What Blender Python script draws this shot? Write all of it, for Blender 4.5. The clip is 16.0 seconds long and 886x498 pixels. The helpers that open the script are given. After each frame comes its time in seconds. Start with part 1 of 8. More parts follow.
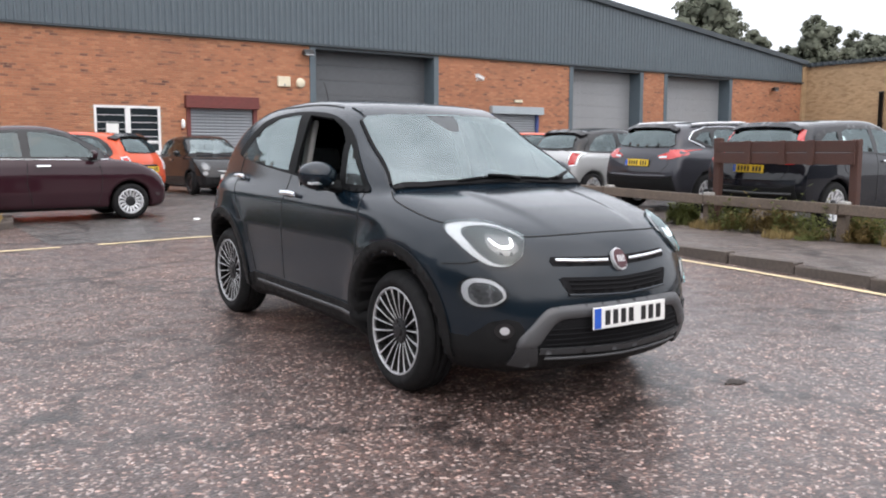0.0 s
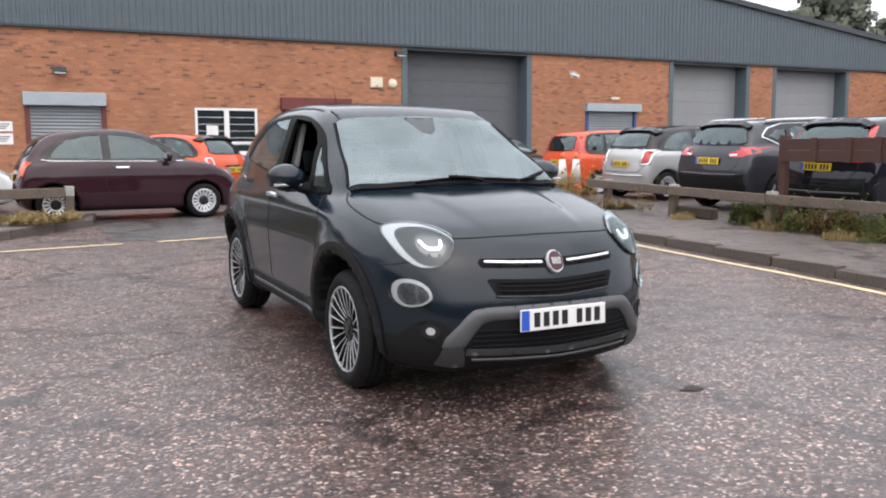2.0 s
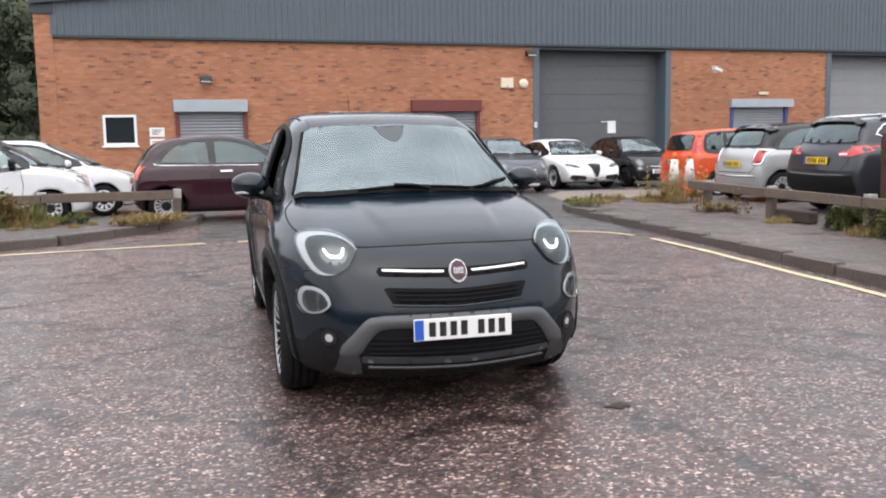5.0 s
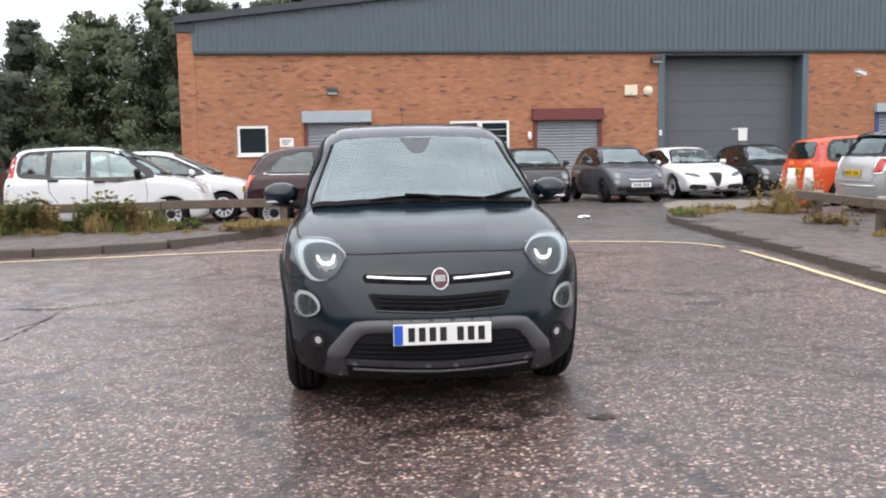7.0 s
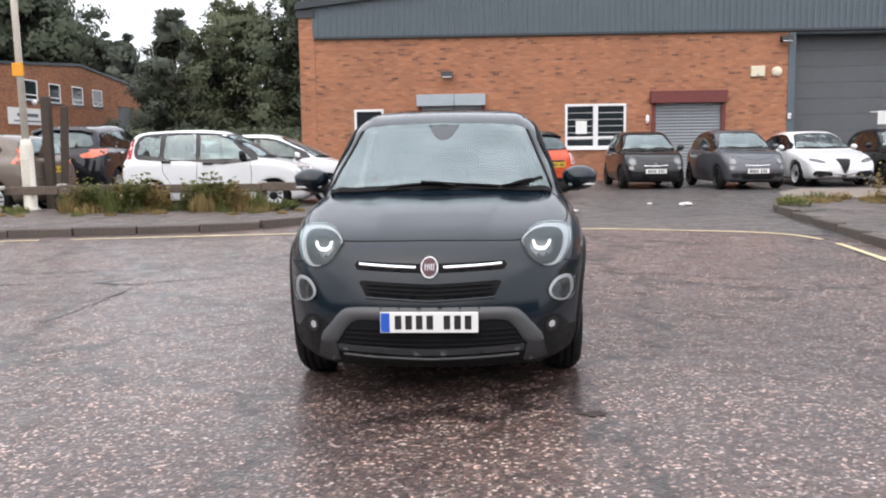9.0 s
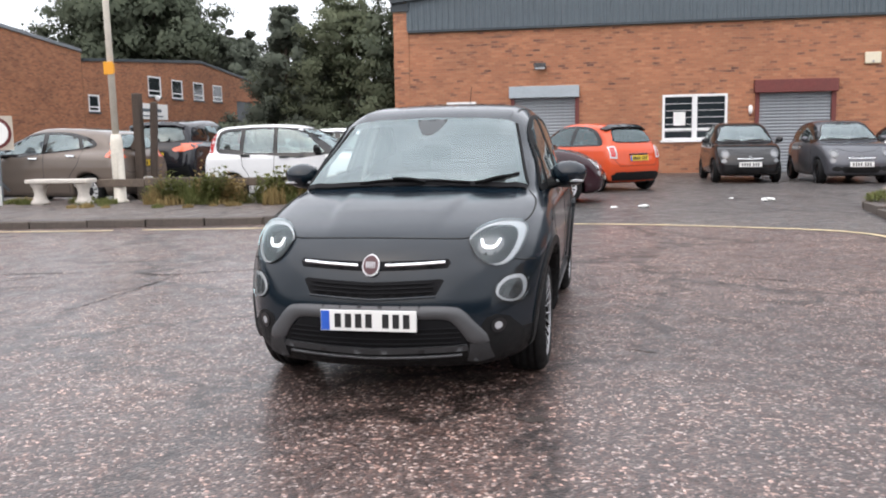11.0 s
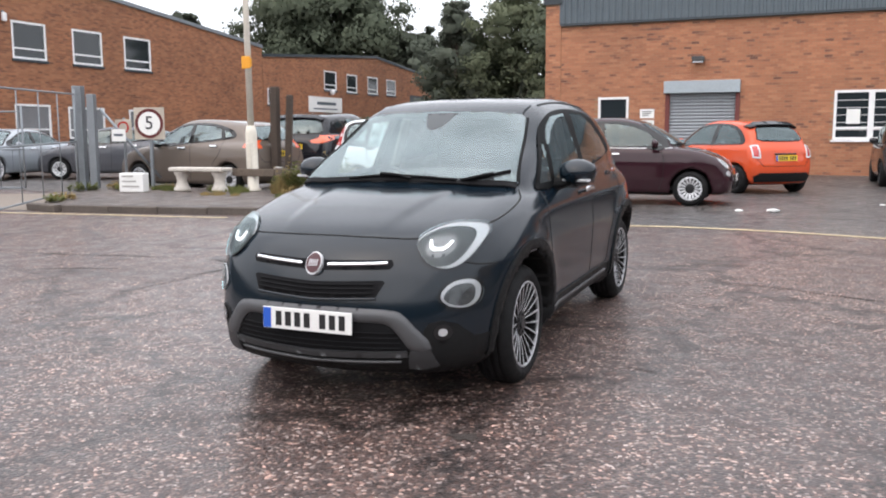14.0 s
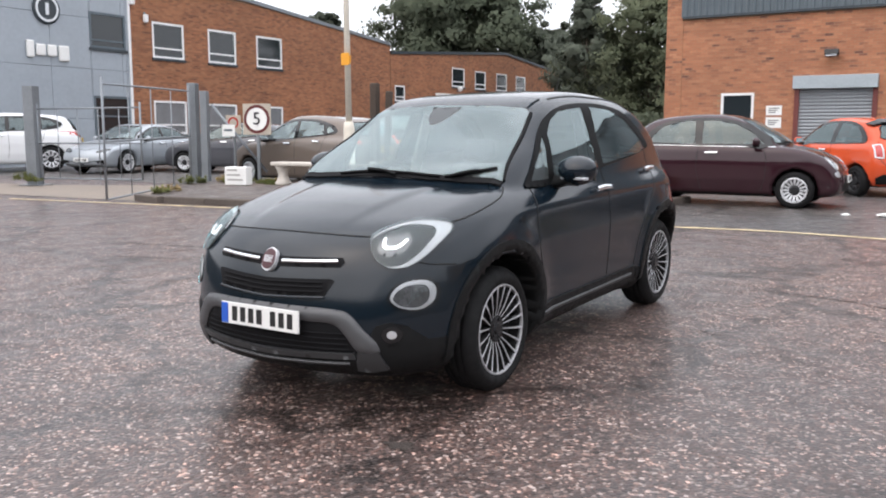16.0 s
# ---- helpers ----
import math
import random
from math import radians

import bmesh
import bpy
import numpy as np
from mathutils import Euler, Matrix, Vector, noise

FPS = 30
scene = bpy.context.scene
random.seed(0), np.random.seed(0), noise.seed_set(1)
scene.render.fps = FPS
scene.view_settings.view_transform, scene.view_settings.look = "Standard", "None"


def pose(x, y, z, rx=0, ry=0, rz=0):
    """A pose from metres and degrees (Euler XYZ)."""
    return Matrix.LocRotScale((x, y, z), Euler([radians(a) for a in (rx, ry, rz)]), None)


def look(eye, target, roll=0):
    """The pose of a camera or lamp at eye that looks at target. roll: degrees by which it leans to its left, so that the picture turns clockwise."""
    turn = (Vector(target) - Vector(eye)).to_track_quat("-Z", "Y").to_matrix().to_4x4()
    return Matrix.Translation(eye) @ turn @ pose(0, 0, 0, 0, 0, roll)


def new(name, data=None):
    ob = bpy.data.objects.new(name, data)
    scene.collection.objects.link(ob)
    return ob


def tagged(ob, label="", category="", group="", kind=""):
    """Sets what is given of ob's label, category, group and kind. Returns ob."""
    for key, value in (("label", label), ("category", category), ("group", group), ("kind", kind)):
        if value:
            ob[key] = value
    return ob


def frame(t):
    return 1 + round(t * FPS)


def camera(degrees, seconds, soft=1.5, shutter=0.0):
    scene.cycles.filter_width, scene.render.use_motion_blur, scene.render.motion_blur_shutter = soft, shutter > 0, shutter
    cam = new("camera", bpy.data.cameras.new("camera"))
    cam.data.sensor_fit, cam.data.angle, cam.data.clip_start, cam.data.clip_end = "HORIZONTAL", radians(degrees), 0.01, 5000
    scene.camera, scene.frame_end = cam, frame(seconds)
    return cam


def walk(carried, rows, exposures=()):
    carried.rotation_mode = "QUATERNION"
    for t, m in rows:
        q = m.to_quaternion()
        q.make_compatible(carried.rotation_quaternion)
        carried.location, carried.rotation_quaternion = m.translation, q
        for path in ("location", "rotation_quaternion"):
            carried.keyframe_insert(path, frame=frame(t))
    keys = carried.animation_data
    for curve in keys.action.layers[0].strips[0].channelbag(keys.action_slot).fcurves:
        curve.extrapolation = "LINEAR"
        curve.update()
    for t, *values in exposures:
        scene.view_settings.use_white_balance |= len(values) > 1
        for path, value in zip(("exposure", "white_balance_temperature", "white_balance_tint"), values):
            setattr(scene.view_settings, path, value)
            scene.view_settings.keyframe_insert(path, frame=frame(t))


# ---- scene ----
cam = camera(54.1, 16.0, soft=2.0)
PATH = [
    (0, (-1.308, 1.841, 1.327), (-0.157, 3.461, 1.102), -0.0),
    (0.5, (-1.129, 1.628, 1.333), (-0.032, 3.286, 1.117), -0.8),
    (1, (-0.963, 1.462, 1.333), (0.082, 3.154, 1.122), -0.8),
    (1.5, (-0.739, 1.376, 1.327), (0.238, 3.107, 1.109), -0.7),
    (2, (-0.535, 1.284, 1.346), (0.386, 3.044, 1.118), -0.4),
    (2.5, (-0.304, 1.104, 1.354), (0.549, 2.901, 1.146), -0.8),
    (3, (-0.114, 1.01, 1.34), (0.692, 2.827, 1.126), -0.6),
    (3.5, (0.109, 0.991, 1.348), (0.848, 2.834, 1.11), -0.2),
    (3.7, (0.193, 0.97, 1.353), (0.906, 2.823, 1.118), -0.5),
    (5.8, (1.063, 0.598, 1.395), (1.519, 2.532, 1.165), -0.5),
    (6, (1.148, 0.57, 1.391), (1.571, 2.511, 1.161), -0.4),
    (6.5, (1.371, 0.493, 1.397), (1.682, 2.456, 1.176), -0.4),
    (7, (1.528, 0.419, 1.392), (1.766, 2.394, 1.19), -1.1),
    (7.5, (1.691, 0.471, 1.397), (1.858, 2.452, 1.178), -0.2),
    (8, (1.822, 0.477, 1.406), (1.931, 2.46, 1.172), -0.2),
    (8.5, (2.06, 0.432, 1.414), (2.086, 2.418, 1.177), -0.5),
    (9, (2.3, 0.393, 1.413), (2.228, 2.377, 1.176), -0.8),
    (9.2, (2.379, 0.372, 1.411), (2.281, 2.355, 1.174), -0.7),
    (11.3, (3.325, 0.629, 1.422), (2.946, 2.576, 1.167), -0.7),
    (11.5, (3.373, 0.666, 1.413), (2.975, 2.609, 1.155), -0.4),
    (12, (3.524, 0.73, 1.429), (3.07, 2.661, 1.169), -0.6),
    (12.5, (3.781, 0.773, 1.416), (3.239, 2.681, 1.164), -1.2),
    (13, (4.019, 0.817, 1.417), (3.398, 2.701, 1.161), -0.6),
    (13.5, (4.178, 0.97, 1.403), (3.484, 2.829, 1.157), -0.6),
    (14, (4.317, 1.161, 1.407), (3.573, 3.0, 1.149), -0.2),
    (14.5, (4.581, 1.286, 1.397), (3.758, 3.09, 1.136), 0.0),
    (15, (4.778, 1.425, 1.395), (3.873, 3.19, 1.135), 0.0),
    (15.5, (4.926, 1.589, 1.372), (3.948, 3.315, 1.116), 0.3),
    (16, (5.035, 1.749, 1.391), (4.008, 3.445, 1.127), 0.1),
]
walk(cam, [(t, look(eye, target, roll)) for t, eye, target, roll in PATH], exposures=[(0.0, 0.0, 6500, 14), (16.0, 0.0, 6500, 14)])

# ---- world and light: an overcast, wet day ----
world = bpy.data.worlds.new("overcast_sky")
scene.world = world
world.use_nodes = True
wn = world.node_tree
wn.nodes.clear()
w_out = wn.nodes.new("ShaderNodeOutputWorld")
w_bg = wn.nodes.new("ShaderNodeBackground")
w_sky = wn.nodes.new("ShaderNodeTexSky")
w_sky.sky_type = "NISHITA"
w_sky.sun_disc = False
w_sky.sun_elevation = radians(50)
w_sky.sun_rotation = radians(200)
w_sky.air_density = 1.0
w_sky.dust_density = 6.0
w_sky.ozone_density = 1.0
w_mix = wn.nodes.new("ShaderNodeMixRGB")
w_mix.inputs[0].default_value = 0.85
w_mix.inputs[2].default_value = (8.9, 9.3, 9.7, 1)
wn.links.new(w_sky.outputs[0], w_mix.inputs[1])
# an overcast sky is brighter overhead than near the horizon
w_co = wn.nodes.new("ShaderNodeTexCoord")
w_sep = wn.nodes.new("ShaderNodeSeparateXYZ")
w_up = wn.nodes.new("ShaderNodeMapRange")
w_up.inputs["To Min"].default_value = 0.72
w_up.inputs["To Max"].default_value = 1.32
w_mul = wn.nodes.new("ShaderNodeVectorMath")
w_mul.operation = "SCALE"
wn.links.new(w_co.outputs["Generated"], w_sep.inputs[0])
wn.links.new(w_sep.outputs["Z"], w_up.inputs["Value"])
wn.links.new(w_mix.outputs[0], w_mul.inputs[0])
# soft cloud banks
w_cl = wn.nodes.new("ShaderNodeTexNoise")
w_cl.inputs["Scale"].default_value = 3.2
w_cl.inputs["Detail"].default_value = 4.0
w_cr = wn.nodes.new("ShaderNodeMapRange")
w_cr.inputs["From Min"].default_value = 0.3
w_cr.inputs["From Max"].default_value = 0.7
w_cr.inputs["To Min"].default_value = 0.84
w_cr.inputs["To Max"].default_value = 1.16
w_cm = wn.nodes.new("ShaderNodeMath")
w_cm.operation = "MULTIPLY"
wn.links.new(w_co.outputs["Generated"], w_cl.inputs["Vector"])
wn.links.new(w_cl.outputs[0], w_cr.inputs["Value"])
wn.links.new(w_up.outputs[0], w_cm.inputs[0])
wn.links.new(w_cr.outputs[0], w_cm.inputs[1])
wn.links.new(w_cm.outputs[0], w_mul.inputs["Scale"])
wn.links.new(w_mul.outputs[0], w_bg.inputs[0])
w_bg.inputs[1].default_value = 0.206
wn.links.new(w_bg.outputs[0], w_out.inputs[0])

sun_data = bpy.data.lights.new("sun", "SUN")
sun_data.energy = 1.1
sun_data.angle = radians(100)
sun_data.color = (1.0, 0.97, 0.93)
sun = new("sun", sun_data)
sun.matrix_world = look((0, 0, 40), (6, 24, 0))
scene.view_settings.exposure = 0.0

# ---- materials ----
def mat(name, color, rough=0.6, metal=0.0, noise_scale=0.0, amount=0.15, bump=0.0, coat=0.0, spec=0.5, fine=0.0):
    """A principled material with colour variation at two scales and a fine relief."""
    m = bpy.data.materials.new(name)
    m.use_nodes = True
    nt = m.node_tree
    b = nt.nodes["Principled BSDF"]
    b.inputs["Base Color"].default_value = (*color, 1)
    b.inputs["Roughness"].default_value = rough
    b.inputs["Metallic"].default_value = metal
    b.inputs["Coat Weight"].default_value = coat
    b.inputs["Coat Roughness"].default_value = 0.06
    b.inputs["Specular IOR Level"].default_value = spec
    if noise_scale:
        tc = nt.nodes.new("ShaderNodeTexCoord")
        n1 = nt.nodes.new("ShaderNodeTexNoise")
        n1.inputs["Scale"].default_value = noise_scale
        n1.inputs["Detail"].default_value = 6
        n2 = nt.nodes.new("ShaderNodeTexNoise")
        n2.inputs["Scale"].default_value = noise_scale * (fine or 9)
        n2.inputs["Detail"].default_value = 3
        nt.links.new(tc.outputs["Object"], n1.inputs["Vector"])
        nt.links.new(tc.outputs["Object"], n2.inputs["Vector"])
        add = nt.nodes.new("ShaderNodeMath")
        add.operation = "ADD"
        nt.links.new(n1.outputs[0], add.inputs[0])
        nt.links.new(n2.outputs[0], add.inputs[1])
        mr = nt.nodes.new("ShaderNodeMapRange")
        mr.inputs["From Min"].default_value = 0.6
        mr.inputs["From Max"].default_value = 1.4
        mr.inputs["To Min"].default_value = 1 - amount
        mr.inputs["To Max"].default_value = 1 + amount
        nt.links.new(add.outputs[0], mr.inputs["Value"])
        mul = nt.nodes.new("ShaderNodeMixRGB")
        mul.blend_type = "MULTIPLY"
        mul.inputs[0].default_value = 1
        mul.inputs[1].default_value = (*color, 1)
        nt.links.new(mr.outputs[0], mul.inputs[2])
        nt.links.new(mul.outputs[0], b.inputs["Base Color"])
        mr2 = nt.nodes.new("ShaderNodeMapRange")
        mr2.inputs["From Min"].default_value = 0.3
        mr2.inputs["From Max"].default_value = 0.7
        mr2.inputs["To Min"].default_value = max(rough - 0.12, 0.02)
        mr2.inputs["To Max"].default_value = min(rough + 0.12, 1)
        nt.links.new(n1.outputs[0], mr2.inputs["Value"])
        nt.links.new(mr2.outputs[0], b.inputs["Roughness"])
        if bump:
            bp = nt.nodes.new("ShaderNodeBump")
            bp.inputs["Strength"].default_value = bump
            bp.inputs["Distance"].default_value = 0.01
            nt.links.new(n2.outputs[0], bp.inputs["Height"])
            nt.links.new(bp.outputs[0], b.inputs["Normal"])
    return m


def paint(name, color, flake=0.0):
    """Car paint: a coloured base under a clear coat, with a faint film of rain and dust."""
    m = mat(name, color, 0.5, flake, 1.6, 0.06, 0.0, 1.0, spec=0.04, fine=40)
    m.node_tree.nodes["Principled BSDF"].inputs["Coat Roughness"].default_value = 0.05
    m.node_tree.nodes["Principled BSDF"].inputs["Coat IOR"].default_value = 1.47
    return m


def glass(name, tint, see=0.75, ior=2.0, film=0.0):
    """Car glass: a tinted clear pane with mirror-like gloss by Fresnel; film: a thin uneven veil of rain and dust."""
    m = bpy.data.materials.new(name)
    m.use_nodes = True
    nt = m.node_tree
    nt.nodes.remove(nt.nodes["Principled BSDF"])
    out = nt.nodes["Material Output"]
    tr = nt.nodes.new("ShaderNodeBsdfTransparent")
    tr.inputs[0].default_value = (*[c * see for c in tint], 1)
    gl = nt.nodes.new("ShaderNodeBsdfGlossy")
    gl.inputs["Roughness"].default_value = 0.03
    gl.inputs["Color"].default_value = (0.82, 0.97, 0.98, 1)
    fr = nt.nodes.new("ShaderNodeFresnel")
    fr.inputs["IOR"].default_value = ior
    mx = nt.nodes.new("ShaderNodeMixShader")
    nt.links.new(fr.outputs[0], mx.inputs[0])
    nt.links.new(tr.outputs[0], mx.inputs[1])
    nt.links.new(gl.outputs[0], mx.inputs[2])
    nt.links.new(mx.outputs[0], out.inputs["Surface"])
    if film:
        tc = nt.nodes.new("ShaderNodeTexCoord")
        n1 = nt.nodes.new("ShaderNodeTexNoise")
        n1.inputs["Scale"].default_value = 2.6
        n1.inputs["Detail"].default_value = 5
        nt.links.new(tc.outputs["Object"], n1.inputs["Vector"])
        mr = nt.nodes.new("ShaderNodeMapRange")
        mr.inputs["From Min"].default_value = 0.3
        mr.inputs["From Max"].default_value = 0.7
        mr.inputs["To Min"].default_value = film * 0.25
        mr.inputs["To Max"].default_value = film * 1.75
        nt.links.new(n1.outputs[0], mr.inputs["Value"])
        df = nt.nodes.new("ShaderNodeBsdfDiffuse")
        df.inputs[0].default_value = (0.62, 0.68, 0.70, 1)
        m2 = nt.nodes.new("ShaderNodeMixShader")
        nt.links.new(mr.outputs[0], m2.inputs[0])
        nt.links.new(mx.outputs[0], m2.inputs[1])
        nt.links.new(df.outputs[0], m2.inputs[2])
        nt.links.new(m2.outputs[0], out.inputs["Surface"])
    return m


M = {}
M["rubber"] = mat("tyre_rubber", (0.0075, 0.0075, 0.008), 0.75, 0, 20, 0.2, 0.2, spec=0.25)
M["black_plastic"] = mat("black_plastic", (0.007, 0.0075, 0.008), 0.55, 0, 30, 0.2, 0.15, spec=0.25)
M["gloss_black"] = mat("gloss_black", (0.008, 0.008, 0.009), 0.12)
M["grey_dark"] = mat("dark_grey_plastic", (0.030, 0.031, 0.033), 0.5, 0, 30, 0.15, 0.08)
M["grey_plastic"] = mat("grey_satin_plastic", (0.070, 0.071, 0.075), 0.45, 0.1, 30, 0.1, 0.05)
M["frame_black"] = mat("satin_black_trim", (0.005, 0.0055, 0.006), 0.6, spec=0.12)
M["chrome"] = mat("chrome", (0.85, 0.86, 0.88), 0.12, 1.0)
M["alloy"] = mat("alloy_silver", (0.66, 0.67, 0.69), 0.32, 0.35, 20, 0.06)
M["machined"] = mat("machined_alloy", (0.42, 0.425, 0.44), 0.35, 0.3, 25, 0.12)
M["dark_alloy"] = mat("dark_alloy", (0.02, 0.02, 0.022), 0.35, 0.4)
M["plate_white"] = mat("plate_white", (0.78, 0.78, 0.76), 0.4)
M["plate_yellow"] = mat("plate_yellow", (0.75, 0.5, 0.02), 0.4)
M["plate_ink"] = mat("plate_ink", (0.012, 0.012, 0.013), 0.5)
M["plate_blue"] = mat("plate_blue", (0.02, 0.1, 0.5), 0.4)
M["lamp_red"] = mat("lamp_red", (0.45, 0.015, 0.012), 0.12, coat=1)
M["lamp_amber"] = mat("lamp_amber", (0.72, 0.11, 0.035), 0.15, coat=1)
M["lamp_clear"] = mat("lamp_clear", (0.62, 0.64, 0.66), 0.12, 0.5, coat=1)
M["lamp_white"] = mat("lamp_white", (0.66, 0.67, 0.69), 0.15, coat=1)
M["interior"] = mat("interior_fabric", (0.03, 0.03, 0.032), 0.85, 0, 40, 0.2)
M["interior_grey"] = mat("interior_headlining", (0.3, 0.3, 0.29), 0.9)
M["glass"] = glass("car_glass", (0.75, 0.92, 0.90), 0.8, 2.35, 0.06)
M["windscreen"] = glass("windscreen_glass", (0.75, 0.92, 0.90), 0.85, 2.15, 0.11)
M["glass_mid"] = glass("tinted_car_glass", (0.6, 0.68, 0.68), 0.45, 1.9)
M["glass_dark"] = glass("dark_car_glass", (0.5, 0.55, 0.56), 0.35)
M["badge_red"] = mat("badge_red", (0.050, 0.007, 0.012), 0.45)
M["cowl_black"] = mat("cowl_black", (0.006, 0.006, 0.007), 0.8, spec=0.2)
M["sensor_grey"] = mat("sensor_grey", (0.055, 0.062, 0.066), 0.5)
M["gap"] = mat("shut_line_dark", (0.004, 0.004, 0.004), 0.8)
M["lamp_dark"] = mat("lamp_bowl", (0.07, 0.075, 0.08), 0.15, 0.6, coat=1)
M["lamp_dim"] = mat("lamp_bowl_grey", (0.16, 0.165, 0.17), 0.2, 0.4, coat=1)
M["lamp_low"] = mat("lower_lamp_inside", (0.11, 0.113, 0.118), 0.25, 0.2, 18, 0.5, fine=3)
M["lamp_mid"] = mat("lamp_inside_grey", (0.050, 0.054, 0.058), 0.35, 0.0, 30, 0.3)
M["lens"] = glass("clear_lamp_lens", (1, 1, 1), 0.92, 1.4)
M["lamp_glow"] = mat("lamp_element", (0.9, 0.9, 0.9), 0.3)
M["lamp_glow"].node_tree.nodes["Principled BSDF"].inputs["Emission Color"].default_value = (1, 1, 1, 1)
M["lamp_glow"].node_tree.nodes["Principled BSDF"].inputs["Emission Strength"].default_value = 0.9


def node_mat(name):
    m = bpy.data.materials.new(name)
    m.use_nodes = True
    return m, m.node_tree, m.node_tree.nodes["Principled BSDF"]


def add_node(nt, kind, **values):
    n = nt.nodes.new(kind)
    for k, val in values.items():
        n.inputs[k.replace("_", " ")].default_value = val
    return n


def ramp(nt, source, stops):
    r = nt.nodes.new("ShaderNodeValToRGB")
    e = r.color_ramp.elements
    while len(e) < len(stops):
        e.new(0.5)
    for k, (pos, col) in zip(e, stops):
        k.position, k.color = pos, (*col, 1)
    nt.links.new(source, r.inputs[0])
    return r.outputs[0]


def mixed(nt, a, b, fac, mode="MIX"):
    m = nt.nodes.new("ShaderNodeMixRGB")
    m.blend_type = mode
    for sock, val in ((m.inputs[0], fac), (m.inputs[1], a), (m.inputs[2], b)):
        if isinstance(val, (int, float)):
            sock.default_value = val
        elif isinstance(val, tuple):
            sock.default_value = (*val, 1)
        else:
            nt.links.new(val, sock)
    return m.outputs[0]


def chipping_mat(name, tint, stone, bright=1.0, scale=75.0, wet=0.35, cracks=True, film=0.75):
    """Worn surface dressing: a dark binder with pale and reddish chippings, damp, patched and cracked."""
    m, nt, b = node_mat(name)
    tc = nt.nodes.new("ShaderNodeTexCoord")
    co = tc.outputs["Object"]
    vo = add_node(nt, "ShaderNodeTexVoronoi", Scale=scale, Randomness=1.0)
    vb = add_node(nt, "ShaderNodeTexVoronoi", Scale=scale * 0.37, Randomness=1.0)
    for v in (vo, vb):
        nt.links.new(co, v.inputs["Vector"])
    sep = nt.nodes.new("ShaderNodeSeparateColor")
    nt.links.new(vo.outputs["Color"], sep.inputs[0])
    sep2 = nt.nodes.new("ShaderNodeSeparateColor")
    nt.links.new(vb.outputs["Color"], sep2.inputs[0])
    k = bright
    base = ramp(nt, sep.outputs[0], [(0.0, tuple(c * 0.38 * k for c in tint)), (0.45, tuple(c * 0.82 * k for c in tint)), (0.78, tuple(c * 1.18 * k for c in tint)), (0.90, tuple(c * k for c in stone)), (1.0, tuple(min(c * 1.9 * k, 0.9) for c in stone))])
    hue = ramp(nt, sep.outputs[1], [(0.0, (1.15, 0.93, 0.86)), (0.5, (1, 1, 1)), (1.0, (0.92, 1.0, 1.06))])
    col = mixed(nt, base, hue, 1.0, "MULTIPLY")
    clump = ramp(nt, sep2.outputs[2], [(0.0, (0.62, 0.60, 0.60)), (0.6, (1.0, 1.0, 1.0)), (1.0, (1.4, 1.38, 1.34))])
    col = mixed(nt, col, clump, 0.95, "MULTIPLY")
    big = add_node(nt, "ShaderNodeTexNoise", Scale=0.55, Detail=5.0, Roughness=0.6)
    mid = add_node(nt, "ShaderNodeTexNoise", Scale=4.0, Detail=4.0)
    for n in (big, mid):
        nt.links.new(co, n.inputs["Vector"])
    col = mixed(nt, col, ramp(nt, big.outputs[0], [(0.3, (0.66, 0.66, 0.68)), (0.55, (1.0, 1.0, 1.0)), (0.72, (1.18, 1.13, 1.09))]), 1.0, "MULTIPLY")
    col = mixed(nt, col, ramp(nt, mid.outputs[0], [(0.3, (0.72, 0.71, 0.71)), (0.6, (1.08, 1.07, 1.06))]), 0.8, "MULTIPLY")
    if cracks:
        warp = add_node(nt, "ShaderNodeTexNoise", Scale=1.7, Detail=6.0, Roughness=0.7)
        nt.links.new(co, warp.inputs["Vector"])
        add = nt.nodes.new("ShaderNodeVectorMath")
        add.operation = "MULTIPLY_ADD"
        nt.links.new(warp.outputs["Color"], add.inputs[0])
        add.inputs[1].default_value = (1.3, 1.3, 0)
        nt.links.new(co, add.inputs[2])
        ed = add_node(nt, "ShaderNodeTexVoronoi", Scale=0.45)
        ed.feature = "DISTANCE_TO_EDGE"
        nt.links.new(add.outputs[0], ed.inputs["Vector"])
        line = ramp(nt, ed.outputs["Distance"], [(0.0, (0.22, 0.21, 0.21)), (0.012, (0.35, 0.34, 0.34)), (0.030, (1, 1, 1))])
        lim = ramp(nt, big.outputs[0], [(0.36, (0.05, 0.05, 0.05)), (0.50, (0.95, 0.95, 0.95))])
        col = mixed(nt, col, line, lim, "MULTIPLY")
    nt.links.new(col, b.inputs["Base Color"])
    nt.links.new(ramp(nt, mid.outputs[0], [(0.3, (wet * 0.75,) * 3), (0.7, (min(wet * 1.5, 1),) * 3)]), b.inputs["Roughness"])
    bp = add_node(nt, "ShaderNodeBump", Strength=0.75, Distance=0.006)
    nt.links.new(vo.outputs["Distance"], bp.inputs["Height"])
    bp.invert = True
    nt.links.new(bp.outputs[0], b.inputs["Normal"])
    b.inputs["Specular IOR Level"].default_value = 0.4
    b.inputs["Coat Weight"].default_value = film
    b.inputs["Coat Roughness"].default_value = 0.26
    b.inputs["Coat IOR"].default_value = 1.33
    return m


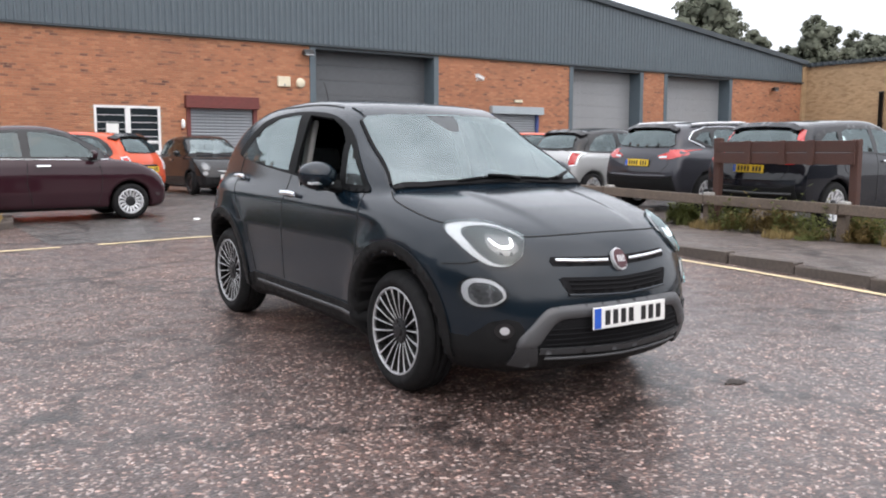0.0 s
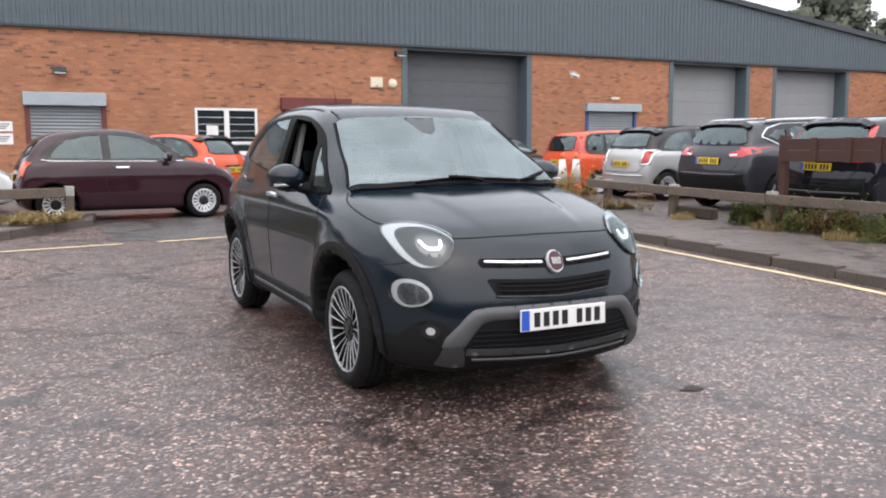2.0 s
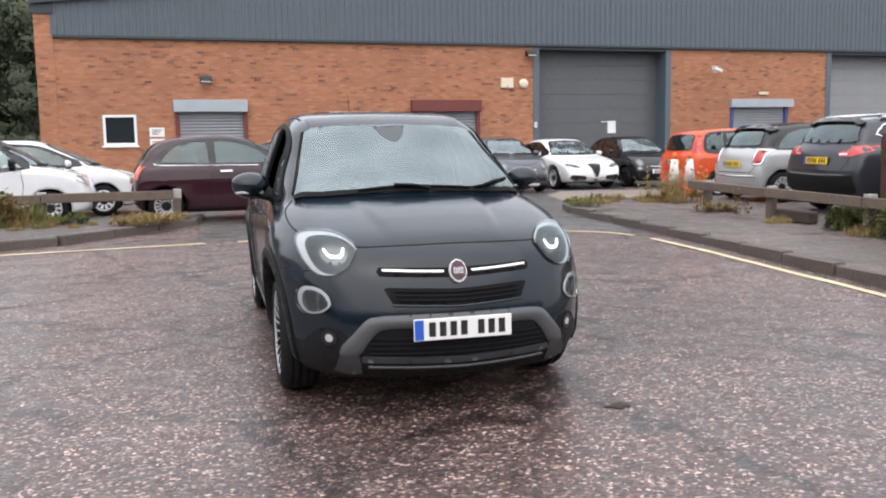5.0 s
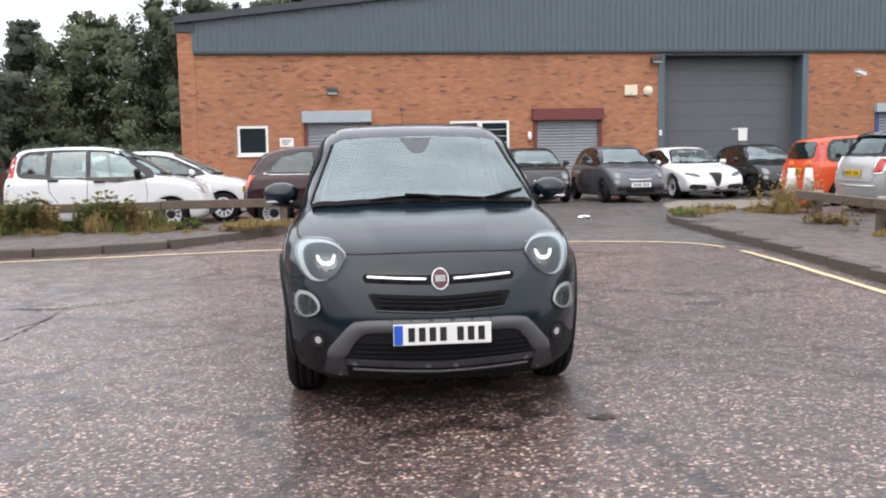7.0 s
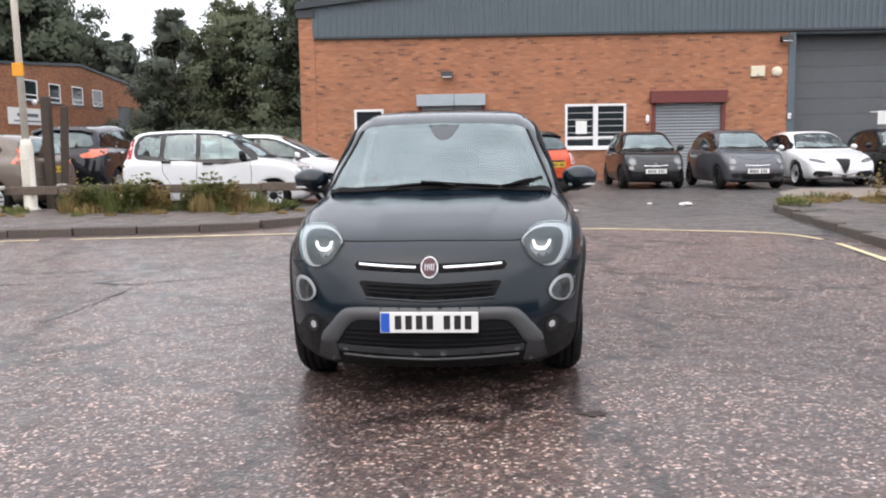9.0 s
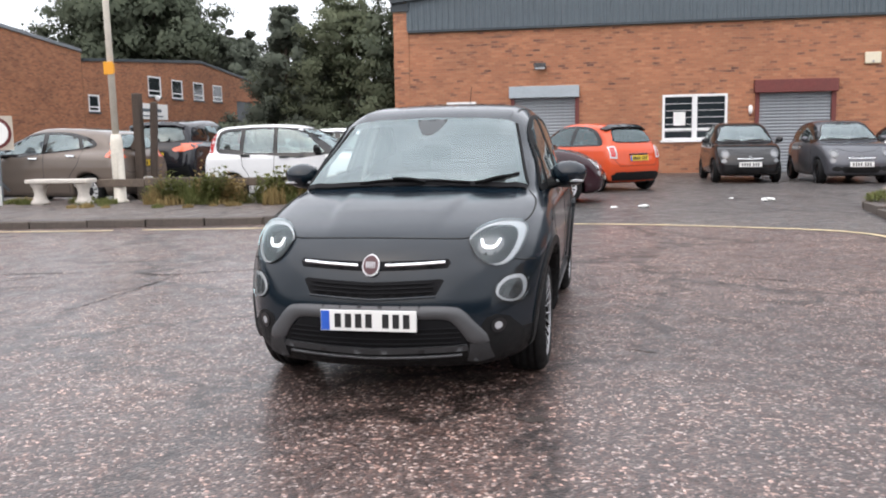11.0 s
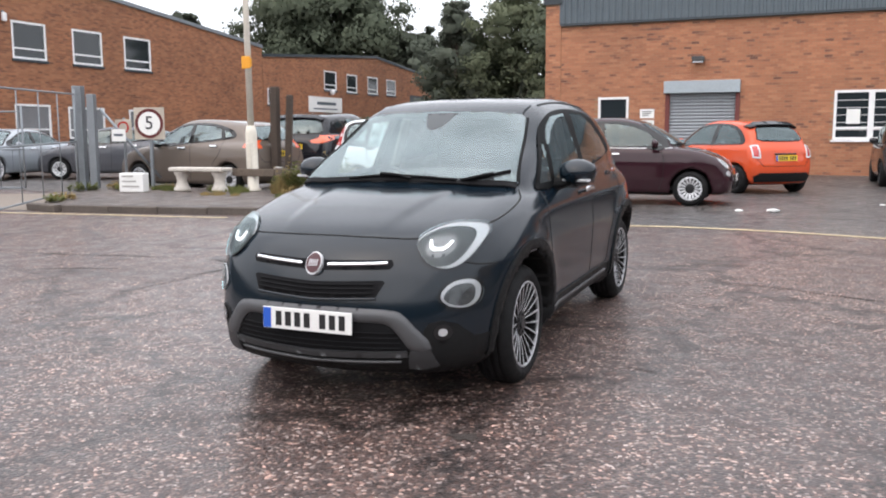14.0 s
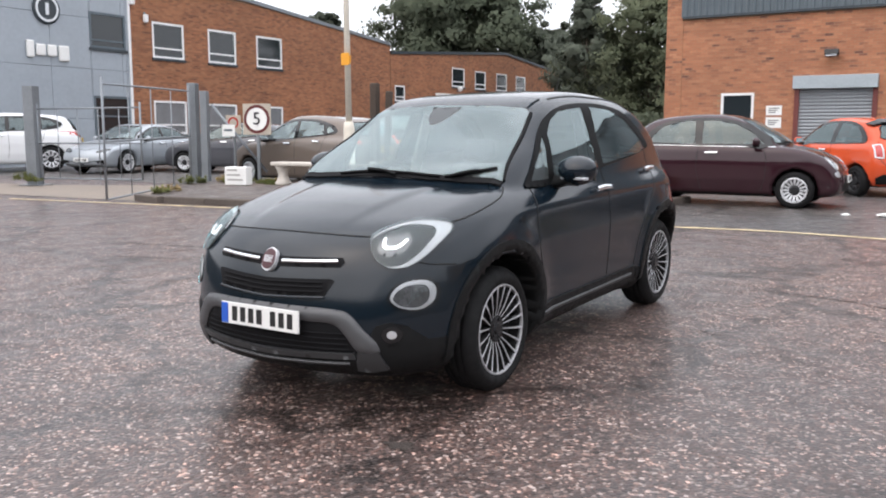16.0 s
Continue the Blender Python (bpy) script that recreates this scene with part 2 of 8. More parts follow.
def brick_mat(name, per_object, tones):
    """Facing brick: each brick has its own tone; some are burnt dark."""
    m, nt, b = node_mat(name)
    if per_object:
        src = nt.nodes.new("ShaderNodeObjectInfo").outputs["Random"]
    else:
        src = nt.nodes.new("ShaderNodeNewGeometry").outputs["Random Per Island"]
    tc = nt.nodes.new("ShaderNodeTexCoord")
    ge = nt.nodes.new("ShaderNodeNewGeometry")
    n1 = add_node(nt, "ShaderNodeTexNoise", Scale=0.45, Detail=5.0)
    n2 = add_node(nt, "ShaderNodeTexNoise", Scale=60.0, Detail=3.0)
    for n in (n1, n2):
        nt.links.new(ge.outputs["Position"], n.inputs["Vector"])
    st = nt.nodes.new("ShaderNodeMapping")
    st.inputs["Scale"].default_value = (0.9, 0.9, 5.0)
    nt.links.new(ge.outputs["Position"], st.inputs["Vector"])
    n3 = add_node(nt, "ShaderNodeTexNoise", Scale=1.6, Detail=3.0)
    nt.links.new(st.outputs[0], n3.inputs["Vector"])
    ma = nt.nodes.new("ShaderNodeMath")
    ma.operation = "MULTIPLY_ADD"
    nt.links.new(n3.outputs[0], ma.inputs[0])
    ma.inputs[1].default_value = 0.55
    mb = nt.nodes.new("ShaderNodeMath")
    mb.operation = "MULTIPLY_ADD"
    nt.links.new(src, mb.inputs[0])
    mb.inputs[1].default_value = 0.56
    mb.inputs[2].default_value = -0.06
    nt.links.new(mb.outputs[0], ma.inputs[2])
    col = ramp(nt, ma.outputs[0], tones)
    col = mixed(nt, col, ramp(nt, n1.outputs[0], [(0.3, (0.84, 0.84, 0.85)), (0.7, (1.1, 1.08, 1.06))]), 1.0, "MULTIPLY")
    col = mixed(nt, col, ramp(nt, n2.outputs[0], [(0.3, (0.85, 0.84, 0.84)), (0.7, (1.1, 1.1, 1.1))]), 0.7, "MULTIPLY")
    nt.links.new(col, b.inputs["Base Color"])
    b.inputs["Roughness"].default_value = 0.85
    bp = add_node(nt, "ShaderNodeBump", Strength=0.3, Distance=0.004)
    nt.links.new(n2.outputs[0], bp.inputs["Height"])
    nt.links.new(bp.outputs[0], b.inputs["Normal"])
    return m


def leaf_mat(name, dark, light):
    m, nt, b = node_mat(name)
    ge = nt.nodes.new("ShaderNodeNewGeometry")
    n = add_node(nt, "ShaderNodeTexNoise", Scale=0.5, Detail=4.0)
    nt.links.new(ge.outputs["Position"], n.inputs["Vector"])
    ma = nt.nodes.new("ShaderNodeMath")
    ma.operation = "MULTIPLY_ADD"
    nt.links.new(ge.outputs["Random Per Island"], ma.inputs[0])
    ma.inputs[1].default_value = 0.38
    nt.links.new(n.outputs[0], ma.inputs[2])
    col = ramp(nt, ma.outputs[0], [(0.35, dark), (0.95, light)])
    nt.links.new(col, b.inputs["Base Color"])
    b.inputs["Roughness"].default_value = 0.6
    b.inputs["Specular IOR Level"].default_value = 0.05
    tr = nt.nodes.new("ShaderNodeBsdfTranslucent")
    nt.links.new(col, tr.inputs[0])
    mx = nt.nodes.new("ShaderNodeMixShader")
    mx.inputs[0].default_value = 0.4
    nt.links.new(b.outputs[0], mx.inputs[1])
    nt.links.new(tr.outputs[0], mx.inputs[2])
    nt.links.new(mx.outputs[0], nt.nodes["Material Output"].inputs["Surface"])
    return m


TONES = [(0.10, (0.12, 0.062, 0.050)), (0.20, (0.22, 0.105, 0.072)), (0.30, (0.365, 0.156, 0.088)), (0.58, (0.42, 0.179, 0.097)), (0.85, (0.49, 0.236, 0.132))]
M["brick"] = brick_mat("facing_brick", False, TONES)
M["brick_piece"] = brick_mat("facing_brick_single", True, TONES)
BROWN = [(0.10, (0.14, 0.065, 0.042)), (0.30, (0.27, 0.115, 0.062)), (0.6, (0.36, 0.155, 0.078)), (0.9, (0.43, 0.20, 0.105))]
M["brick_brown"] = brick_mat("brown_brick", False, BROWN)
TAN = [(0.10, (0.27, 0.18, 0.10)), (0.4, (0.42, 0.29, 0.165)), (0.9, (0.52, 0.37, 0.22))]
M["brick_tan"] = brick_mat("tan_brick", False, TAN)
M["mortar"] = mat("mortar", (0.33, 0.21, 0.13), 0.9, 0, 3, 0.15, 0.2)
M["mortar_brown"] = mat("mortar_brown", (0.28, 0.17, 0.105), 0.9, 0, 3, 0.15, 0.2)
M["road"] = chipping_mat("road_chippings", (0.098, 0.067, 0.059), (0.262, 0.202, 0.178), 1.0, 64.0, wet=0.5, film=0.58)
M["yard"] = chipping_mat("yard_asphalt", (0.088, 0.083, 0.080), (0.15, 0.14, 0.13), 1.0, 60.0, 0.45, film=0.25)
M["pavement"] = chipping_mat("pavement_asphalt", (0.122, 0.103, 0.094), (0.20, 0.175, 0.155), 1.0, 110.0, 0.5, film=0.15)
M["hole"] = mat("worn_binder", (0.060, 0.049, 0.044), 0.7, 0, 60, 0.5, 0.6, spec=0.2)
M["crack"] = mat("open_crack", (0.040, 0.033, 0.030), 0.6, 0, 40, 0.4, 0.4, spec=0.2)
M["concrete"] = mat("worn_concrete", (0.21, 0.175, 0.145), 0.8, 0, 1.5, 0.28, 0.3, fine=14)
M["kerb"] = mat("kerb_stone", (0.090, 0.073, 0.062), 0.75, 0, 3.0, 0.38, 0.4)
M["line_paint"] = mat("worn_line_paint", (0.60, 0.48, 0.29), 0.6, 0, 5.0, 0.35, 0.3)
M["clad"] = mat("blue_grey_cladding", (0.088, 0.113, 0.130), 0.42, 0.0, 0.8, 0.10, 0.0)
M["clad_dark"] = mat("dark_flashing", (0.030, 0.040, 0.048), 0.45, 0.0, 0.8, 0.12)
M["steel_frame"] = mat("blue_grey_steel", (0.095, 0.125, 0.145), 0.5, 0, 2, 0.12)
M["door_grey"] = mat("grey_shutter_paint", (0.105, 0.112, 0.12), 0.5, 0, 1.2, 0.12)
M["door_pale"] = mat("pale_shutter_paint", (0.27, 0.28, 0.29), 0.5, 0, 1.2, 0.10)
M["shutter"] = mat("galvanised_shutter", (0.28, 0.30, 0.32), 0.4, 0.3, 2, 0.12)
M["shutter_box"] = mat("pale_blue_box", (0.36, 0.41, 0.44), 0.45, 0.1, 2, 0.10)
M["red_oxide"] = mat("red_oxide_paint", (0.145, 0.035, 0.03), 0.55, 0, 2, 0.2, 0.1)
M["blue_paint"] = mat("blue_frame_paint", (0.045, 0.075, 0.22), 0.5)
M["white_frame"] = mat("white_window_frame", (0.80, 0.80, 0.80), 0.45, 0, 3, 0.05)
M["window_glass"] = mat("dark_window_pane", (0.02, 0.026, 0.03), 0.06, 0, spec=0.8)
M["window_blind"] = mat("pane_with_pale_blind", (0.20, 0.21, 0.22), 0.12, 0, 2, 0.15)
M["cream"] = mat("cream_plastic", (0.70, 0.63, 0.48), 0.5, 0, 6, 0.1)
M["sign_board"] = mat("weathered_sign_board", (0.46, 0.41, 0.34), 0.6, 0, 5, 0.2)
M["white"] = mat("white_sheet", (0.80, 0.80, 0.78), 0.6, 0, 6, 0.05)
M["black"] = mat("black_metal", (0.015, 0.015, 0.016), 0.45)
M["timber"] = mat("weathered_timber", (0.115, 0.088, 0.068), 0.8, 0, 4, 0.35, 0.4)
M["timber_dark"] = mat("rotten_timber", (0.060, 0.044, 0.034), 0.85, 0, 4, 0.35, 0.4)
M["timber_red"] = mat("stained_timber", (0.062, 0.027, 0.020), 0.75, 0, 4, 0.30, 0.3)
M["post_white"] = mat("weathered_white_paint", (0.34, 0.33, 0.31), 0.75, 0, 8, 0.35, 0.3)
M["galv"] = mat("galvanised_steel", (0.22, 0.24, 0.26), 0.45, 0.4, 3, 0.15)
M["lamp_post"] = mat("cream_lamp_post", (0.62, 0.58, 0.50), 0.6, 0, 3, 0.15)
M["yellow"] = mat("yellow_tag", (0.75, 0.33, 0.02), 0.5)
M["stone"] = mat("cast_stone", (0.55, 0.51, 0.46), 0.8, 0, 8, 0.25, 0.3)
# dark tone of the unseen closing walls, chosen for reflections in the paint
M["unseen_wall_dark"] = mat("unseen_wall_dark", (0.045, 0.052, 0.055), 0.9, 0, 0.5, 0.25, 0.1)
M["grey_panel"] = mat("grey_wall_panel", (0.33, 0.37, 0.41), 0.45, 0, 0.8, 0.08)
M["leaf_a"] = leaf_mat("dark_foliage", (0.102, 0.122, 0.088), (0.158, 0.180, 0.124))
M["leaf_b"] = leaf_mat("conifer_foliage", (0.098, 0.114, 0.092), (0.148, 0.166, 0.128))
M["leaf_c"] = leaf_mat("pale_foliage", (0.110, 0.128, 0.082), (0.185, 0.205, 0.130))
# leaf colour paled and greyed: distance haze mixed into the green
M["leaf_haze"] = leaf_mat("hazed_foliage", (0.15, 0.165, 0.128), (0.225, 0.24, 0.185))
M["bark"] = mat("bark", (0.07, 0.055, 0.04), 0.9, 0, 6, 0.3, 0.5)
M["weed"] = leaf_mat("weed_green", (0.075, 0.095, 0.030), (0.24, 0.25, 0.10))
M["weed_dry"] = leaf_mat("dry_weed", (0.16, 0.115, 0.05), (0.42, 0.32, 0.15))
M["cone_orange"] = mat("cone_orange", (0.72, 0.13, 0.03), 0.5, 0, 8, 0.15)
M["cone_white"] = mat("cone_sleeve", (0.62, 0.60, 0.58), 0.5, 0, 8, 0.15)
M["red_dark"] = mat("dark_red_ring", (0.10, 0.012, 0.012), 0.5)

# ---- mesh helpers ----
def empty(name, m=None):
    ob = new(name)
    ob.empty_display_size = 0.1
    if m is not None:
        ob.matrix_world = m
    return ob


def part(name, bm, material, parent=None, label="", smooth=False, loc=None):
    """Links a bmesh as one mesh object, under a thing or a part if one is given."""
    me = bpy.data.meshes.new(name)
    bm.to_mesh(me)
    bm.free()
    return link(name, me, material, parent, label, smooth, loc)


def link(name, me, material, parent=None, label="", smooth=False, loc=None):
    for one in material if isinstance(material, (list, tuple)) else [material]:
        me.materials.append(one)
    if smooth:
        me.polygons.foreach_set("use_smooth", [True] * len(me.polygons))
    ob = new(name, me)
    if parent is not None:
        ob.parent = parent
    if loc is not None:
        ob.matrix_basis = loc if isinstance(loc, Matrix) else Matrix.Translation(loc)
    if label:
        tagged(ob, label)
    return ob


def add_box(bm, x0, x1, y0, y1, z0, z1, bevel=0.0, m=None):
    vs = [bm.verts.new((x, y, z)) for z in (z0, z1) for y in (y0, y1) for x in (x0, x1)]
    fs = []
    for q in ((0, 2, 3, 1), (4, 5, 7, 6), (0, 1, 5, 4), (2, 6, 7, 3), (0, 4, 6, 2), (1, 3, 7, 5)):
        fs.append(bm.faces.new([vs[i] for i in q]))
    if bevel:
        es = list({e for f in fs for e in f.edges})
        r = bmesh.ops.bevel(bm, geom=es, offset=bevel, segments=2, profile=0.5, affect="EDGES")
        vs = list({v for f in r["faces"] for v in f.verts} | {v for v in vs if v.is_valid})
    if m is not None:
        bmesh.ops.transform(bm, matrix=m, verts=[v for v in vs if v.is_valid])
    return vs


def box(x0, x1, y0, y1, z0, z1, bevel=0.0, m=None):
    bm = bmesh.new()
    add_box(bm, x0, x1, y0, y1, z0, z1, bevel, m)
    return bm


def add_prism(bm, pts, axis, a, b):
    """Extrudes a closed outline of (u, v) along axis x, y or z from a to b."""
    def at(u, v, w):
        return {"x": (w, u, v), "y": (u, w, v), "z": (u, v, w)}[axis]
    lo = [bm.verts.new(at(u, v, a)) for u, v in pts]
    hi = [bm.verts.new(at(u, v, b)) for u, v in pts]
    bm.faces.new(lo)
    bm.faces.new(hi[::-1])
    n = len(pts)
    for i in range(n):
        bm.faces.new((lo[i], hi[i], hi[(i + 1) % n], lo[(i + 1) % n]))
    bmesh.ops.recalc_face_normals(bm, faces=bm.faces)


def prism(pts, axis, a, b):
    bm = bmesh.new()
    add_prism(bm, pts, axis, a, b)
    return bm


def add_lathe(bm, prof, n=24, m=None, closed=False):
    """Turns a profile of (radius, height) about z."""
    rings = []
    for r, h in prof:
        rings.append([bm.verts.new((r * math.cos(i * 2 * math.pi / n), r * math.sin(i * 2 * math.pi / n), h)) for i in range(n)])
    pairs = list(zip(rings, rings[1:])) + ([(rings[-1], rings[0])] if closed else [])
    for a, b in pairs:
        for i in range(n):
            j = (i + 1) % n
            bm.faces.new((a[i], a[j], b[j], b[i]))
    if not closed:
        for ring, flip in ((rings[0], True), (rings[-1], False)):
            bm.faces.new(ring[::-1] if flip else ring)
    if m is not None:
        bmesh.ops.transform(bm, matrix=m, verts=[v for r in rings for v in r])
    return rings


def lathe(prof, n=24, m=None, closed=False):
    bm = bmesh.new()
    add_lathe(bm, prof, n, m, closed)
    return bm


def ground_z(y, x=None):
    """The yard rises gently from the road to the building and levels out."""
    if x is not None:
        dip = math.exp(-(((x - 2.3) / 2.4) ** 2)) * math.exp(-(((y - 6.2) / 3.6) ** 4))
        return ground_z(y) + dip * (0.012 * (x - 2.5) - 0.015)
    if y < 12:
        return 0.02 * (max(y, -30) - 4.8)
    if y > 17:
        return 0.23
    t = (y - 12) / 5
    return (2 * t**3 - 3 * t * t + 1) * 0.144 + (t**3 - 2 * t * t + t) * 0.1 + (-2 * t**3 + 3 * t * t) * 0.23


def sheet(xs, ys, dz=0.0, thick=0.0):
    """A sheet over the ground between the given lines."""
    bm = bmesh.new()
    grid = [[bm.verts.new((x, y, ground_z(y, x) + dz)) for x in xs] for y in ys]
    for j in range(len(ys) - 1):
        for i in range(len(xs) - 1):
            bm.faces.new((grid[j][i], grid[j][i + 1], grid[j + 1][i + 1], grid[j + 1][i]))
    return bm

# ---- cars: bodies are smooth solids, panels are laid on their surface ----
def smooth_poly(pts, n=6):
    """A closed smooth outline through the points."""
    p = np.array(pts, float)
    out = []
    m = len(p)
    for i in range(m):
        a, b, c, d = p[i - 1], p[i], p[(i + 1) % m], p[(i + 2) % m]
        k = np.linalg.norm(c - b)
        ta = (c - a) / max(np.linalg.norm(c - a), 1e-6) * k
        tb = (d - b) / max(np.linalg.norm(d - b), 1e-6) * k
        for s in range(n):
            t = s / n
            out.append((2 * t**3 - 3 * t * t + 1) * b + (t**3 - 2 * t * t + t) * ta + (-2 * t**3 + 3 * t * t) * c + (t**3 - t * t) * tb)
    return np.array(out)


def poly_sdf(poly, q):
    """Signed distance of points q from a closed outline, negative inside."""
    d = np.full(len(q), 1e9)
    odd = np.zeros(len(q), bool)
    for i in range(len(poly)):
        a, b = poly[i - 1], poly[i]
        e = b - a
        w = q - a
        t = np.clip((w @ e) / max(e @ e, 1e-12), 0, 1)
        r = w - t[:, None] * e
        d = np.minimum(d, (r * r).sum(1))
        c1, c2 = a[1] <= q[:, 1], b[1] <= q[:, 1]
        cr = e[0] * w[:, 1] - e[1] * w[:, 0]
        odd ^= (c1 & ~c2 & (cr > 0)) | (~c1 & c2 & (cr < 0))
    d = np.sqrt(d)
    return np.where(odd, -d, d)


class Outline:
    """A tabulated signed distance of a side outline."""

    def __init__(self, pts, step=0.02):
        poly = smooth_poly(pts, 6 if step > 0.015 else 14)
        self.lo = poly.min(0) - 0.5
        hi = poly.max(0) + 0.5
        self.n = np.ceil((hi - self.lo) / step).astype(int) + 1
        self.step = step
        gx, gz = np.meshgrid(np.arange(self.n[0]), np.arange(self.n[1]), indexing="ij")
        q = np.stack([gx.ravel(), gz.ravel()], 1) * step + self.lo
        self.t = poly_sdf(poly, q).reshape(self.n)

    def __call__(self, x, z):
        u = np.clip((x - self.lo[0]) / self.step, 0, self.n[0] - 1.001)
        v = np.clip((z - self.lo[1]) / self.step, 0, self.n[1] - 1.001)
        i, j = u.astype(int), v.astype(int)
        u, v = u - i, v - j
        t = self.t
        return (t[i, j] * (1 - u) + t[i + 1, j] * u) * (1 - v) + (t[i, j + 1] * (1 - u) + t[i + 1, j + 1] * u) * v


def smax(a, b, r):
    h = np.maximum(r - np.abs(a - b), 0) / r
    return np.maximum(a, b) + h * h * r / 4


def smin(a, b, r):
    return -smax(-a, -b, r)


class Body:
    """The solid of a car's body: a lower body and a cabin, with wheel arches cut in. x ahead, y left, z up."""

    def __init__(self, s):
        self.s = s
        self.low, self.cab = Outline(s["low"], s.get("grain", 0.02)), Outline(s["cab"], s.get("grain", 0.02))

    def __call__(self, x, y, z):
        s = self.s
        ay = np.abs(y)
        half = s["W"] / 2
        lh = s["L"] / 2
        front = np.clip((x - s["xf"]) / (lh - s["xf"]), 0, 1.2)
        rear = np.clip((-x - s["xr"]) / (lh - s["xr"]), 0, 1.2)
        plan = 1 - s.get("kf", 0.14) * front**2.2 - s.get("kr", 0.10) * rear**2.2
        sect = np.interp(z, s["sz"], s["sw"])
        bow = (s.get("bow", 0.16) * ay * ay + s.get("bow4", 0.0) * ay**4) * np.tanh(x / 0.8)
        zr = z
        if "ridge" in s:
            edge = 0.41 - 0.13 * (x - 1.0)
            zr = z - s["ridge"] * 0.5 * (1 - np.tanh((ay - edge) / 0.022)) * np.clip((x - 0.95) / 0.2, 0, 1) * np.clip((1.92 - x) / 0.35, 0, 1)
        a = self.low(x + bow, zr)
        b = (ay - half * plan * sect) * 0.93
        low = smax(a, b, s.get("r_low", 0.10))
        cw = np.interp(z, s["cz"], s["cw"])
        mid = s.get("cmid", -0.3)
        cplan = 1 - s.get("kc", 0.12) * np.clip(np.abs(x - mid) / 1.5, 0, 1.3) ** 2.2
        cbow = s.get("cbow", 0.20) * ay * ay * np.tanh((x - mid) / 0.5)
        c = self.cab(x + cbow, z + s.get("crown", 0.05) * ay * ay)
        d = (ay - cw * cplan) * 0.9
        cab = smax(c, d, s.get("r_cab", 0.10))
        f = smin(low, cab, s.get("r_join", 0.05))
        if s.get("flare"):
            for xw in s["axles"]:
                r = np.sqrt((x - xw) ** 2 + (z - s["rw"]) ** 2)
                f = f - s["flare"] * np.exp(-(((r - s["ra"] - 0.05) / 0.10) ** 2)) * np.clip((ay - half * 0.7) / (half * 0.2), 0, 1) * (z < s["rw"] + 0.75)
        for xw in s["axles"]:
            r = np.sqrt((x - xw) ** 2 + (z - s["rw"]) ** 2) - s["ra"]
            f = np.maximum(f, -np.maximum(r, (half - 0.34) - ay))
        return f

    def grad(self, p, e=0.006):
        g = np.empty_like(p)
        for k in range(3):
            d = np.zeros(3)
            d[k] = e
            g[:, k] = (self(*(p + d).T) - self(*(p - d).T)) / (2 * e)
        return g

    def project(self, q, axis):
        """Lays outline points on the surface, seen along the axis: F, R (y, z), S, s (x, z on the left or right), T (x, y)."""
        n = len(q)
        lh, half, h = self.s["L"] / 2 + 0.2, self.s["W"] / 2 + 0.15, self.s["H"] + 0.2
        u, v = q[:, 0], q[:, 1]
        far, near = {"F": (lh, -0.4), "R": (-lh, 0.4), "S": (half, 0.1), "s": (-half, -0.1), "T": (h, 0.5)}[axis]

        def at(w):
            return {"F": (w, u, v), "R": (w, u, v), "S": (u, w, v), "s": (u, w, v), "T": (u, v, w)}[axis]
        lo, hi = np.full(n, far), np.full(n, near)
        found = np.zeros(n, bool)
        prev = np.full(n, far)
        for k in range(1, 91):
            w = np.full(n, far + (near - far) * k / 90)
            inside = self(*at(w)) < 0
            hit = inside & ~found
            lo[hit], hi[hit] = prev[hit], w[hit]
            found |= hit
            prev = w
        for _ in range(14):
            m = (lo + hi) / 2
            inside = self(*at(m)) < 0
            hi = np.where(inside, m, hi)
            lo = np.where(inside, lo, m)
        p = np.stack(at((lo + hi) / 2), 1)
        if (~found).any() and found.any():
            ok = np.where(found)[0]
            for i in np.where(~found)[0]:
                j = ok[((q[ok] - q[i]) ** 2).sum(1).argmin()]
                w = {"F": 0, "R": 0, "S": 1, "s": 1, "T": 2}[axis]
                p[i, w] = p[j, w]
        return p


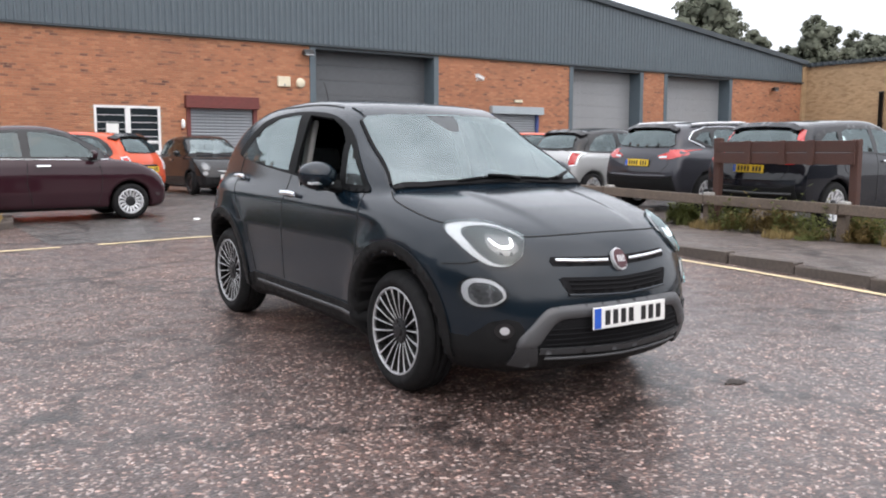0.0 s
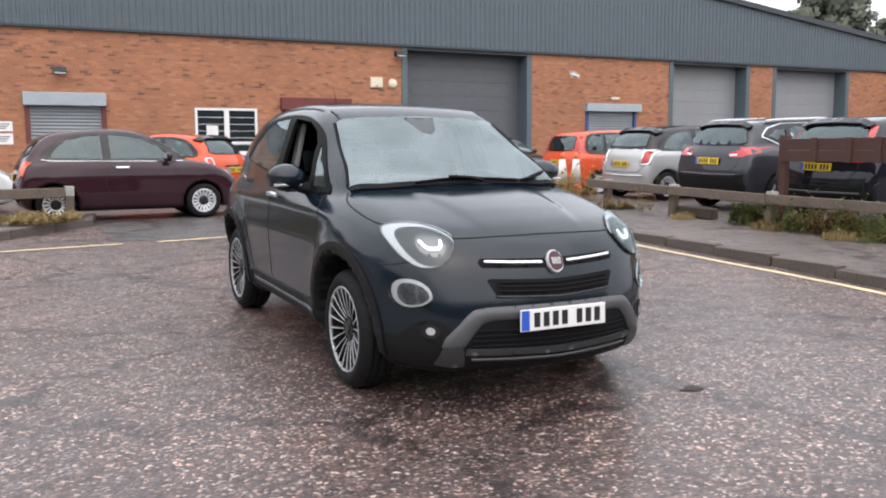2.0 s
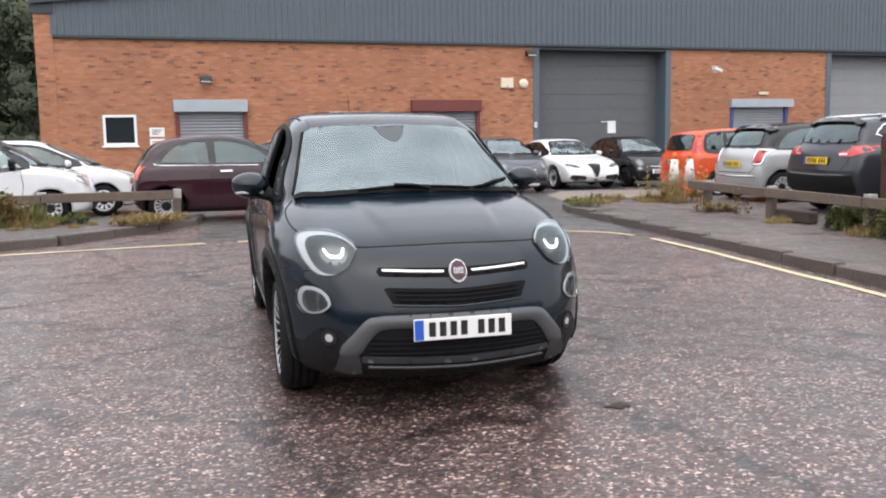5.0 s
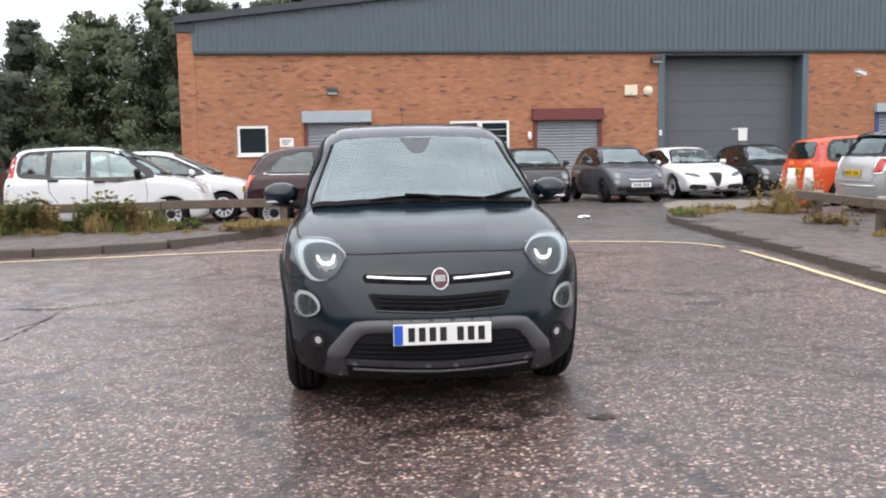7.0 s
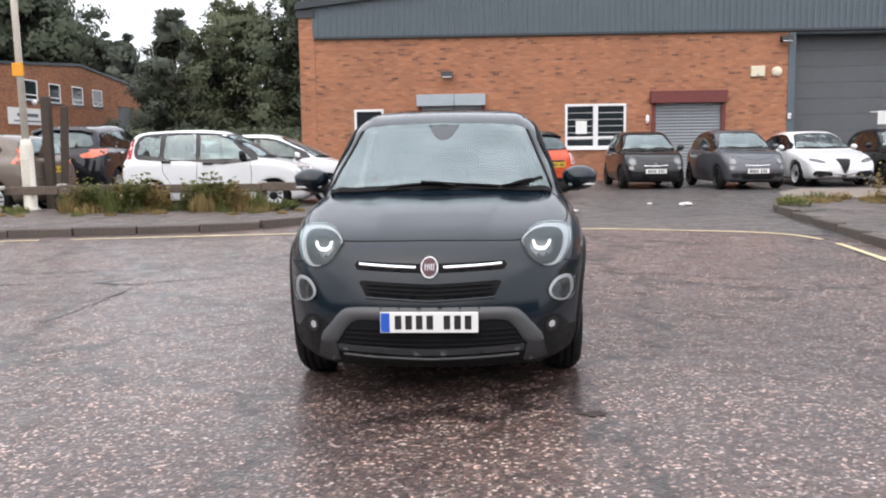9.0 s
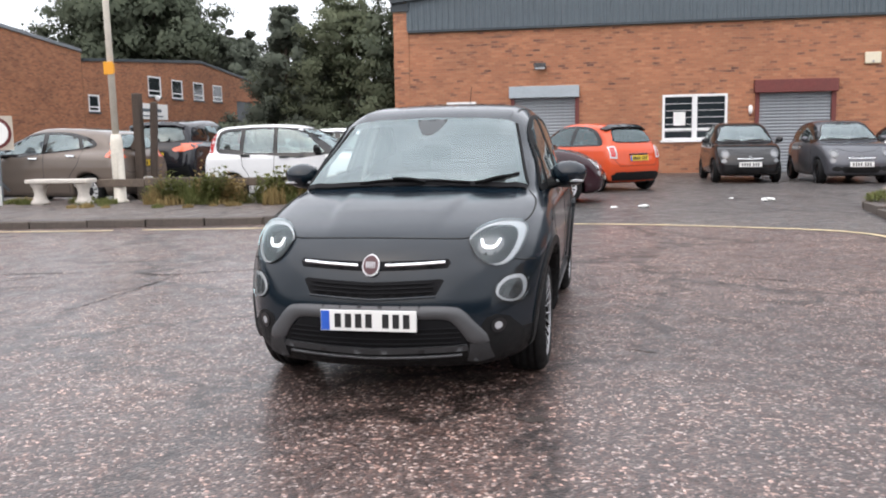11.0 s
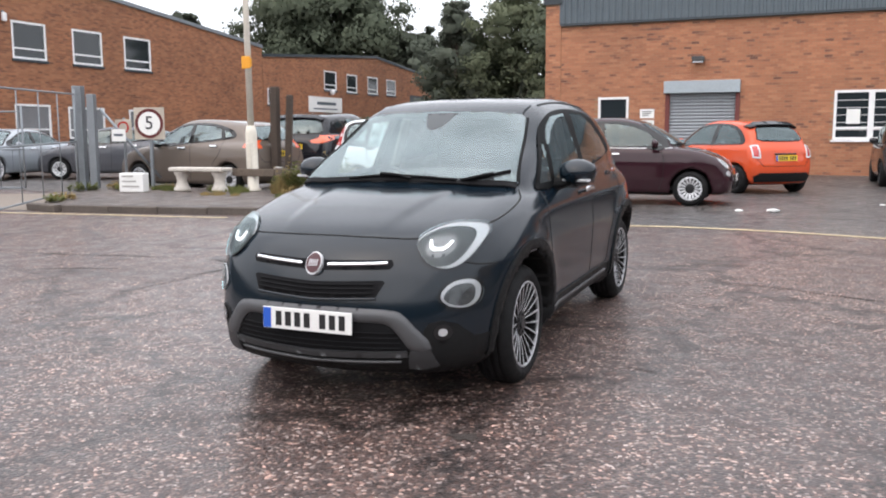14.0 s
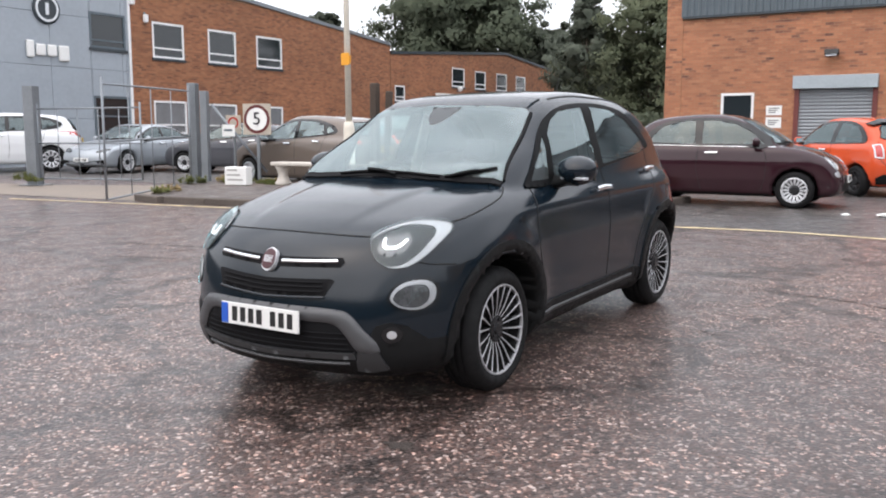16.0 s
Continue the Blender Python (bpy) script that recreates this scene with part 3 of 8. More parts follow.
def surface_net(f, lo, hi, step):
    """Vertices and quads of the surface f = 0 within a box."""
    n = np.ceil((np.array(hi) - lo) / step).astype(int) + 1
    ax = [lo[k] + np.arange(n[k]) * step for k in range(3)]
    gx, gy, gz = np.meshgrid(*ax, indexing="ij")
    v = f(gx.ravel(), gy.ravel(), gz.ravel()).reshape(n)
    s = v < 0
    tot = np.zeros((n[0] - 1, n[1] - 1, n[2] - 1, 3))
    cnt = np.zeros((n[0] - 1, n[1] - 1, n[2] - 1))
    corner = [(i, j, k) for i in (0, 1) for j in (0, 1) for k in (0, 1)]

    def cut(a, c):
        return a[c[0]:n[0] - 1 + c[0], c[1]:n[1] - 1 + c[1], c[2]:n[2] - 1 + c[2]]
    for c in corner:
        for k in range(3):
            if c[k]:
                continue
            d = list(c)
            d[k] = 1
            va, vb = cut(v, c), cut(v, d)
            cross = (va < 0) != (vb < 0)
            t = np.where(cross, va / np.where(cross, va - vb, 1), 0)
            for m in range(3):
                tot[..., m] += np.where(cross, c[m] + (t if m == k else 0), 0)
            cnt += cross
    live = cnt > 0
    idx = np.full(live.shape, -1)
    idx[live] = np.arange(live.sum())
    cells = np.argwhere(live)
    verts = (cells + tot[live] / cnt[live][:, None]) * step + np.array(lo)
    quads = []
    for k in range(3):
        a, b = [(1, 2), (2, 0), (0, 1)][k]
        sl = [slice(1, n[m] - 1) for m in range(3)]
        sl[k] = slice(0, n[k] - 1)
        s2 = list(sl)
        s2[k] = slice(1, n[k])
        s0, s1 = s[tuple(sl)], s[tuple(s2)]
        e = np.argwhere(s0 != s1)
        flip = s0[s0 != s1]
        e = e + np.array([sl[m].start for m in range(3)])

        def cell(da, db):
            c = e.copy()
            c[:, a] -= da
            c[:, b] -= db
            return idx[c[:, 0], c[:, 1], c[:, 2]]
        q = np.stack([cell(1, 1), cell(0, 1), cell(0, 0), cell(1, 0)], 1)
        q[~flip] = q[~flip][:, ::-1]
        quads.append(q)
    return verts, np.concatenate(quads)


def mesh_of(name, verts, faces):
    me = bpy.data.meshes.new(name)
    me.from_pydata([tuple(v) for v in verts], [], [tuple(int(i) for i in f) for f in faces])
    me.update()
    return me


def offset_poly(poly, d):
    """The outline moved inwards by d."""
    p = np.array(poly, float)
    area = 0.5 * np.sum(p[:, 0] * np.roll(p[:, 1], -1) - np.roll(p[:, 0], -1) * p[:, 1])
    e = np.roll(p, -1, 0) - np.roll(p, 1, 0)
    nrm = np.stack([-e[:, 1], e[:, 0]], 1)
    nrm /= np.maximum(np.linalg.norm(nrm, axis=1), 1e-9)[:, None]
    return p + nrm * d * (1 if area > 0 else -1)


def resample(poly, step):
    out = []
    n = len(poly)
    for i in range(n):
        a, b = np.array(poly[i]), np.array(poly[(i + 1) % n])
        k = max(1, int(np.ceil(np.linalg.norm(b - a) / step)))
        out += [a + (b - a) * j / k for j in range(k)]
    return np.array(out)


def panel(name, body, poly, axis, material, parent, off=0.004, thick=0.012, step=0.04, hole=None, label="", lift=None, smooth=True):
    """A piece of sheet with the given outline that lies on the body's surface; hole: outlines left out of it."""
    from mathutils.geometry import delaunay_2d_cdt
    rim = resample(poly, step)
    loops = [rim]
    loops += [resample(h, step) for h in hole or ()]
    lo, hi = rim.min(0), rim.max(0)
    gx, gy = np.meshgrid(np.arange(lo[0] + step / 2, hi[0], step), np.arange(lo[1] + step / 2, hi[1], step), indexing="ij")
    g = np.stack([gx.ravel(), gy.ravel()], 1)
    if len(g):
        keep = poly_sdf(rim, g) < -0.45 * step
        for h in loops[1:]:
            keep &= poly_sdf(h, g) > 0.45 * step
        g = g[keep]
    pts, edges = [], []
    for lp in loops:
        b = len(pts)
        pts += [Vector(p) for p in lp]
        edges += [(b + i, b + (i + 1) % len(lp)) for i in range(len(lp))]
    pts += [Vector(p) for p in g]
    v2, _, faces, *_ = delaunay_2d_cdt(pts, edges, [], 0, 1e-5)
    q = np.array([tuple(v) for v in v2])
    cen = np.array([q[list(f)].mean(0) for f in faces])
    ok = poly_sdf(rim, cen) < 0
    for h in loops[1:]:
        ok &= poly_sdf(h, cen) > 0
    faces = [f for f, k in zip(faces, ok) if k]
    p = body.project(q, axis)
    nrm = body.grad(p, 0.012)
    nrm /= np.maximum(np.linalg.norm(nrm, axis=1), 1e-9)[:, None]
    up = off if lift is None else off + lift(q)[:, None]
    top = p + nrm * up
    bot = top - nrm * thick
    n = len(q)
    want = {"F": (1, 0, 0), "R": (-1, 0, 0), "S": (0, 1, 0), "s": (0, -1, 0), "T": (0, 0, 1)}[axis]
    fs = []
    count = {}
    for f in faces:
        a, b, c = top[f[0]], top[f[1]], top[f[2]]
        if np.dot(np.cross(b - a, c - a), want) < 0:
            f = f[::-1]
        fs.append(tuple(f))
        for i in range(len(f)):
            e = (f[i], f[(i + 1) % len(f)])
            count[e] = True
    for a, b in list(count):
        if (b, a) not in count:
            fs.append((b + n, a + n, a + 2 * n, b + 2 * n))
    # the rim has vertices of its own, so that the face is shaded cleanly up to its edge
    me = mesh_of(name, np.concatenate([top, top, bot]), fs)
    return link(name, me, material, parent, label, smooth)


def mirror_y(poly):
    return [(-a, b) for a, b in poly][::-1]


def body_mesh(body, step, holes):
    """The body's skin, with the window openings left out. holes: (axis, outline)."""
    s = body.s
    v, q = surface_net(body, (-s["L"] / 2 - 0.1, -s["W"] / 2 - 0.1, 0.05), (s["L"] / 2 + 0.1, s["W"] / 2 + 0.1, s["H"] + 0.1), step)
    for _ in range(3):
        g = body.grad(v)
        gg = np.maximum((g * g).sum(1), 0.2)
        d = -(body(*v.T) / gg)[:, None] * g
        ln = np.linalg.norm(d, axis=1)[:, None]
        v = v + d * np.minimum(1, 0.4 * step / np.maximum(ln, 1e-9))
    c = v[q].mean(1)
    n = np.cross(v[q[:, 2]] - v[q[:, 0]], v[q[:, 3]] - v[q[:, 1]])
    n /= np.maximum(np.linalg.norm(n, axis=1), 1e-9)[:, None]
    gone = np.zeros(len(q), bool)
    for axis, poly in holes:
        k, uv, sign = {"F": (0, (1, 2), 1), "R": (0, (1, 2), -1), "S": (1, (0, 2), 1), "s": (1, (0, 2), -1)}[axis]
        inside = poly_sdf(np.array(poly), c[:, uv]) < -0.7 * step
        gone |= inside & (c[:, k] * sign > 0) & (n[:, k] * sign > 0.04)
    return v, q[~gone]


WHEEL_MESH = {}


def wheel(parent, x, y, s, style, dz=0.0):
    """A wheel of a tyre, a rim with spokes and a hub; the outer face looks to the side y lies on."""
    r, w = s["rt"], s.get("tw", 0.2)
    key = (s["kind"], style)
    if key not in WHEEL_MESH:
        rr = s["rr"]
        bm = bmesh.new()
        prof = [(rr, -w / 2 + 0.01), (rr + 0.02, -w / 2), (r - 0.05, -w / 2 - 0.004), (r - 0.015, -w / 2 + 0.02), (r, -w / 2 + 0.05), (r, w / 2 - 0.05), (r - 0.015, w / 2 - 0.02), (r - 0.05, w / 2 + 0.004), (rr + 0.02, w / 2), (rr, w / 2 - 0.01)]
        add_lathe(bm, prof, 40, closed=True)
        tyre = bpy.data.meshes.new("tyre")
        bm.to_mesh(tyre)
        bm.free()
        tyre.materials.append(M["rubber"])
        tyre.polygons.foreach_set("use_smooth", [True] * len(tyre.polygons))
        bm = bmesh.new()
        n, dark, bright = style[:3]
        lip_mat = style[3] if len(style) > 3 else bright
        lip = [(rr + 0.004, -w / 2 + 0.01), (rr + 0.004, w / 2 - 0.008), (rr - 0.012, w / 2 - 0.004), (rr - 0.022, w / 2 - 0.02), (rr - 0.03, -w / 2 + 0.01)]
        add_lathe(bm, lip, 40, closed=True)
        for fc in bm.faces:
            fc.material_index = 1
        for i in range(n):
            a = 2 * math.pi * i / n
            twist = 0.0
            hw0, hw1 = 0.30 * 2 * math.pi * 0.06 / n * 1.6, 0.215 * 2 * math.pi * rr / n
            z1, z0 = w / 2 - 0.02, w / 2 - 0.055
            vs = []
            fine = len(style) > 3
            for rad, hw, dz in ((0.05, 0.0045 if fine else hw0, -0.035), (rr * 0.6, 0.0053 if fine else (hw0 + hw1) * 0.5, -0.012), (rr - 0.006 if fine else rr - 0.016, 0.0108 if fine else hw1, 0.004 if fine else 0.0)):
                for sd in (-1, 1):
                    for zz in (z0 + dz, z1 + dz):
                        p = Matrix.Rotation(a, 3, "Z") @ Vector((rad, sd * hw, zz))
                        vs.append(bm.verts.new(p))
            for o in (0, 4):
                for q in ((0, 1, 5, 4), (2, 6, 7, 3), (1, 3, 7, 5), (0, 4, 6, 2)):
                    bm.faces.new([vs[o + k] for k in q])
        bmesh.ops.recalc_face_normals(bm, faces=bm.faces)
        rim = bpy.data.meshes.new("rim")
        bm.to_mesh(rim)
        bm.free()
        rim.materials.append(bright)
        rim.materials.append(lip_mat)
        hub = bpy.data.meshes.new("hub")
        bm = lathe([(rr - 0.02, -w / 2 + 0.03), (rr - 0.02, w / 2 - 0.085), (0.085, w / 2 - 0.06), (0.075, w / 2 - 0.03), (0.05, w / 2 - 0.022)], 28)
        bm.to_mesh(hub)
        bm.free()
        hub.materials.append(dark)
        WHEEL_MESH[key] = (tyre, rim, hub)
    tyre, rim, hub = WHEEL_MESH[key]
    top = empty("wheel")
    top.parent = parent
    top.matrix_basis = pose(x, y, s["rt"] + dz, -90 if y > 0 else 90, 0, 0)
    for name, me in (("tyre", tyre), ("rim", rim), ("hub", hub)):
        ob = new(name, me)
        ob.parent = top
    return top


def crossover_wheel(parent, x, y, s, dz=0.0):
    """The crossover's wheel: low tyre, machined twin-spoke rim with black pockets, dark hub with its bolts."""
    r, w, rr = s["rt"], s["tw"], 0.243
    if "crossover" not in WHEEL_MESH:
        got = {}
        bm = bmesh.new()
        prof = [(rr, -w / 2 + 0.01), (rr + 0.01, -w / 2), (r - 0.045, -w / 2 - 0.006), (r - 0.014, -w / 2 + 0.018), (r, -w / 2 + 0.045), (r, -0.05), (r - 0.007, -0.047), (r - 0.007, -0.041), (r, -0.038), (r, -0.003), (r - 0.007, 0.0), (r - 0.007, 0.006), (r, 0.009), (r, 0.040), (r - 0.007, 0.043), (r - 0.007, 0.049), (r, 0.052), (r, w / 2 - 0.045), (r - 0.014, w / 2 - 0.018), (r - 0.045, w / 2 + 0.006), (r - 0.060, w / 2 + 0.008), (rr + 0.010, w / 2 + 0.001), (rr, w / 2 - 0.008)]
        add_lathe(bm, prof, 56, closed=True)
        got["tyre"] = (bm, M["rubber"], True)
        bm = bmesh.new()
        add_lathe(bm, [(rr + 0.003, w / 2 - 0.016), (rr + 0.003, w / 2 - 0.002), (rr - 0.002, w / 2 + 0.001), (rr - 0.008, w / 2 - 0.002), (rr - 0.010, w / 2 - 0.016)], 56, closed=True)
        got["rim_lip"] = (bm, M["machined"], True)
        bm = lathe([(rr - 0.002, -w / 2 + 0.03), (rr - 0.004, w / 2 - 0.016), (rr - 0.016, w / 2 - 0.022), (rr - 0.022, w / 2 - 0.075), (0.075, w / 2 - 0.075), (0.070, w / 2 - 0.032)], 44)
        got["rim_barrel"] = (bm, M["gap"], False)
        bm = lathe([(0.078, w / 2 - 0.08), (0.074, w / 2 - 0.036), (0.060, w / 2 - 0.030), (0.034, w / 2 - 0.030), (0.031, w / 2 - 0.022), (0.026, w / 2 - 0.020)], 28)
        for k in range(5):
            a = 2 * math.pi * (k + 0.5) / 5
            add_lathe(bm, [(0.009, w / 2 - 0.04), (0.009, w / 2 - 0.024), (0.006, w / 2 - 0.022)], 8, Matrix.Translation((0.052 * math.cos(a), 0.052 * math.sin(a), 0)))
        got["hub"] = (bm, M["dark_alloy"], False)
        bm = bmesh.new()
        for k in range(20):
            # twin spokes: each pair leans together towards the hub
            a = 2 * math.pi * (k + 0.5) / 20
            lean = (1 if k % 2 else -1) * 0.030
            rows = []
            for rad, hw, z, turn in ((0.070, 0.0030, w / 2 - 0.036, -lean), (0.13, 0.0038, w / 2 - 0.020, -lean * 0.4), (0.19, 0.0052, w / 2 - 0.009, 0), (0.222, 0.0072, w / 2 - 0.004, lean * 0.15), (rr - 0.004, 0.0100, w / 2 - 0.002, lean * 0.2)):
                rot = Matrix.Rotation(a + turn, 3, "Z")
                rows.append([bm.verts.new(rot @ Vector(c)) for c in ((rad, -hw, z - 0.03), (rad, -hw, z - 0.002), (rad, -hw * 0.7, z), (rad, hw * 0.7, z), (rad, hw, z - 0.002), (rad, hw, z - 0.03))])
            for p, q in zip(rows, rows[1:]):
                for i in range(5):
                    fc = bm.faces.new((p[i], p[i + 1], q[i + 1], q[i]))
                    fc.material_index = 0 if i in (1, 2, 3) else 1
        bmesh.ops.recalc_face_normals(bm, faces=bm.faces)
        got["spokes"] = (bm, M["machined"], False)
        done = {}
        for name, (bm, material, smooth) in got.items():
            me = bpy.data.meshes.new(name)
            bm.to_mesh(me)
            bm.free()
            me.materials.append(material)
            if name == "spokes":
                me.materials.append(M["gap"])
            if smooth:
                me.polygons.foreach_set("use_smooth", [True] * len(me.polygons))
            done[name] = me
        WHEEL_MESH["crossover"] = done
    top = empty("wheel")
    top.parent = parent
    top.matrix_basis = pose(x, y, s["rt"] + dz, -90 if y > 0 else 90, 0, 0)
    for name, me in WHEEL_MESH["crossover"].items():
        new(name, me).parent = top
    return top


BODY_CACHE = {}


def strip(name, body, pts, axis, width, material, parent, off=0.002, thick=0.006, closed=False, label="", step=0.03):
    """A narrow band along a line on the body's surface: shut lines, mouldings, bright trim."""
    p = np.array(pts, float)
    out = []
    n = len(p)
    for i in range(n if closed else n - 1):
        a, b = p[i], p[(i + 1) % n]
        k = max(1, int(np.ceil(np.linalg.norm(b - a) / step)))
        out += [a + (b - a) * j / k for j in range(k)]
    if not closed:
        out.append(p[-1])
    c = body.project(np.array(out), axis)
    nrm = body.grad(c, 0.012)
    nrm /= np.maximum(np.linalg.norm(nrm, axis=1), 1e-9)[:, None]
    t = (np.roll(c, -1, 0) - np.roll(c, 1, 0)) if closed else np.gradient(c, axis=0)
    t /= np.maximum(np.linalg.norm(t, axis=1), 1e-9)[:, None]
    side = np.cross(nrm, t) * width / 2
    top = c + nrm * off
    low = c + nrm * (off - thick)
    m = len(c)
    v = np.concatenate([top - side, top + side, low + side, low - side])
    fs = []
    for i in range(m if closed else m - 1):
        j = (i + 1) % m
        for k in range(4):
            a, b = k * m, (k + 1) % 4 * m
            fs.append((a + i, a + j, b + j, b + i))
    me = mesh_of(name, v, fs)
    bm = bmesh.new()
    bm.from_mesh(me)
    bmesh.ops.recalc_face_normals(bm, faces=bm.faces)
    bm.to_mesh(me)
    bm.free()
    return link(name, me, material, parent, label, True)


def sym(half):
    """A whole outline from the left half, given from the middle top round to the middle bottom."""
    return list(half) + [(-a, b) for a, b in half[::-1] if abs(a) > 1e-6]


def ellipse(cx, cy, rx, ry, turn=0.0, n=18):
    c, s = math.cos(radians(turn)), math.sin(radians(turn))
    return [(cx + rx * math.cos(a) * c - ry * math.sin(a) * s, cy + rx * math.cos(a) * s + ry * math.sin(a) * c) for a in [2 * math.pi * i / n for i in range(n)]]


def number_plate(top, body, z, axis, material, w=0.52, h=0.111, band=True):
    """A plate with a row of plain bars."""
    p = body.project(np.array([(0.0, z - h / 2), (0.0, z + h / 2)]), axis)
    sx = 1 if axis == "F" else -1
    x = (max if sx > 0 else min)(p[0, 0], p[1, 0])
    tilt = math.degrees(math.atan2(p[0, 0] - p[1, 0], h)) * 0.5
    base = part("number_plate", box(-0.006, 0.006, -w / 2, w / 2, -h / 2, h / 2, 0.003), material, top, loc=pose(x + sx * 0.012, 0, z, 0, -tilt, 0))
    xs = 0.0075 * sx
    u = -w / 2 + (0.075 if band else 0.05)
    for i in range(7):
        if i == 4:
            u += 0.035
        y0, y1 = u + 0.003, u + 0.038
        part("plate_bar", box(min(xs - 0.002 * sx, xs), max(xs - 0.002 * sx, xs), min(y0 * sx, y1 * sx), max(y0 * sx, y1 * sx), -0.037, 0.037), M["plate_ink"], base)
        u += 0.056
    if band:
        y0, y1 = (-w / 2 + 0.003) * sx, (-w / 2 + 0.05) * sx
        part("plate_band", box(min(xs - 0.002 * sx, xs), max(xs - 0.002 * sx, xs), min(y0, y1), max(y0, y1), -h / 2 + 0.004, h / 2 - 0.004), M["plate_blue"], base)
    return base


def mirror_pod(top, x, y, z, shell, size=(0.13, 0.22, 0.16)):
    """A door mirror: a rounded shell on a foot, with its glass facing back."""
    for sd in (-1, 1):
        bm = bmesh.new()
        bmesh.ops.create_uvsphere(bm, u_segments=16, v_segments=10, radius=0.5)
        for v in bm.verts:
            k = 0.8 if v.co.x < 0 else 1.0
            v.co.x = max(v.co.x, -0.22)
            v.co = Vector((v.co.x * size[0] * 1.3, v.co.y * size[1] * (1 if v.co.z > 0 else 0.93), v.co.z * size[2]))
        pod = part("door_mirror", bm, shell, top, smooth=True, loc=pose(x, sd * y, z, 0, 0, -8 * sd))
        part("mirror_glass", box(-0.004, 0.0, -size[1] * 0.36, size[1] * 0.36, -size[2] * 0.34, size[2] * 0.34), M["chrome"], pod, loc=(-0.286 * size[0] - 0.001, 0, 0))
        part("mirror_foot", prism([(-0.05, -0.02), (0.05, -0.01), (0.07, -0.06), (-0.02, -0.075)], "y", min(0, -sd * (y - 0.80)), max(0, -sd * (y - 0.80))), M["black_plastic"], pod, loc=(0, 0, -0.02))


def seat(parent, x, y, z, material):
    bm = bmesh.new()
    add_box(bm, -0.26, 0.26, -0.25, 0.25, 0.0, 0.16, 0.05)
    add_box(bm, -0.07, 0.07, -0.24, 0.24, 0.0, 0.60, 0.05, pose(-0.25, 0, 0.10, 0, -18, 0))
    add_box(bm, -0.05, 0.05, -0.13, 0.13, 0.0, 0.17, 0.04, pose(-0.43, 0, 0.70, 0, -10, 0))
    return part("seat", bm, material, parent, smooth=True, loc=(x, y, z))


def cabin_fit(top, s, belt, front=0.1, rear=-0.75):
    """The dark inside of a car: tub, dashboard, wheel and seats."""
    half = s["W"] / 2
    part("cabin_floor", box(-s["L"] * 0.36, s["L"] * 0.22, -half + 0.16, half - 0.16, 0.26, 0.32), M["interior"], top)
    dash_x = s["dash"]
    part("dashboard", box(dash_x - 0.24, dash_x + 0.10, -half + 0.17, half - 0.17, belt - 0.36, belt - 0.03, 0.05), M["interior"], top, smooth=True)
    for y in (-0.36, 0.36):
        seat(top, front, y, 0.42, M["interior"])
    for y in (-0.34, 0.34):
        seat(top, rear, y, 0.44, M["interior"])
    bm = bmesh.new()
    add_lathe(bm, [(0.17, -0.012), (0.19, 0), (0.17, 0.012), (0.155, 0)], 20, closed=True)
    add_box(bm, -0.16, 0.16, -0.03, 0.03, -0.01, 0.01)
    part("steering_wheel", bm, M["black_plastic"], top, smooth=True, loc=pose(dash_x - 0.36, -0.36, belt - 0.10, 0, -65, 0))

# ---- car models: outlines in metres, x ahead, z up ----
CITY = dict(kind="city", L=3.57, W=1.63, H=1.49, axles=(1.09, -1.21), rw=0.29, ra=0.335, rt=0.29, rr=0.195, tw=0.19, xf=0.7, xr=0.9, kf=0.20, kr=0.14, bow=0.20,
    low=[(-1.70, 0.24), (-1.77, 0.42), (-1.785, 0.60), (-1.73, 0.84), (-1.60, 0.98), (-0.8, 0.99), (0.75, 0.97), (1.10, 0.95), (1.42, 0.87), (1.66, 0.72), (1.75, 0.58), (1.785, 0.42), (1.74, 0.24), (1.55, 0.18), (0, 0.17), (-1.5, 0.18)],
    cab=[(-1.74, 0.80), (-1.63, 1.06), (-1.46, 1.28), (-1.22, 1.41), (-0.75, 1.475), (-0.25, 1.49), (0.10, 1.45), (0.40, 1.32), (0.95, 0.96), (0.90, 0.70), (-1.5, 0.70)],
    sz=[0.15, 0.25, 0.45, 0.70, 0.88, 1.0, 1.5], sw=[0.90, 0.95, 0.995, 1.0, 0.975, 0.93, 0.85], cz=[0.6, 0.92, 1.2, 1.38, 1.5], cw=[0.78, 0.765, 0.68, 0.60, 0.52], kc=0.16)
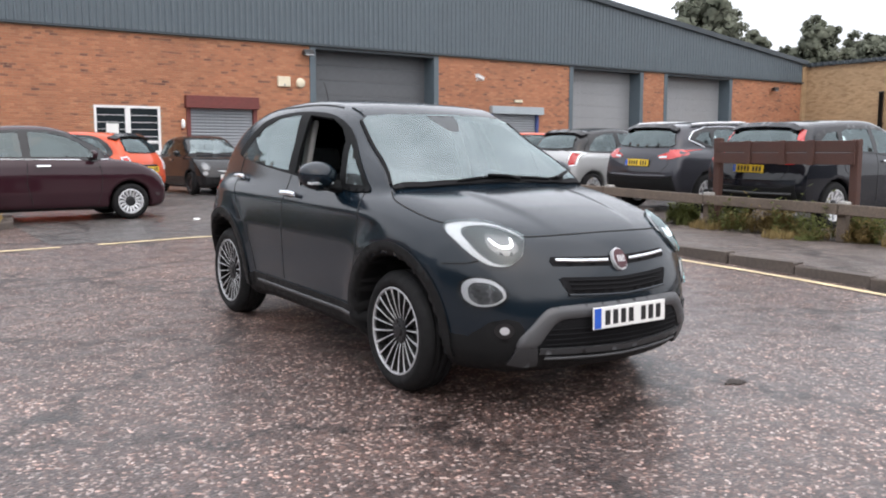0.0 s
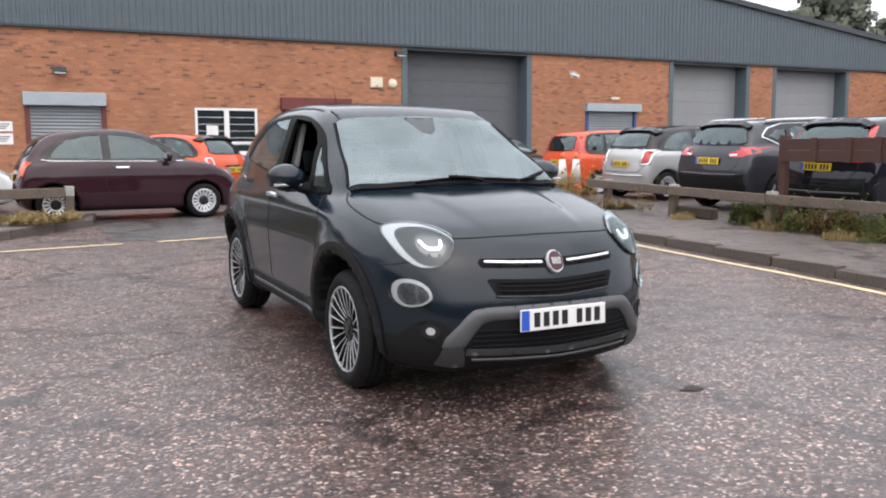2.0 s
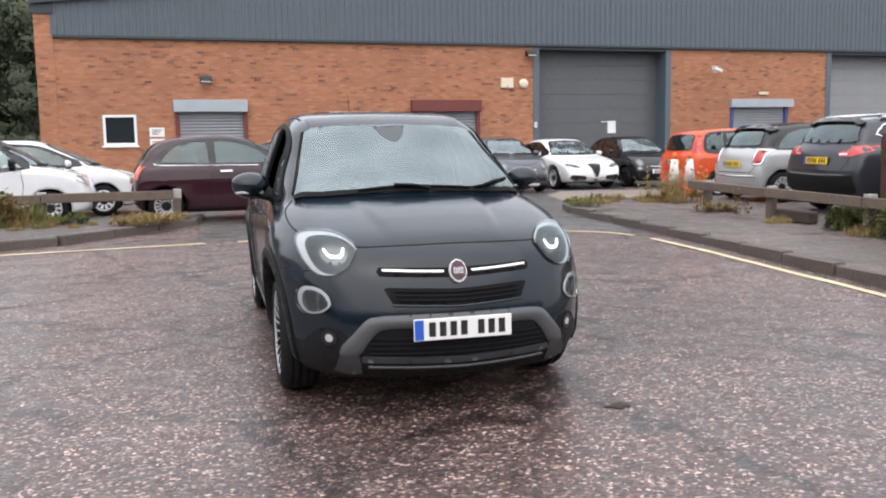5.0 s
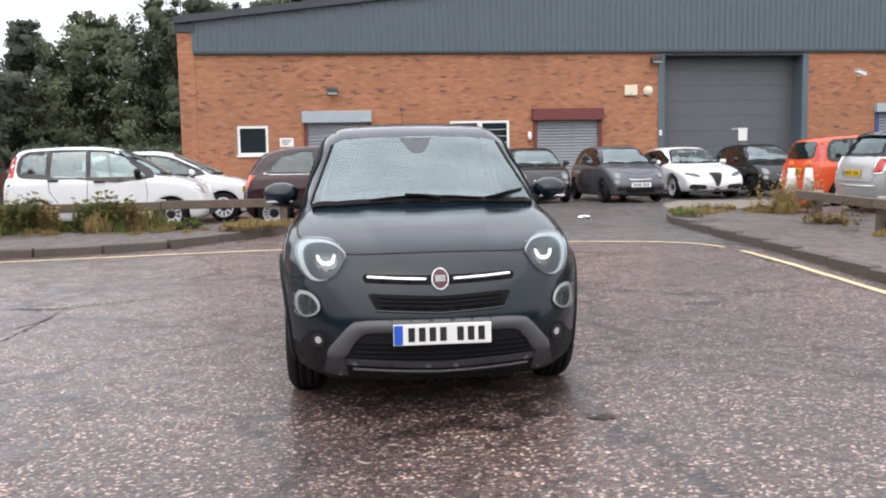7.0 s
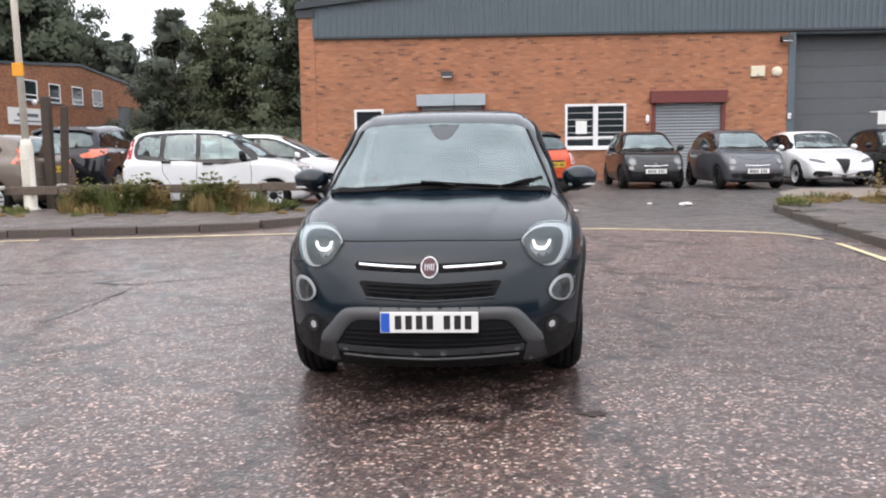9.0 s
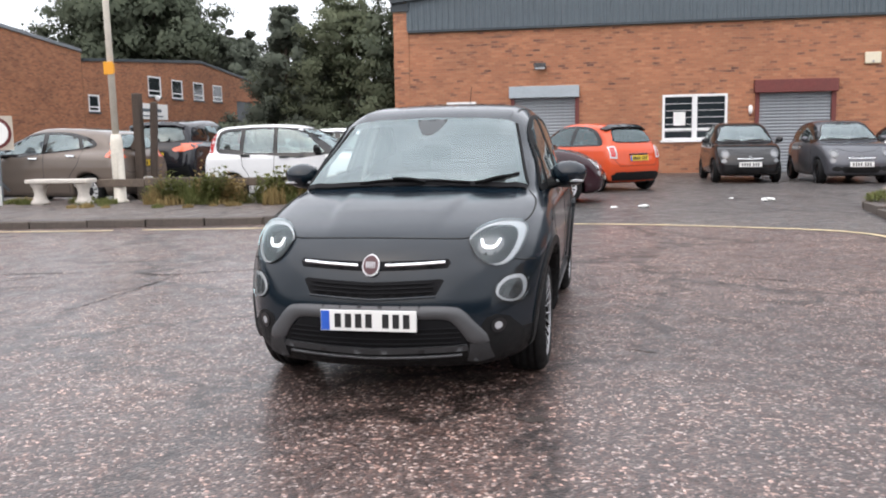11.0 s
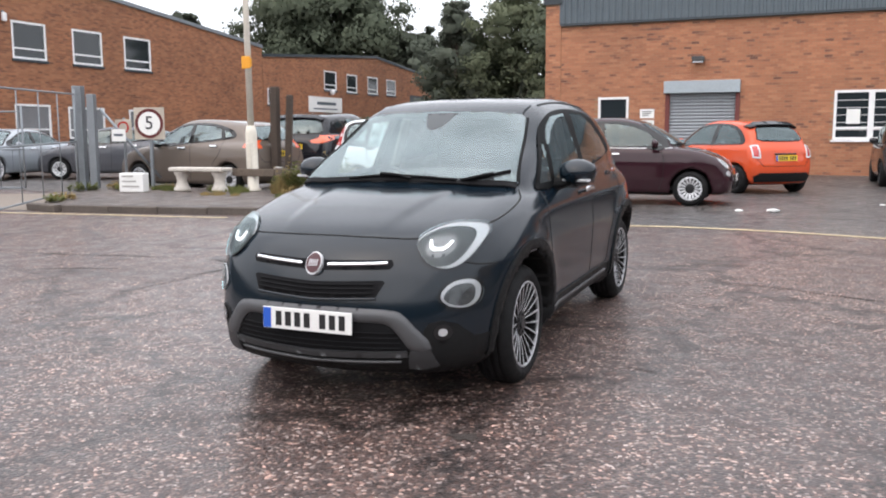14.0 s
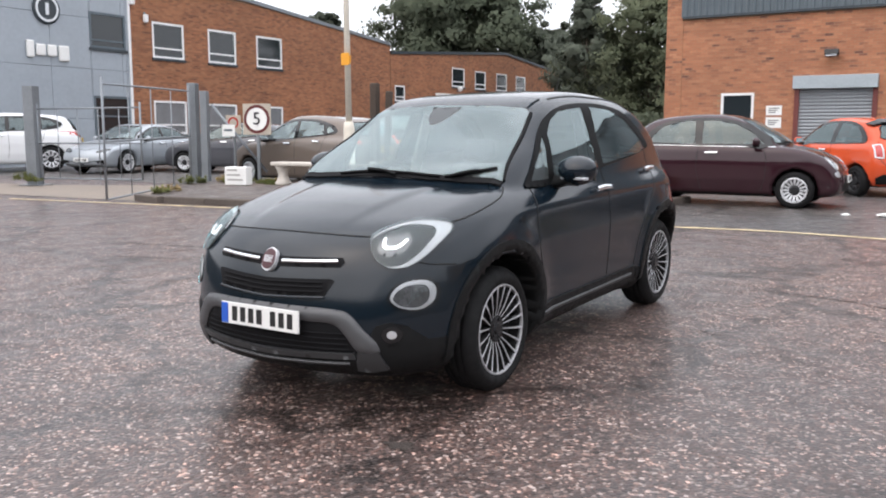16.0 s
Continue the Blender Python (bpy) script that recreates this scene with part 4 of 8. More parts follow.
HERO = dict(kind="crossover", grain=0.008, ridge=0.011, dash=0.72, L=4.26, W=1.79, H=1.60, axles=(1.19, -1.365), rw=0.335, ra=0.405, rt=0.338, rr=0.232, tw=0.215, xf=0.9, xr=1.2, kf=0.225, kr=0.12, bow=0.31, bow4=0.20, r_low=0.17, r_join=0.025,
    low=[(-2.05, 0.30), (-2.11, 0.48), (-2.12, 0.70), (-2.05, 0.95), (-1.90, 1.07), (-0.8, 1.09), (0.85, 1.09), (1.30, 1.05), (1.68, 0.97), (1.90, 0.885), (2.005, 0.77), (2.062, 0.62), (2.09, 0.45), (2.065, 0.28), (1.97, 0.195), (1.75, 0.175), (0, 0.18), (-1.8, 0.20)],
    cab=[(-2.05, 0.85), (-1.96, 1.10), (-1.82, 1.32), (-1.60, 1.47), (-1.20, 1.585), (-0.60, 1.634), (-0.10, 1.618), (0.22, 1.558), (0.55, 1.385), (1.10, 1.06), (1.05, 0.80), (-1.8, 0.80)],
    sz=[0.2, 0.32, 0.5, 0.75, 0.95, 1.08, 1.6], sw=[0.93, 0.965, 0.985, 1.0, 0.985, 0.94, 0.85], cz=[0.6, 1.0, 1.25, 1.48, 1.62], cw=[0.87, 0.855, 0.775, 0.685, 0.60], kc=0.13, flare=0.02)
PANDA = dict(kind="boxy", L=3.65, W=1.64, H=1.55, axles=(1.14, -1.16), rw=0.29, ra=0.33, rt=0.29, rr=0.19, tw=0.18, xf=0.9, xr=1.3, kf=0.15, kr=0.06, bow=0.14,
    low=[(-1.72, 0.26), (-1.81, 0.45), (-1.82, 0.65), (-1.78, 0.92), (-1.70, 0.98), (-0.8, 0.99), (0.90, 0.98), (1.25, 0.95), (1.55, 0.87), (1.70, 0.76), (1.78, 0.60), (1.82, 0.42), (1.77, 0.24), (1.5, 0.18), (0, 0.18), (-1.5, 0.19)],
    cab=[(-1.82, 0.80), (-1.76, 1.05), (-1.66, 1.33), (-1.52, 1.48), (-1.10, 1.53), (-0.40, 1.55), (0.05, 1.52), (0.32, 1.42), (1.08, 0.96), (1.0, 0.70), (-1.7, 0.70)],
    sz=[0.15, 0.25, 0.45, 0.70, 0.88, 1.0, 1.5], sw=[0.93, 0.96, 0.995, 1.0, 0.99, 0.95, 0.88], cz=[0.6, 0.92, 1.2, 1.42, 1.55], cw=[0.79, 0.785, 0.73, 0.66, 0.58], kc=0.09)
SALOON = dict(kind="saloon", L=4.62, W=1.86, H=1.44, axles=(1.42, -1.40), rw=0.325, ra=0.365, rt=0.325, rr=0.235, tw=0.22, xf=1.0, xr=1.3, kf=0.17, kr=0.13, bow=0.18,
    low=[(-2.20, 0.28), (-2.29, 0.45), (-2.30, 0.70), (-2.26, 0.92), (-2.0, 1.0), (-0.8, 0.98), (0.90, 0.95), (1.50, 0.86), (2.0, 0.74), (2.22, 0.62), (2.30, 0.45), (2.25, 0.25), (1.9, 0.18), (0, 0.18), (-1.9, 0.2)],
    cab=[(-1.95, 0.90), (-1.60, 1.10), (-1.20, 1.30), (-0.75, 1.41), (-0.2, 1.44), (0.15, 1.41), (0.50, 1.28), (1.15, 0.92), (1.1, 0.70), (-1.8, 0.70)],
    sz=[0.15, 0.28, 0.45, 0.70, 0.86, 0.98, 1.5], sw=[0.92, 0.96, 0.99, 1.0, 0.98, 0.93, 0.85], cz=[0.6, 0.92, 1.15, 1.32, 1.45], cw=[0.88, 0.86, 0.76, 0.66, 0.56], kc=0.13)
SUV = dict(kind="suv", L=4.38, W=1.82, H=1.60, axles=(1.30, -1.33), rw=0.345, ra=0.39, rt=0.345, rr=0.23, tw=0.21, xf=1.0, xr=1.3, kf=0.16, kr=0.09, bow=0.14,
    low=[(-2.06, 0.32), (-2.17, 0.48), (-2.185, 0.70), (-2.11, 0.98), (-2.0, 1.08), (-0.8, 1.08), (0.90, 1.06), (1.45, 1.0), (1.90, 0.90), (2.10, 0.75), (2.18, 0.55), (2.13, 0.30), (1.85, 0.22), (0, 0.22), (-1.85, 0.24)],
    cab=[(-2.12, 0.90), (-2.03, 1.15), (-1.87, 1.40), (-1.70, 1.51), (-1.10, 1.57), (-0.40, 1.60), (0.05, 1.57), (0.42, 1.42), (1.15, 1.04), (1.1, 0.80), (-1.9, 0.80)],
    sz=[0.2, 0.32, 0.5, 0.75, 0.95, 1.08, 1.6], sw=[0.93, 0.965, 0.995, 1.0, 0.985, 0.94, 0.88], cz=[0.6, 1.0, 1.25, 1.46, 1.62], cw=[0.89, 0.87, 0.79, 0.69, 0.60], kc=0.12)
HATCH = dict(kind="hatch", L=3.95, W=1.72, H=1.48, axles=(1.20, -1.29), rw=0.30, ra=0.34, rt=0.30, rr=0.20, tw=0.19, xf=0.9, xr=1.2, kf=0.17, kr=0.10, bow=0.16,
    low=[(-1.88, 0.28), (-1.96, 0.45), (-1.97, 0.65), (-1.90, 0.92), (-1.78, 1.0), (-0.8, 1.0), (0.85, 0.96), (1.35, 0.90), (1.72, 0.79), (1.90, 0.65), (1.97, 0.45), (1.92, 0.25), (1.65, 0.18), (0, 0.18), (-1.65, 0.2)],
    cab=[(-1.93, 0.85), (-1.82, 1.08), (-1.62, 1.32), (-1.40, 1.41), (-0.85, 1.465), (-0.3, 1.48), (0.05, 1.45), (0.40, 1.31), (1.15, 0.94), (1.1, 0.70), (-1.7, 0.70)],
    sz=[0.15, 0.27, 0.45, 0.70, 0.88, 1.0, 1.5], sw=[0.92, 0.96, 0.995, 1.0, 0.98, 0.94, 0.86], cz=[0.6, 0.94, 1.18, 1.36, 1.48], cw=[0.825, 0.81, 0.73, 0.64, 0.55], kc=0.13)


def car_pose(x, y, heading, lift=0.0):
    """The pose of a car whose middle stands at x, y; heading in degrees from +x towards +y. It leans with the yard's slope."""
    h = radians(heading)
    slope = (ground_z(y + 0.5) - ground_z(y - 0.5))
    nose = slope * math.sin(h)
    side = slope * math.cos(h)
    return Matrix.Translation((x, y, ground_z(y) + lift)) @ Matrix.Rotation(h, 4, "Z") @ Matrix.Rotation(-nose, 4, "Y") @ Matrix.Rotation(side, 4, "X")


def split_faces(v, q, test):
    c = v[q].mean(1)
    t = test(c)
    return q[~t], q[t]


def hero_car(m):
    """The dark green crossover in the middle of the road."""
    s = HERO
    top = tagged(empty("crossover_car", m), "dark green crossover car with grey bumper trim, wet from rain", "car")
    b = Body(s)
    green = paint("deep_green_paint", (0.0026, 0.0078, 0.0135))
    green.node_tree.nodes["Principled BSDF"].inputs["Coat Roughness"].default_value = 0.13
    gap = M["gap"]
    dlo = [(0.78, 1.055), (0.70, 1.13), (0.52, 1.275), (0.32, 1.41), (0.12, 1.48), (-0.15, 1.51), (-0.5, 1.515), (-0.8, 1.495), (-1.05, 1.45), (-1.25, 1.36), (-1.40, 1.245), (-1.36, 1.215), (-1.0, 1.175), (-0.35, 1.125), (0.3, 1.075)]
    dlo = [(x, z + 0.08 * max(0.0, z - 1.2)) for x, z in dlo]
    dlo = [tuple(p) for p in smooth_poly(dlo, 3)]
    quarter = [(0.70, 1.088), (0.62, 1.165), (0.41, 1.325), (0.50, 1.09)]
    front = [(0.43, 1.095), (0.355, 1.335), (0.25, 1.41), (0.10, 1.462), (-0.25, 1.485), (-0.225, 1.30), (-0.19, 1.125)]
    rear = [(-0.31, 1.14), (-0.335, 1.30), (-0.40, 1.488), (-0.75, 1.472), (-1.0, 1.405), (-1.19, 1.305), (-1.30, 1.213), (-1.1, 1.185)]
    quarter, front, rear = [[(x, z + 0.105 * max(0.0, z - 1.2)) for x, z in pane] for pane in (quarter, front, rear)]
    ws = sym([(0, 1.530), (0.35, 1.523), (0.53, 1.508), (0.588, 1.478), (0.65, 1.30), (0.722, 1.098), (0.70, 1.082), (0.35, 1.100), (0, 1.106)])
    rw = sym([(0, 1.44), (0.45, 1.42), (0.56, 1.36), (0.62, 1.16), (0.5, 1.12), (0, 1.11)])
    v, q = body_mesh(b, 0.022, [("S", dlo), ("s", dlo), ("F", ws), ("R", rw)])

    def low(c):
        ay = np.abs(c[:, 1])
        zl = 0.375 + 0.02 * np.clip(c[:, 0] - 1.0, 0, 1)
        near = np.zeros(len(c), bool)
        for xw in s["axles"]:
            near |= (np.hypot(c[:, 0] - xw, c[:, 2] - s["rw"]) < s["ra"] + 0.015) & (ay > 0.5)
        return (c[:, 2] < zl) | near
    q, ql = split_faces(v, q, low)
    link("body", mesh_of("body", v, q), green, top, smooth=True)
    link("lower_cladding", mesh_of("lower_cladding", v, ql), M["black_plastic"], top, "matt black plastic lower cladding", True)
    for ax in "Ss":
        panel("window_frame", b, dlo, ax, M["frame_black"], top, off=0.009, thick=0.025, step=0.018, hole=[quarter, front, rear])
        panel("side_window", b, offset_poly(quarter, -0.004), ax, M["glass"], top, off=0.006, thick=0.004, label="small front quarter glass")
        if ax == "S":
            panel("side_window", b, offset_poly(front, -0.004), ax, M["glass"], top, off=0.006, thick=0.004)
        panel("side_window", b, offset_poly(rear, -0.004), ax, M["glass"], top, off=0.006, thick=0.004)
        for xw in s["axles"]:
            arc = [(xw + r * math.cos(radians(a)), s["rw"] + r * math.sin(radians(a))) for r, rng in ((s["ra"] + 0.075, range(-8, 189, 7)), (s["ra"] - 0.012, range(188, -9, -7))) for a in rng]
            panel("wheel_arch_trim", b, arc, ax, M["black_plastic"], top, off=0.012, thick=0.03, step=0.03, label="matt black plastic wheel arch trim")
        panel("sill_trim", b, [(0.84, 0.27), (0.80, 0.385), (-0.80, 0.385), (-0.84, 0.27)], ax, M["black_plastic"], top, off=0.012, thick=0.03)
        strip("sill_strip", b, [(0.74, 0.335), (-0.72, 0.335)], ax, 0.022, M["grey_plastic"], top, off=0.02, thick=0.012, label="satin grey sill strip")
        strip("shut_line", b, [(0.745, 1.05), (0.80, 0.93), (0.80, 0.72), (0.76, 0.56), (0.70, 0.40)], ax, 0.007, gap, top)
        strip("shut_line", b, [(-0.255, 1.12), (-0.275, 0.90), (-0.27, 0.40)], ax, 0.007, gap, top)
        strip("shut_line", b, [(-1.28, 1.20), (-1.26, 1.05), (-1.13, 0.90), (-0.93, 0.72), (-0.82, 0.55), (-0.78, 0.40)], ax, 0.007, gap, top)
        for x0, x1, z in ((-0.28, -0.05, 0.985), (-1.29, -1.07, 1.052)):
            strip("door_handle", b, [(x0, z), ((x0 + x1) / 2, z + 0.006), (x1, z)], ax, 0.03, M["chrome"], top, off=0.034, thick=0.014, label="chrome door handle")
        strip("shut_line", b, [(1.80, 0.775), (1.72, 0.752), (1.60, 0.742)], ax, 0.007, gap, top)
        panel("side_repeater", b, ellipse(0.99, 0.90, 0.028, 0.014), ax, M["gloss_black"], top, off=0.006, step=0.02)
    panel("windscreen_surround", b, ws, "F", M["gloss_black"], top, off=0.008, thick=0.02, step=0.02, hole=[offset_poly(ws, 0.03)])
    panel("windscreen", b, offset_poly(ws, 0.007), "F", M["windscreen"], top, off=0.012, thick=0.004, step=0.025)
    panel("roof_edge", b, [(0.325, 0.0), (0.318, 0.25), (0.298, 0.45), (0.28, 0.535), (0.10, 0.545), (0.12, 0.0), (0.10, -0.545), (0.28, -0.535), (0.298, -0.45), (0.318, -0.25)], "T", green, top, off=0.010, thick=0.02, step=0.02)
    for sd in (1, -1):
        strip("windscreen_trim", b, [(0.588 * sd, 1.472), (0.648 * sd, 1.30), (0.718 * sd, 1.100)], "F", 0.020, M["cowl_black"], top, off=0.016, thick=0.02, label="black windscreen edge trim")
    panel("sensor_cover", b, sym([(0, 1.512), (0.11, 1.510), (0.085, 1.465), (0.055, 1.425), (0.028, 1.408), (0, 1.404)]), "F", M["sensor_grey"], top, off=0.0135, thick=0.002, step=0.02, label="dark sensor cover at the top of the windscreen")
    panel("rear_window", b, offset_poly(rw, 0.02), "R", M["glass_dark"], top, off=0.002, thick=0.004)
    panel("rear_window_surround", b, rw, "R", M["gloss_black"], top, off=0.003, thick=0.02, hole=[offset_poly(rw, 0.04)])
    panel("cowl_panel", b, [(1.052, 0.0), (1.042, 0.3), (1.005, 0.55), (0.955, 0.72), (0.915, 0.72), (0.972, 0.55), (1.012, 0.3), (1.022, 0.0), (1.012, -0.3), (0.972, -0.55), (0.915, -0.72), (0.955, -0.72), (1.005, -0.55), (1.042, -0.3)], "T", M["cowl_black"], top, off=0.013, thick=0.02, step=0.03)
    # lamps, each a bright bowl with its lens, ring and reflector
    lamp = [(0.4925, 0.878), (0.508, 0.835), (0.545, 0.782), (0.60, 0.746), (0.660, 0.735), (0.71, 0.752), (0.752, 0.80), (0.777, 0.86), (0.780, 0.905), (0.752, 0.937), (0.672, 0.950), (0.59, 0.943), (0.53, 0.917)]
    lamp = [tuple(p) for p in smooth_poly(lamp, 3)]
    low_lamp = [tuple(p) for p in smooth_poly([(0.660, 0.620), (0.675, 0.662), (0.72, 0.694), (0.78, 0.696), (0.810, 0.670), (0.818, 0.63), (0.808, 0.588), (0.772, 0.560), (0.715, 0.566), (0.676, 0.590)], 3)]
    low_lamp = [(0.633 + (y - 0.660) * 1.06, 0.612 + (z - 0.628) * 1.15) for y, z in low_lamp]
    bowl = [(0.610 + (y - 0.625) * 0.79, 0.838 + (z - 0.842) * 0.80) for y, z in lamp]
    for sd in (1, -1):
        lp = lamp if sd > 0 else mirror_y(lamp)
        bw = bowl if sd > 0 else mirror_y(bowl)
        lw = low_lamp if sd > 0 else mirror_y(low_lamp)
        hl = panel("headlight", b, lp, "F", M["gloss_black"], top, off=0.002, thick=0.03, step=0.03, label="round headlight with a bright daytime ring")
        panel("light_ring", b, offset_poly(lp, 0.007), "F", M["lamp_white"], hl, off=0.007, thick=0.01, step=0.025, hole=[offset_poly(bw, -0.004)])
        panel("reflector", b, bw, "F", M["lamp_mid"], hl, off=0.005, thick=0.01, step=0.025)
        u = [(0.588, 0.868), (0.599, 0.868), (0.606, 0.845), (0.622, 0.834), (0.655, 0.834), (0.672, 0.848), (0.682, 0.866), (0.693, 0.862), (0.682, 0.838), (0.660, 0.820), (0.618, 0.819), (0.596, 0.834)]
        u = [(y - 0.034, z + 0.002) for y, z in u]
        u = u if sd > 0 else mirror_y(u)
        panel("lamp_element", b, u, "F", M["lamp_glow"], hl, off=0.014, thick=0.006, step=0.012)
        panel("projector", b, ellipse(0.608 * sd, 0.846, 0.066, 0.056), "F", M["lamp_dim"], hl, off=0.008, thick=0.01, step=0.015)
        pl = panel("headlight_lens", b, offset_poly(lp, 0.002), "F", M["lens"], hl, off=0.017, thick=0.004, step=0.03)
        dl = panel("lower_lamp", b, lw, "F", M["gloss_black"], top, off=0.002, thick=0.03, step=0.025, label="oval lower lamp with a clear lens")
        panel("light_ring", b, offset_poly(lw, 0.011), "F", M["lamp_white"], dl, off=0.006, thick=0.01, step=0.02, hole=[[(y - 0.003 * sd, z - 0.005) for y, z in offset_poly(lw, 0.026)]])
        panel("reflector", b, [(y - 0.003 * sd, z - 0.005) for y, z in offset_poly(lw, 0.028)], "F", M["lamp_low"], dl, off=0.004, thick=0.01, step=0.02)
        panel("lower_lamp_lens", b, offset_poly(lw, 0.006), "F", M["lens"], dl, off=0.016, thick=0.004, step=0.025)
        rec = [(0.575, 0.435), (0.60, 0.475), (0.65, 0.488), (0.71, 0.468), (0.765, 0.40), (0.775, 0.372), (0.585, 0.370)]
        rc = panel("fog_lamp_recess", b, rec if sd > 0 else mirror_y(rec), "F", M["black_plastic"], top, off=0.003, thick=0.02, step=0.025)
        panel("fog_lamp", b, ellipse(0.656 * sd, 0.428, 0.018, 0.020), "F", M["lamp_clear"], rc, off=0.009, thick=0.02, step=0.008, label="small round fog lamp")
        panel("fog_lamp_bezel", b, ellipse(0.656 * sd, 0.428, 0.038, 0.040), "F", M["gloss_black"], rc, off=0.009, thick=0.02, step=0.02, hole=[ellipse(0.656 * sd, 0.428, 0.018, 0.020)])
        foot = [(0.515, 0.345), (0.602, 0.352), (0.628, 0.258), (0.560, 0.244), (0.495, 0.250)]
        panel("bumper_foot", b, foot if sd > 0 else mirror_y(foot), "F", M["grey_dark"], top, off=0.018, thick=0.04, step=0.025, label="dark grey bumper foot")
        line = [(0.37, 1.112), (0.20, 1.124), (0.0, 1.132), (-0.18, 1.126), (-0.34, 1.112)] if sd < 0 else [(0.40, 1.112), (0.52, 1.126), (0.66, 1.158)]
        wp = strip("wiper", b, line, "F", 0.013, M["frame_black"], top, off=0.026, thick=0.014, label="black wiper blade")
        strip("wiper_arm", b, [(0.10, 1.106), (0.02, 1.124), (-0.12, 1.131)] if sd < 0 else [(0.44, 1.106), (0.52, 1.124), (0.58, 1.136)], "F", 0.016, M["frame_black"], wp, off=0.042, thick=0.016)
    # nose: bar, badge, slot, mouth and the grey bumper hoop
    bar = sym([(0, 0.775), (0.40, 0.785), (0.415, 0.765), (0.40, 0.742), (0, 0.728)])
    gr = panel("grille_bar", b, bar, "F", M["cowl_black"], top, off=0.004, thick=0.02, step=0.03)
    for sd in (1, -1):
        strip("chrome_bar", b, [(0.075 * sd, 0.754), (0.24 * sd, 0.760), (0.385 * sd, 0.767)], "F", 0.016, M["chrome"], gr, off=0.016, thick=0.014, label="chrome bar beside the badge")
    bd = panel("badge", b, ellipse(0, 0.752, 0.046, 0.052), "F", M["alloy"], top, off=0.024, thick=0.03, step=0.02, label="round red badge with a chrome rim")
    panel("badge_face", b, ellipse(0, 0.752, 0.040, 0.045), "F", M["badge_red"], bd, off=0.030, thick=0.01, step=0.01)
    for k in range(-2, 3):
        strip("badge_mark", b, [(k * 0.011, 0.737), (k * 0.011, 0.767)], "F", 0.004, M["alloy"], bd, off=0.032, thick=0.003)
    slot = sym([(0, 0.672), (0.365, 0.687), (0.385, 0.678), (0.345, 0.605), (0.32, 0.597), (0, 0.582)])
    sl = panel("upper_grille", b, slot, "F", M["cowl_black"], top, off=0.004, thick=0.02, step=0.03)
    for z in (0.612, 0.634, 0.656):
        strip("grille_slat", b, [(-0.33, z + 0.012), (0, z), (0.33, z + 0.012)], "F", 0.007, M["cowl_black"], sl, off=0.012, thick=0.010)
    strip("grille_lip", b, [(-0.345, 0.598), (0, 0.583), (0.345, 0.598)], "F", 0.012, green, sl, off=0.012, thick=0.012)
    mouth = sym([(0, 0.487), (0.40, 0.478), (0.47, 0.42), (0.52, 0.355), (0.50, 0.335), (0, 0.322)])
    mo = panel("lower_grille", b, mouth, "F", M["cowl_black"], top, off=0.003, thick=0.02, step=0.03)
    for z in (0.352, 0.378, 0.404, 0.430):
        strip("grille_slat", b, [(-0.47, z), (0, z - 0.004), (0.47, z)], "F", 0.007, M["cowl_black"], mo, off=0.010, thick=0.010)
    hoop = [(0.0, 0.552), (0.30, 0.550), (0.43, 0.543), (0.475, 0.528), (0.535, 0.465), (0.61, 0.350), (0.525, 0.340), (0.465, 0.42), (0.41, 0.474), (0.30, 0.483), (0, 0.487)]
    hoop = smooth_poly(sym(hoop), 3)
    panel("bumper_hoop", b, hoop, "F", M["grey_plastic"], top, off=0.010, thick=0.03, step=0.014, label="satin grey bumper hoop", lift=lambda q: 0.016 * (1 - np.exp(np.minimum(poly_sdf(hoop, q), 0) / 0.012)))
    panel("bumper_bar", b, sym([(0, 0.326), (0.50, 0.340), (0.505, 0.312), (0, 0.298)]), "F", M["grey_dark"], top, off=0.020, thick=0.04, step=0.025, label="dark grey lower bumper bar")
    panel("lower_valance", b, sym([(0, 0.300), (0.50, 0.314), (0.50, 0.262), (0, 0.250)]), "F", M["black_plastic"], top, off=0.008, thick=0.03, step=0.025)
    strip("bumper_lip", b, [(-0.47, 0.288), (0, 0.276), (0.47, 0.288)], "F", 0.010, M["grey_plastic"], top, off=0.022, thick=0.02, label="satin grey lower lip")
    number_plate(top, b, 0.482, "F", M["plate_white"]).location.x += 0.018
    number_plate(top, b, 0.78, "R", M["plate_yellow"])
    # bonnet shut lines, roof glass, mast
    nose = [(1.63, 0.70), (1.74, 0.60), (1.815, 0.50), (1.855, 0.38), (1.885, 0.20), (1.893, 0)]
    strip("shut_line", b, smooth_line(nose + [(x, -y) for x, y in nose[-2::-1]]), "T", 0.009, gap, top)
    for sd in (1, -1):
        strip("shut_line", b, smooth_line([(1.63, 0.70 * sd), (1.45, 0.772 * sd), (1.25, 0.795 * sd), (1.06, 0.785 * sd), (0.94, 0.735 * sd)]), "T", 0.009, gap, top)
        strip("roof_gutter", b, [(0.05, 0.575 * sd), (-0.6, 0.60 * sd), (-1.3, 0.57 * sd)], "T", 0.016, M["black_plastic"], top, off=0.003)
        tl = panel("tail_lamp", b, [(0.56 * sd, 0.85), (0.80 * sd, 0.86), (0.80 * sd, 1.02), (0.58 * sd, 1.02)][::sd], "R", M["lamp_red"], top, off=0.006, thick=0.03, step=0.04)
    panel("sunroof", b, [(-0.42, -0.42), (-0.42, 0.42), (-1.15, 0.42), (-1.15, -0.42)], "T", M["gloss_black"], top, off=0.004, thick=0.01, step=0.08, label="dark glass sunroof")
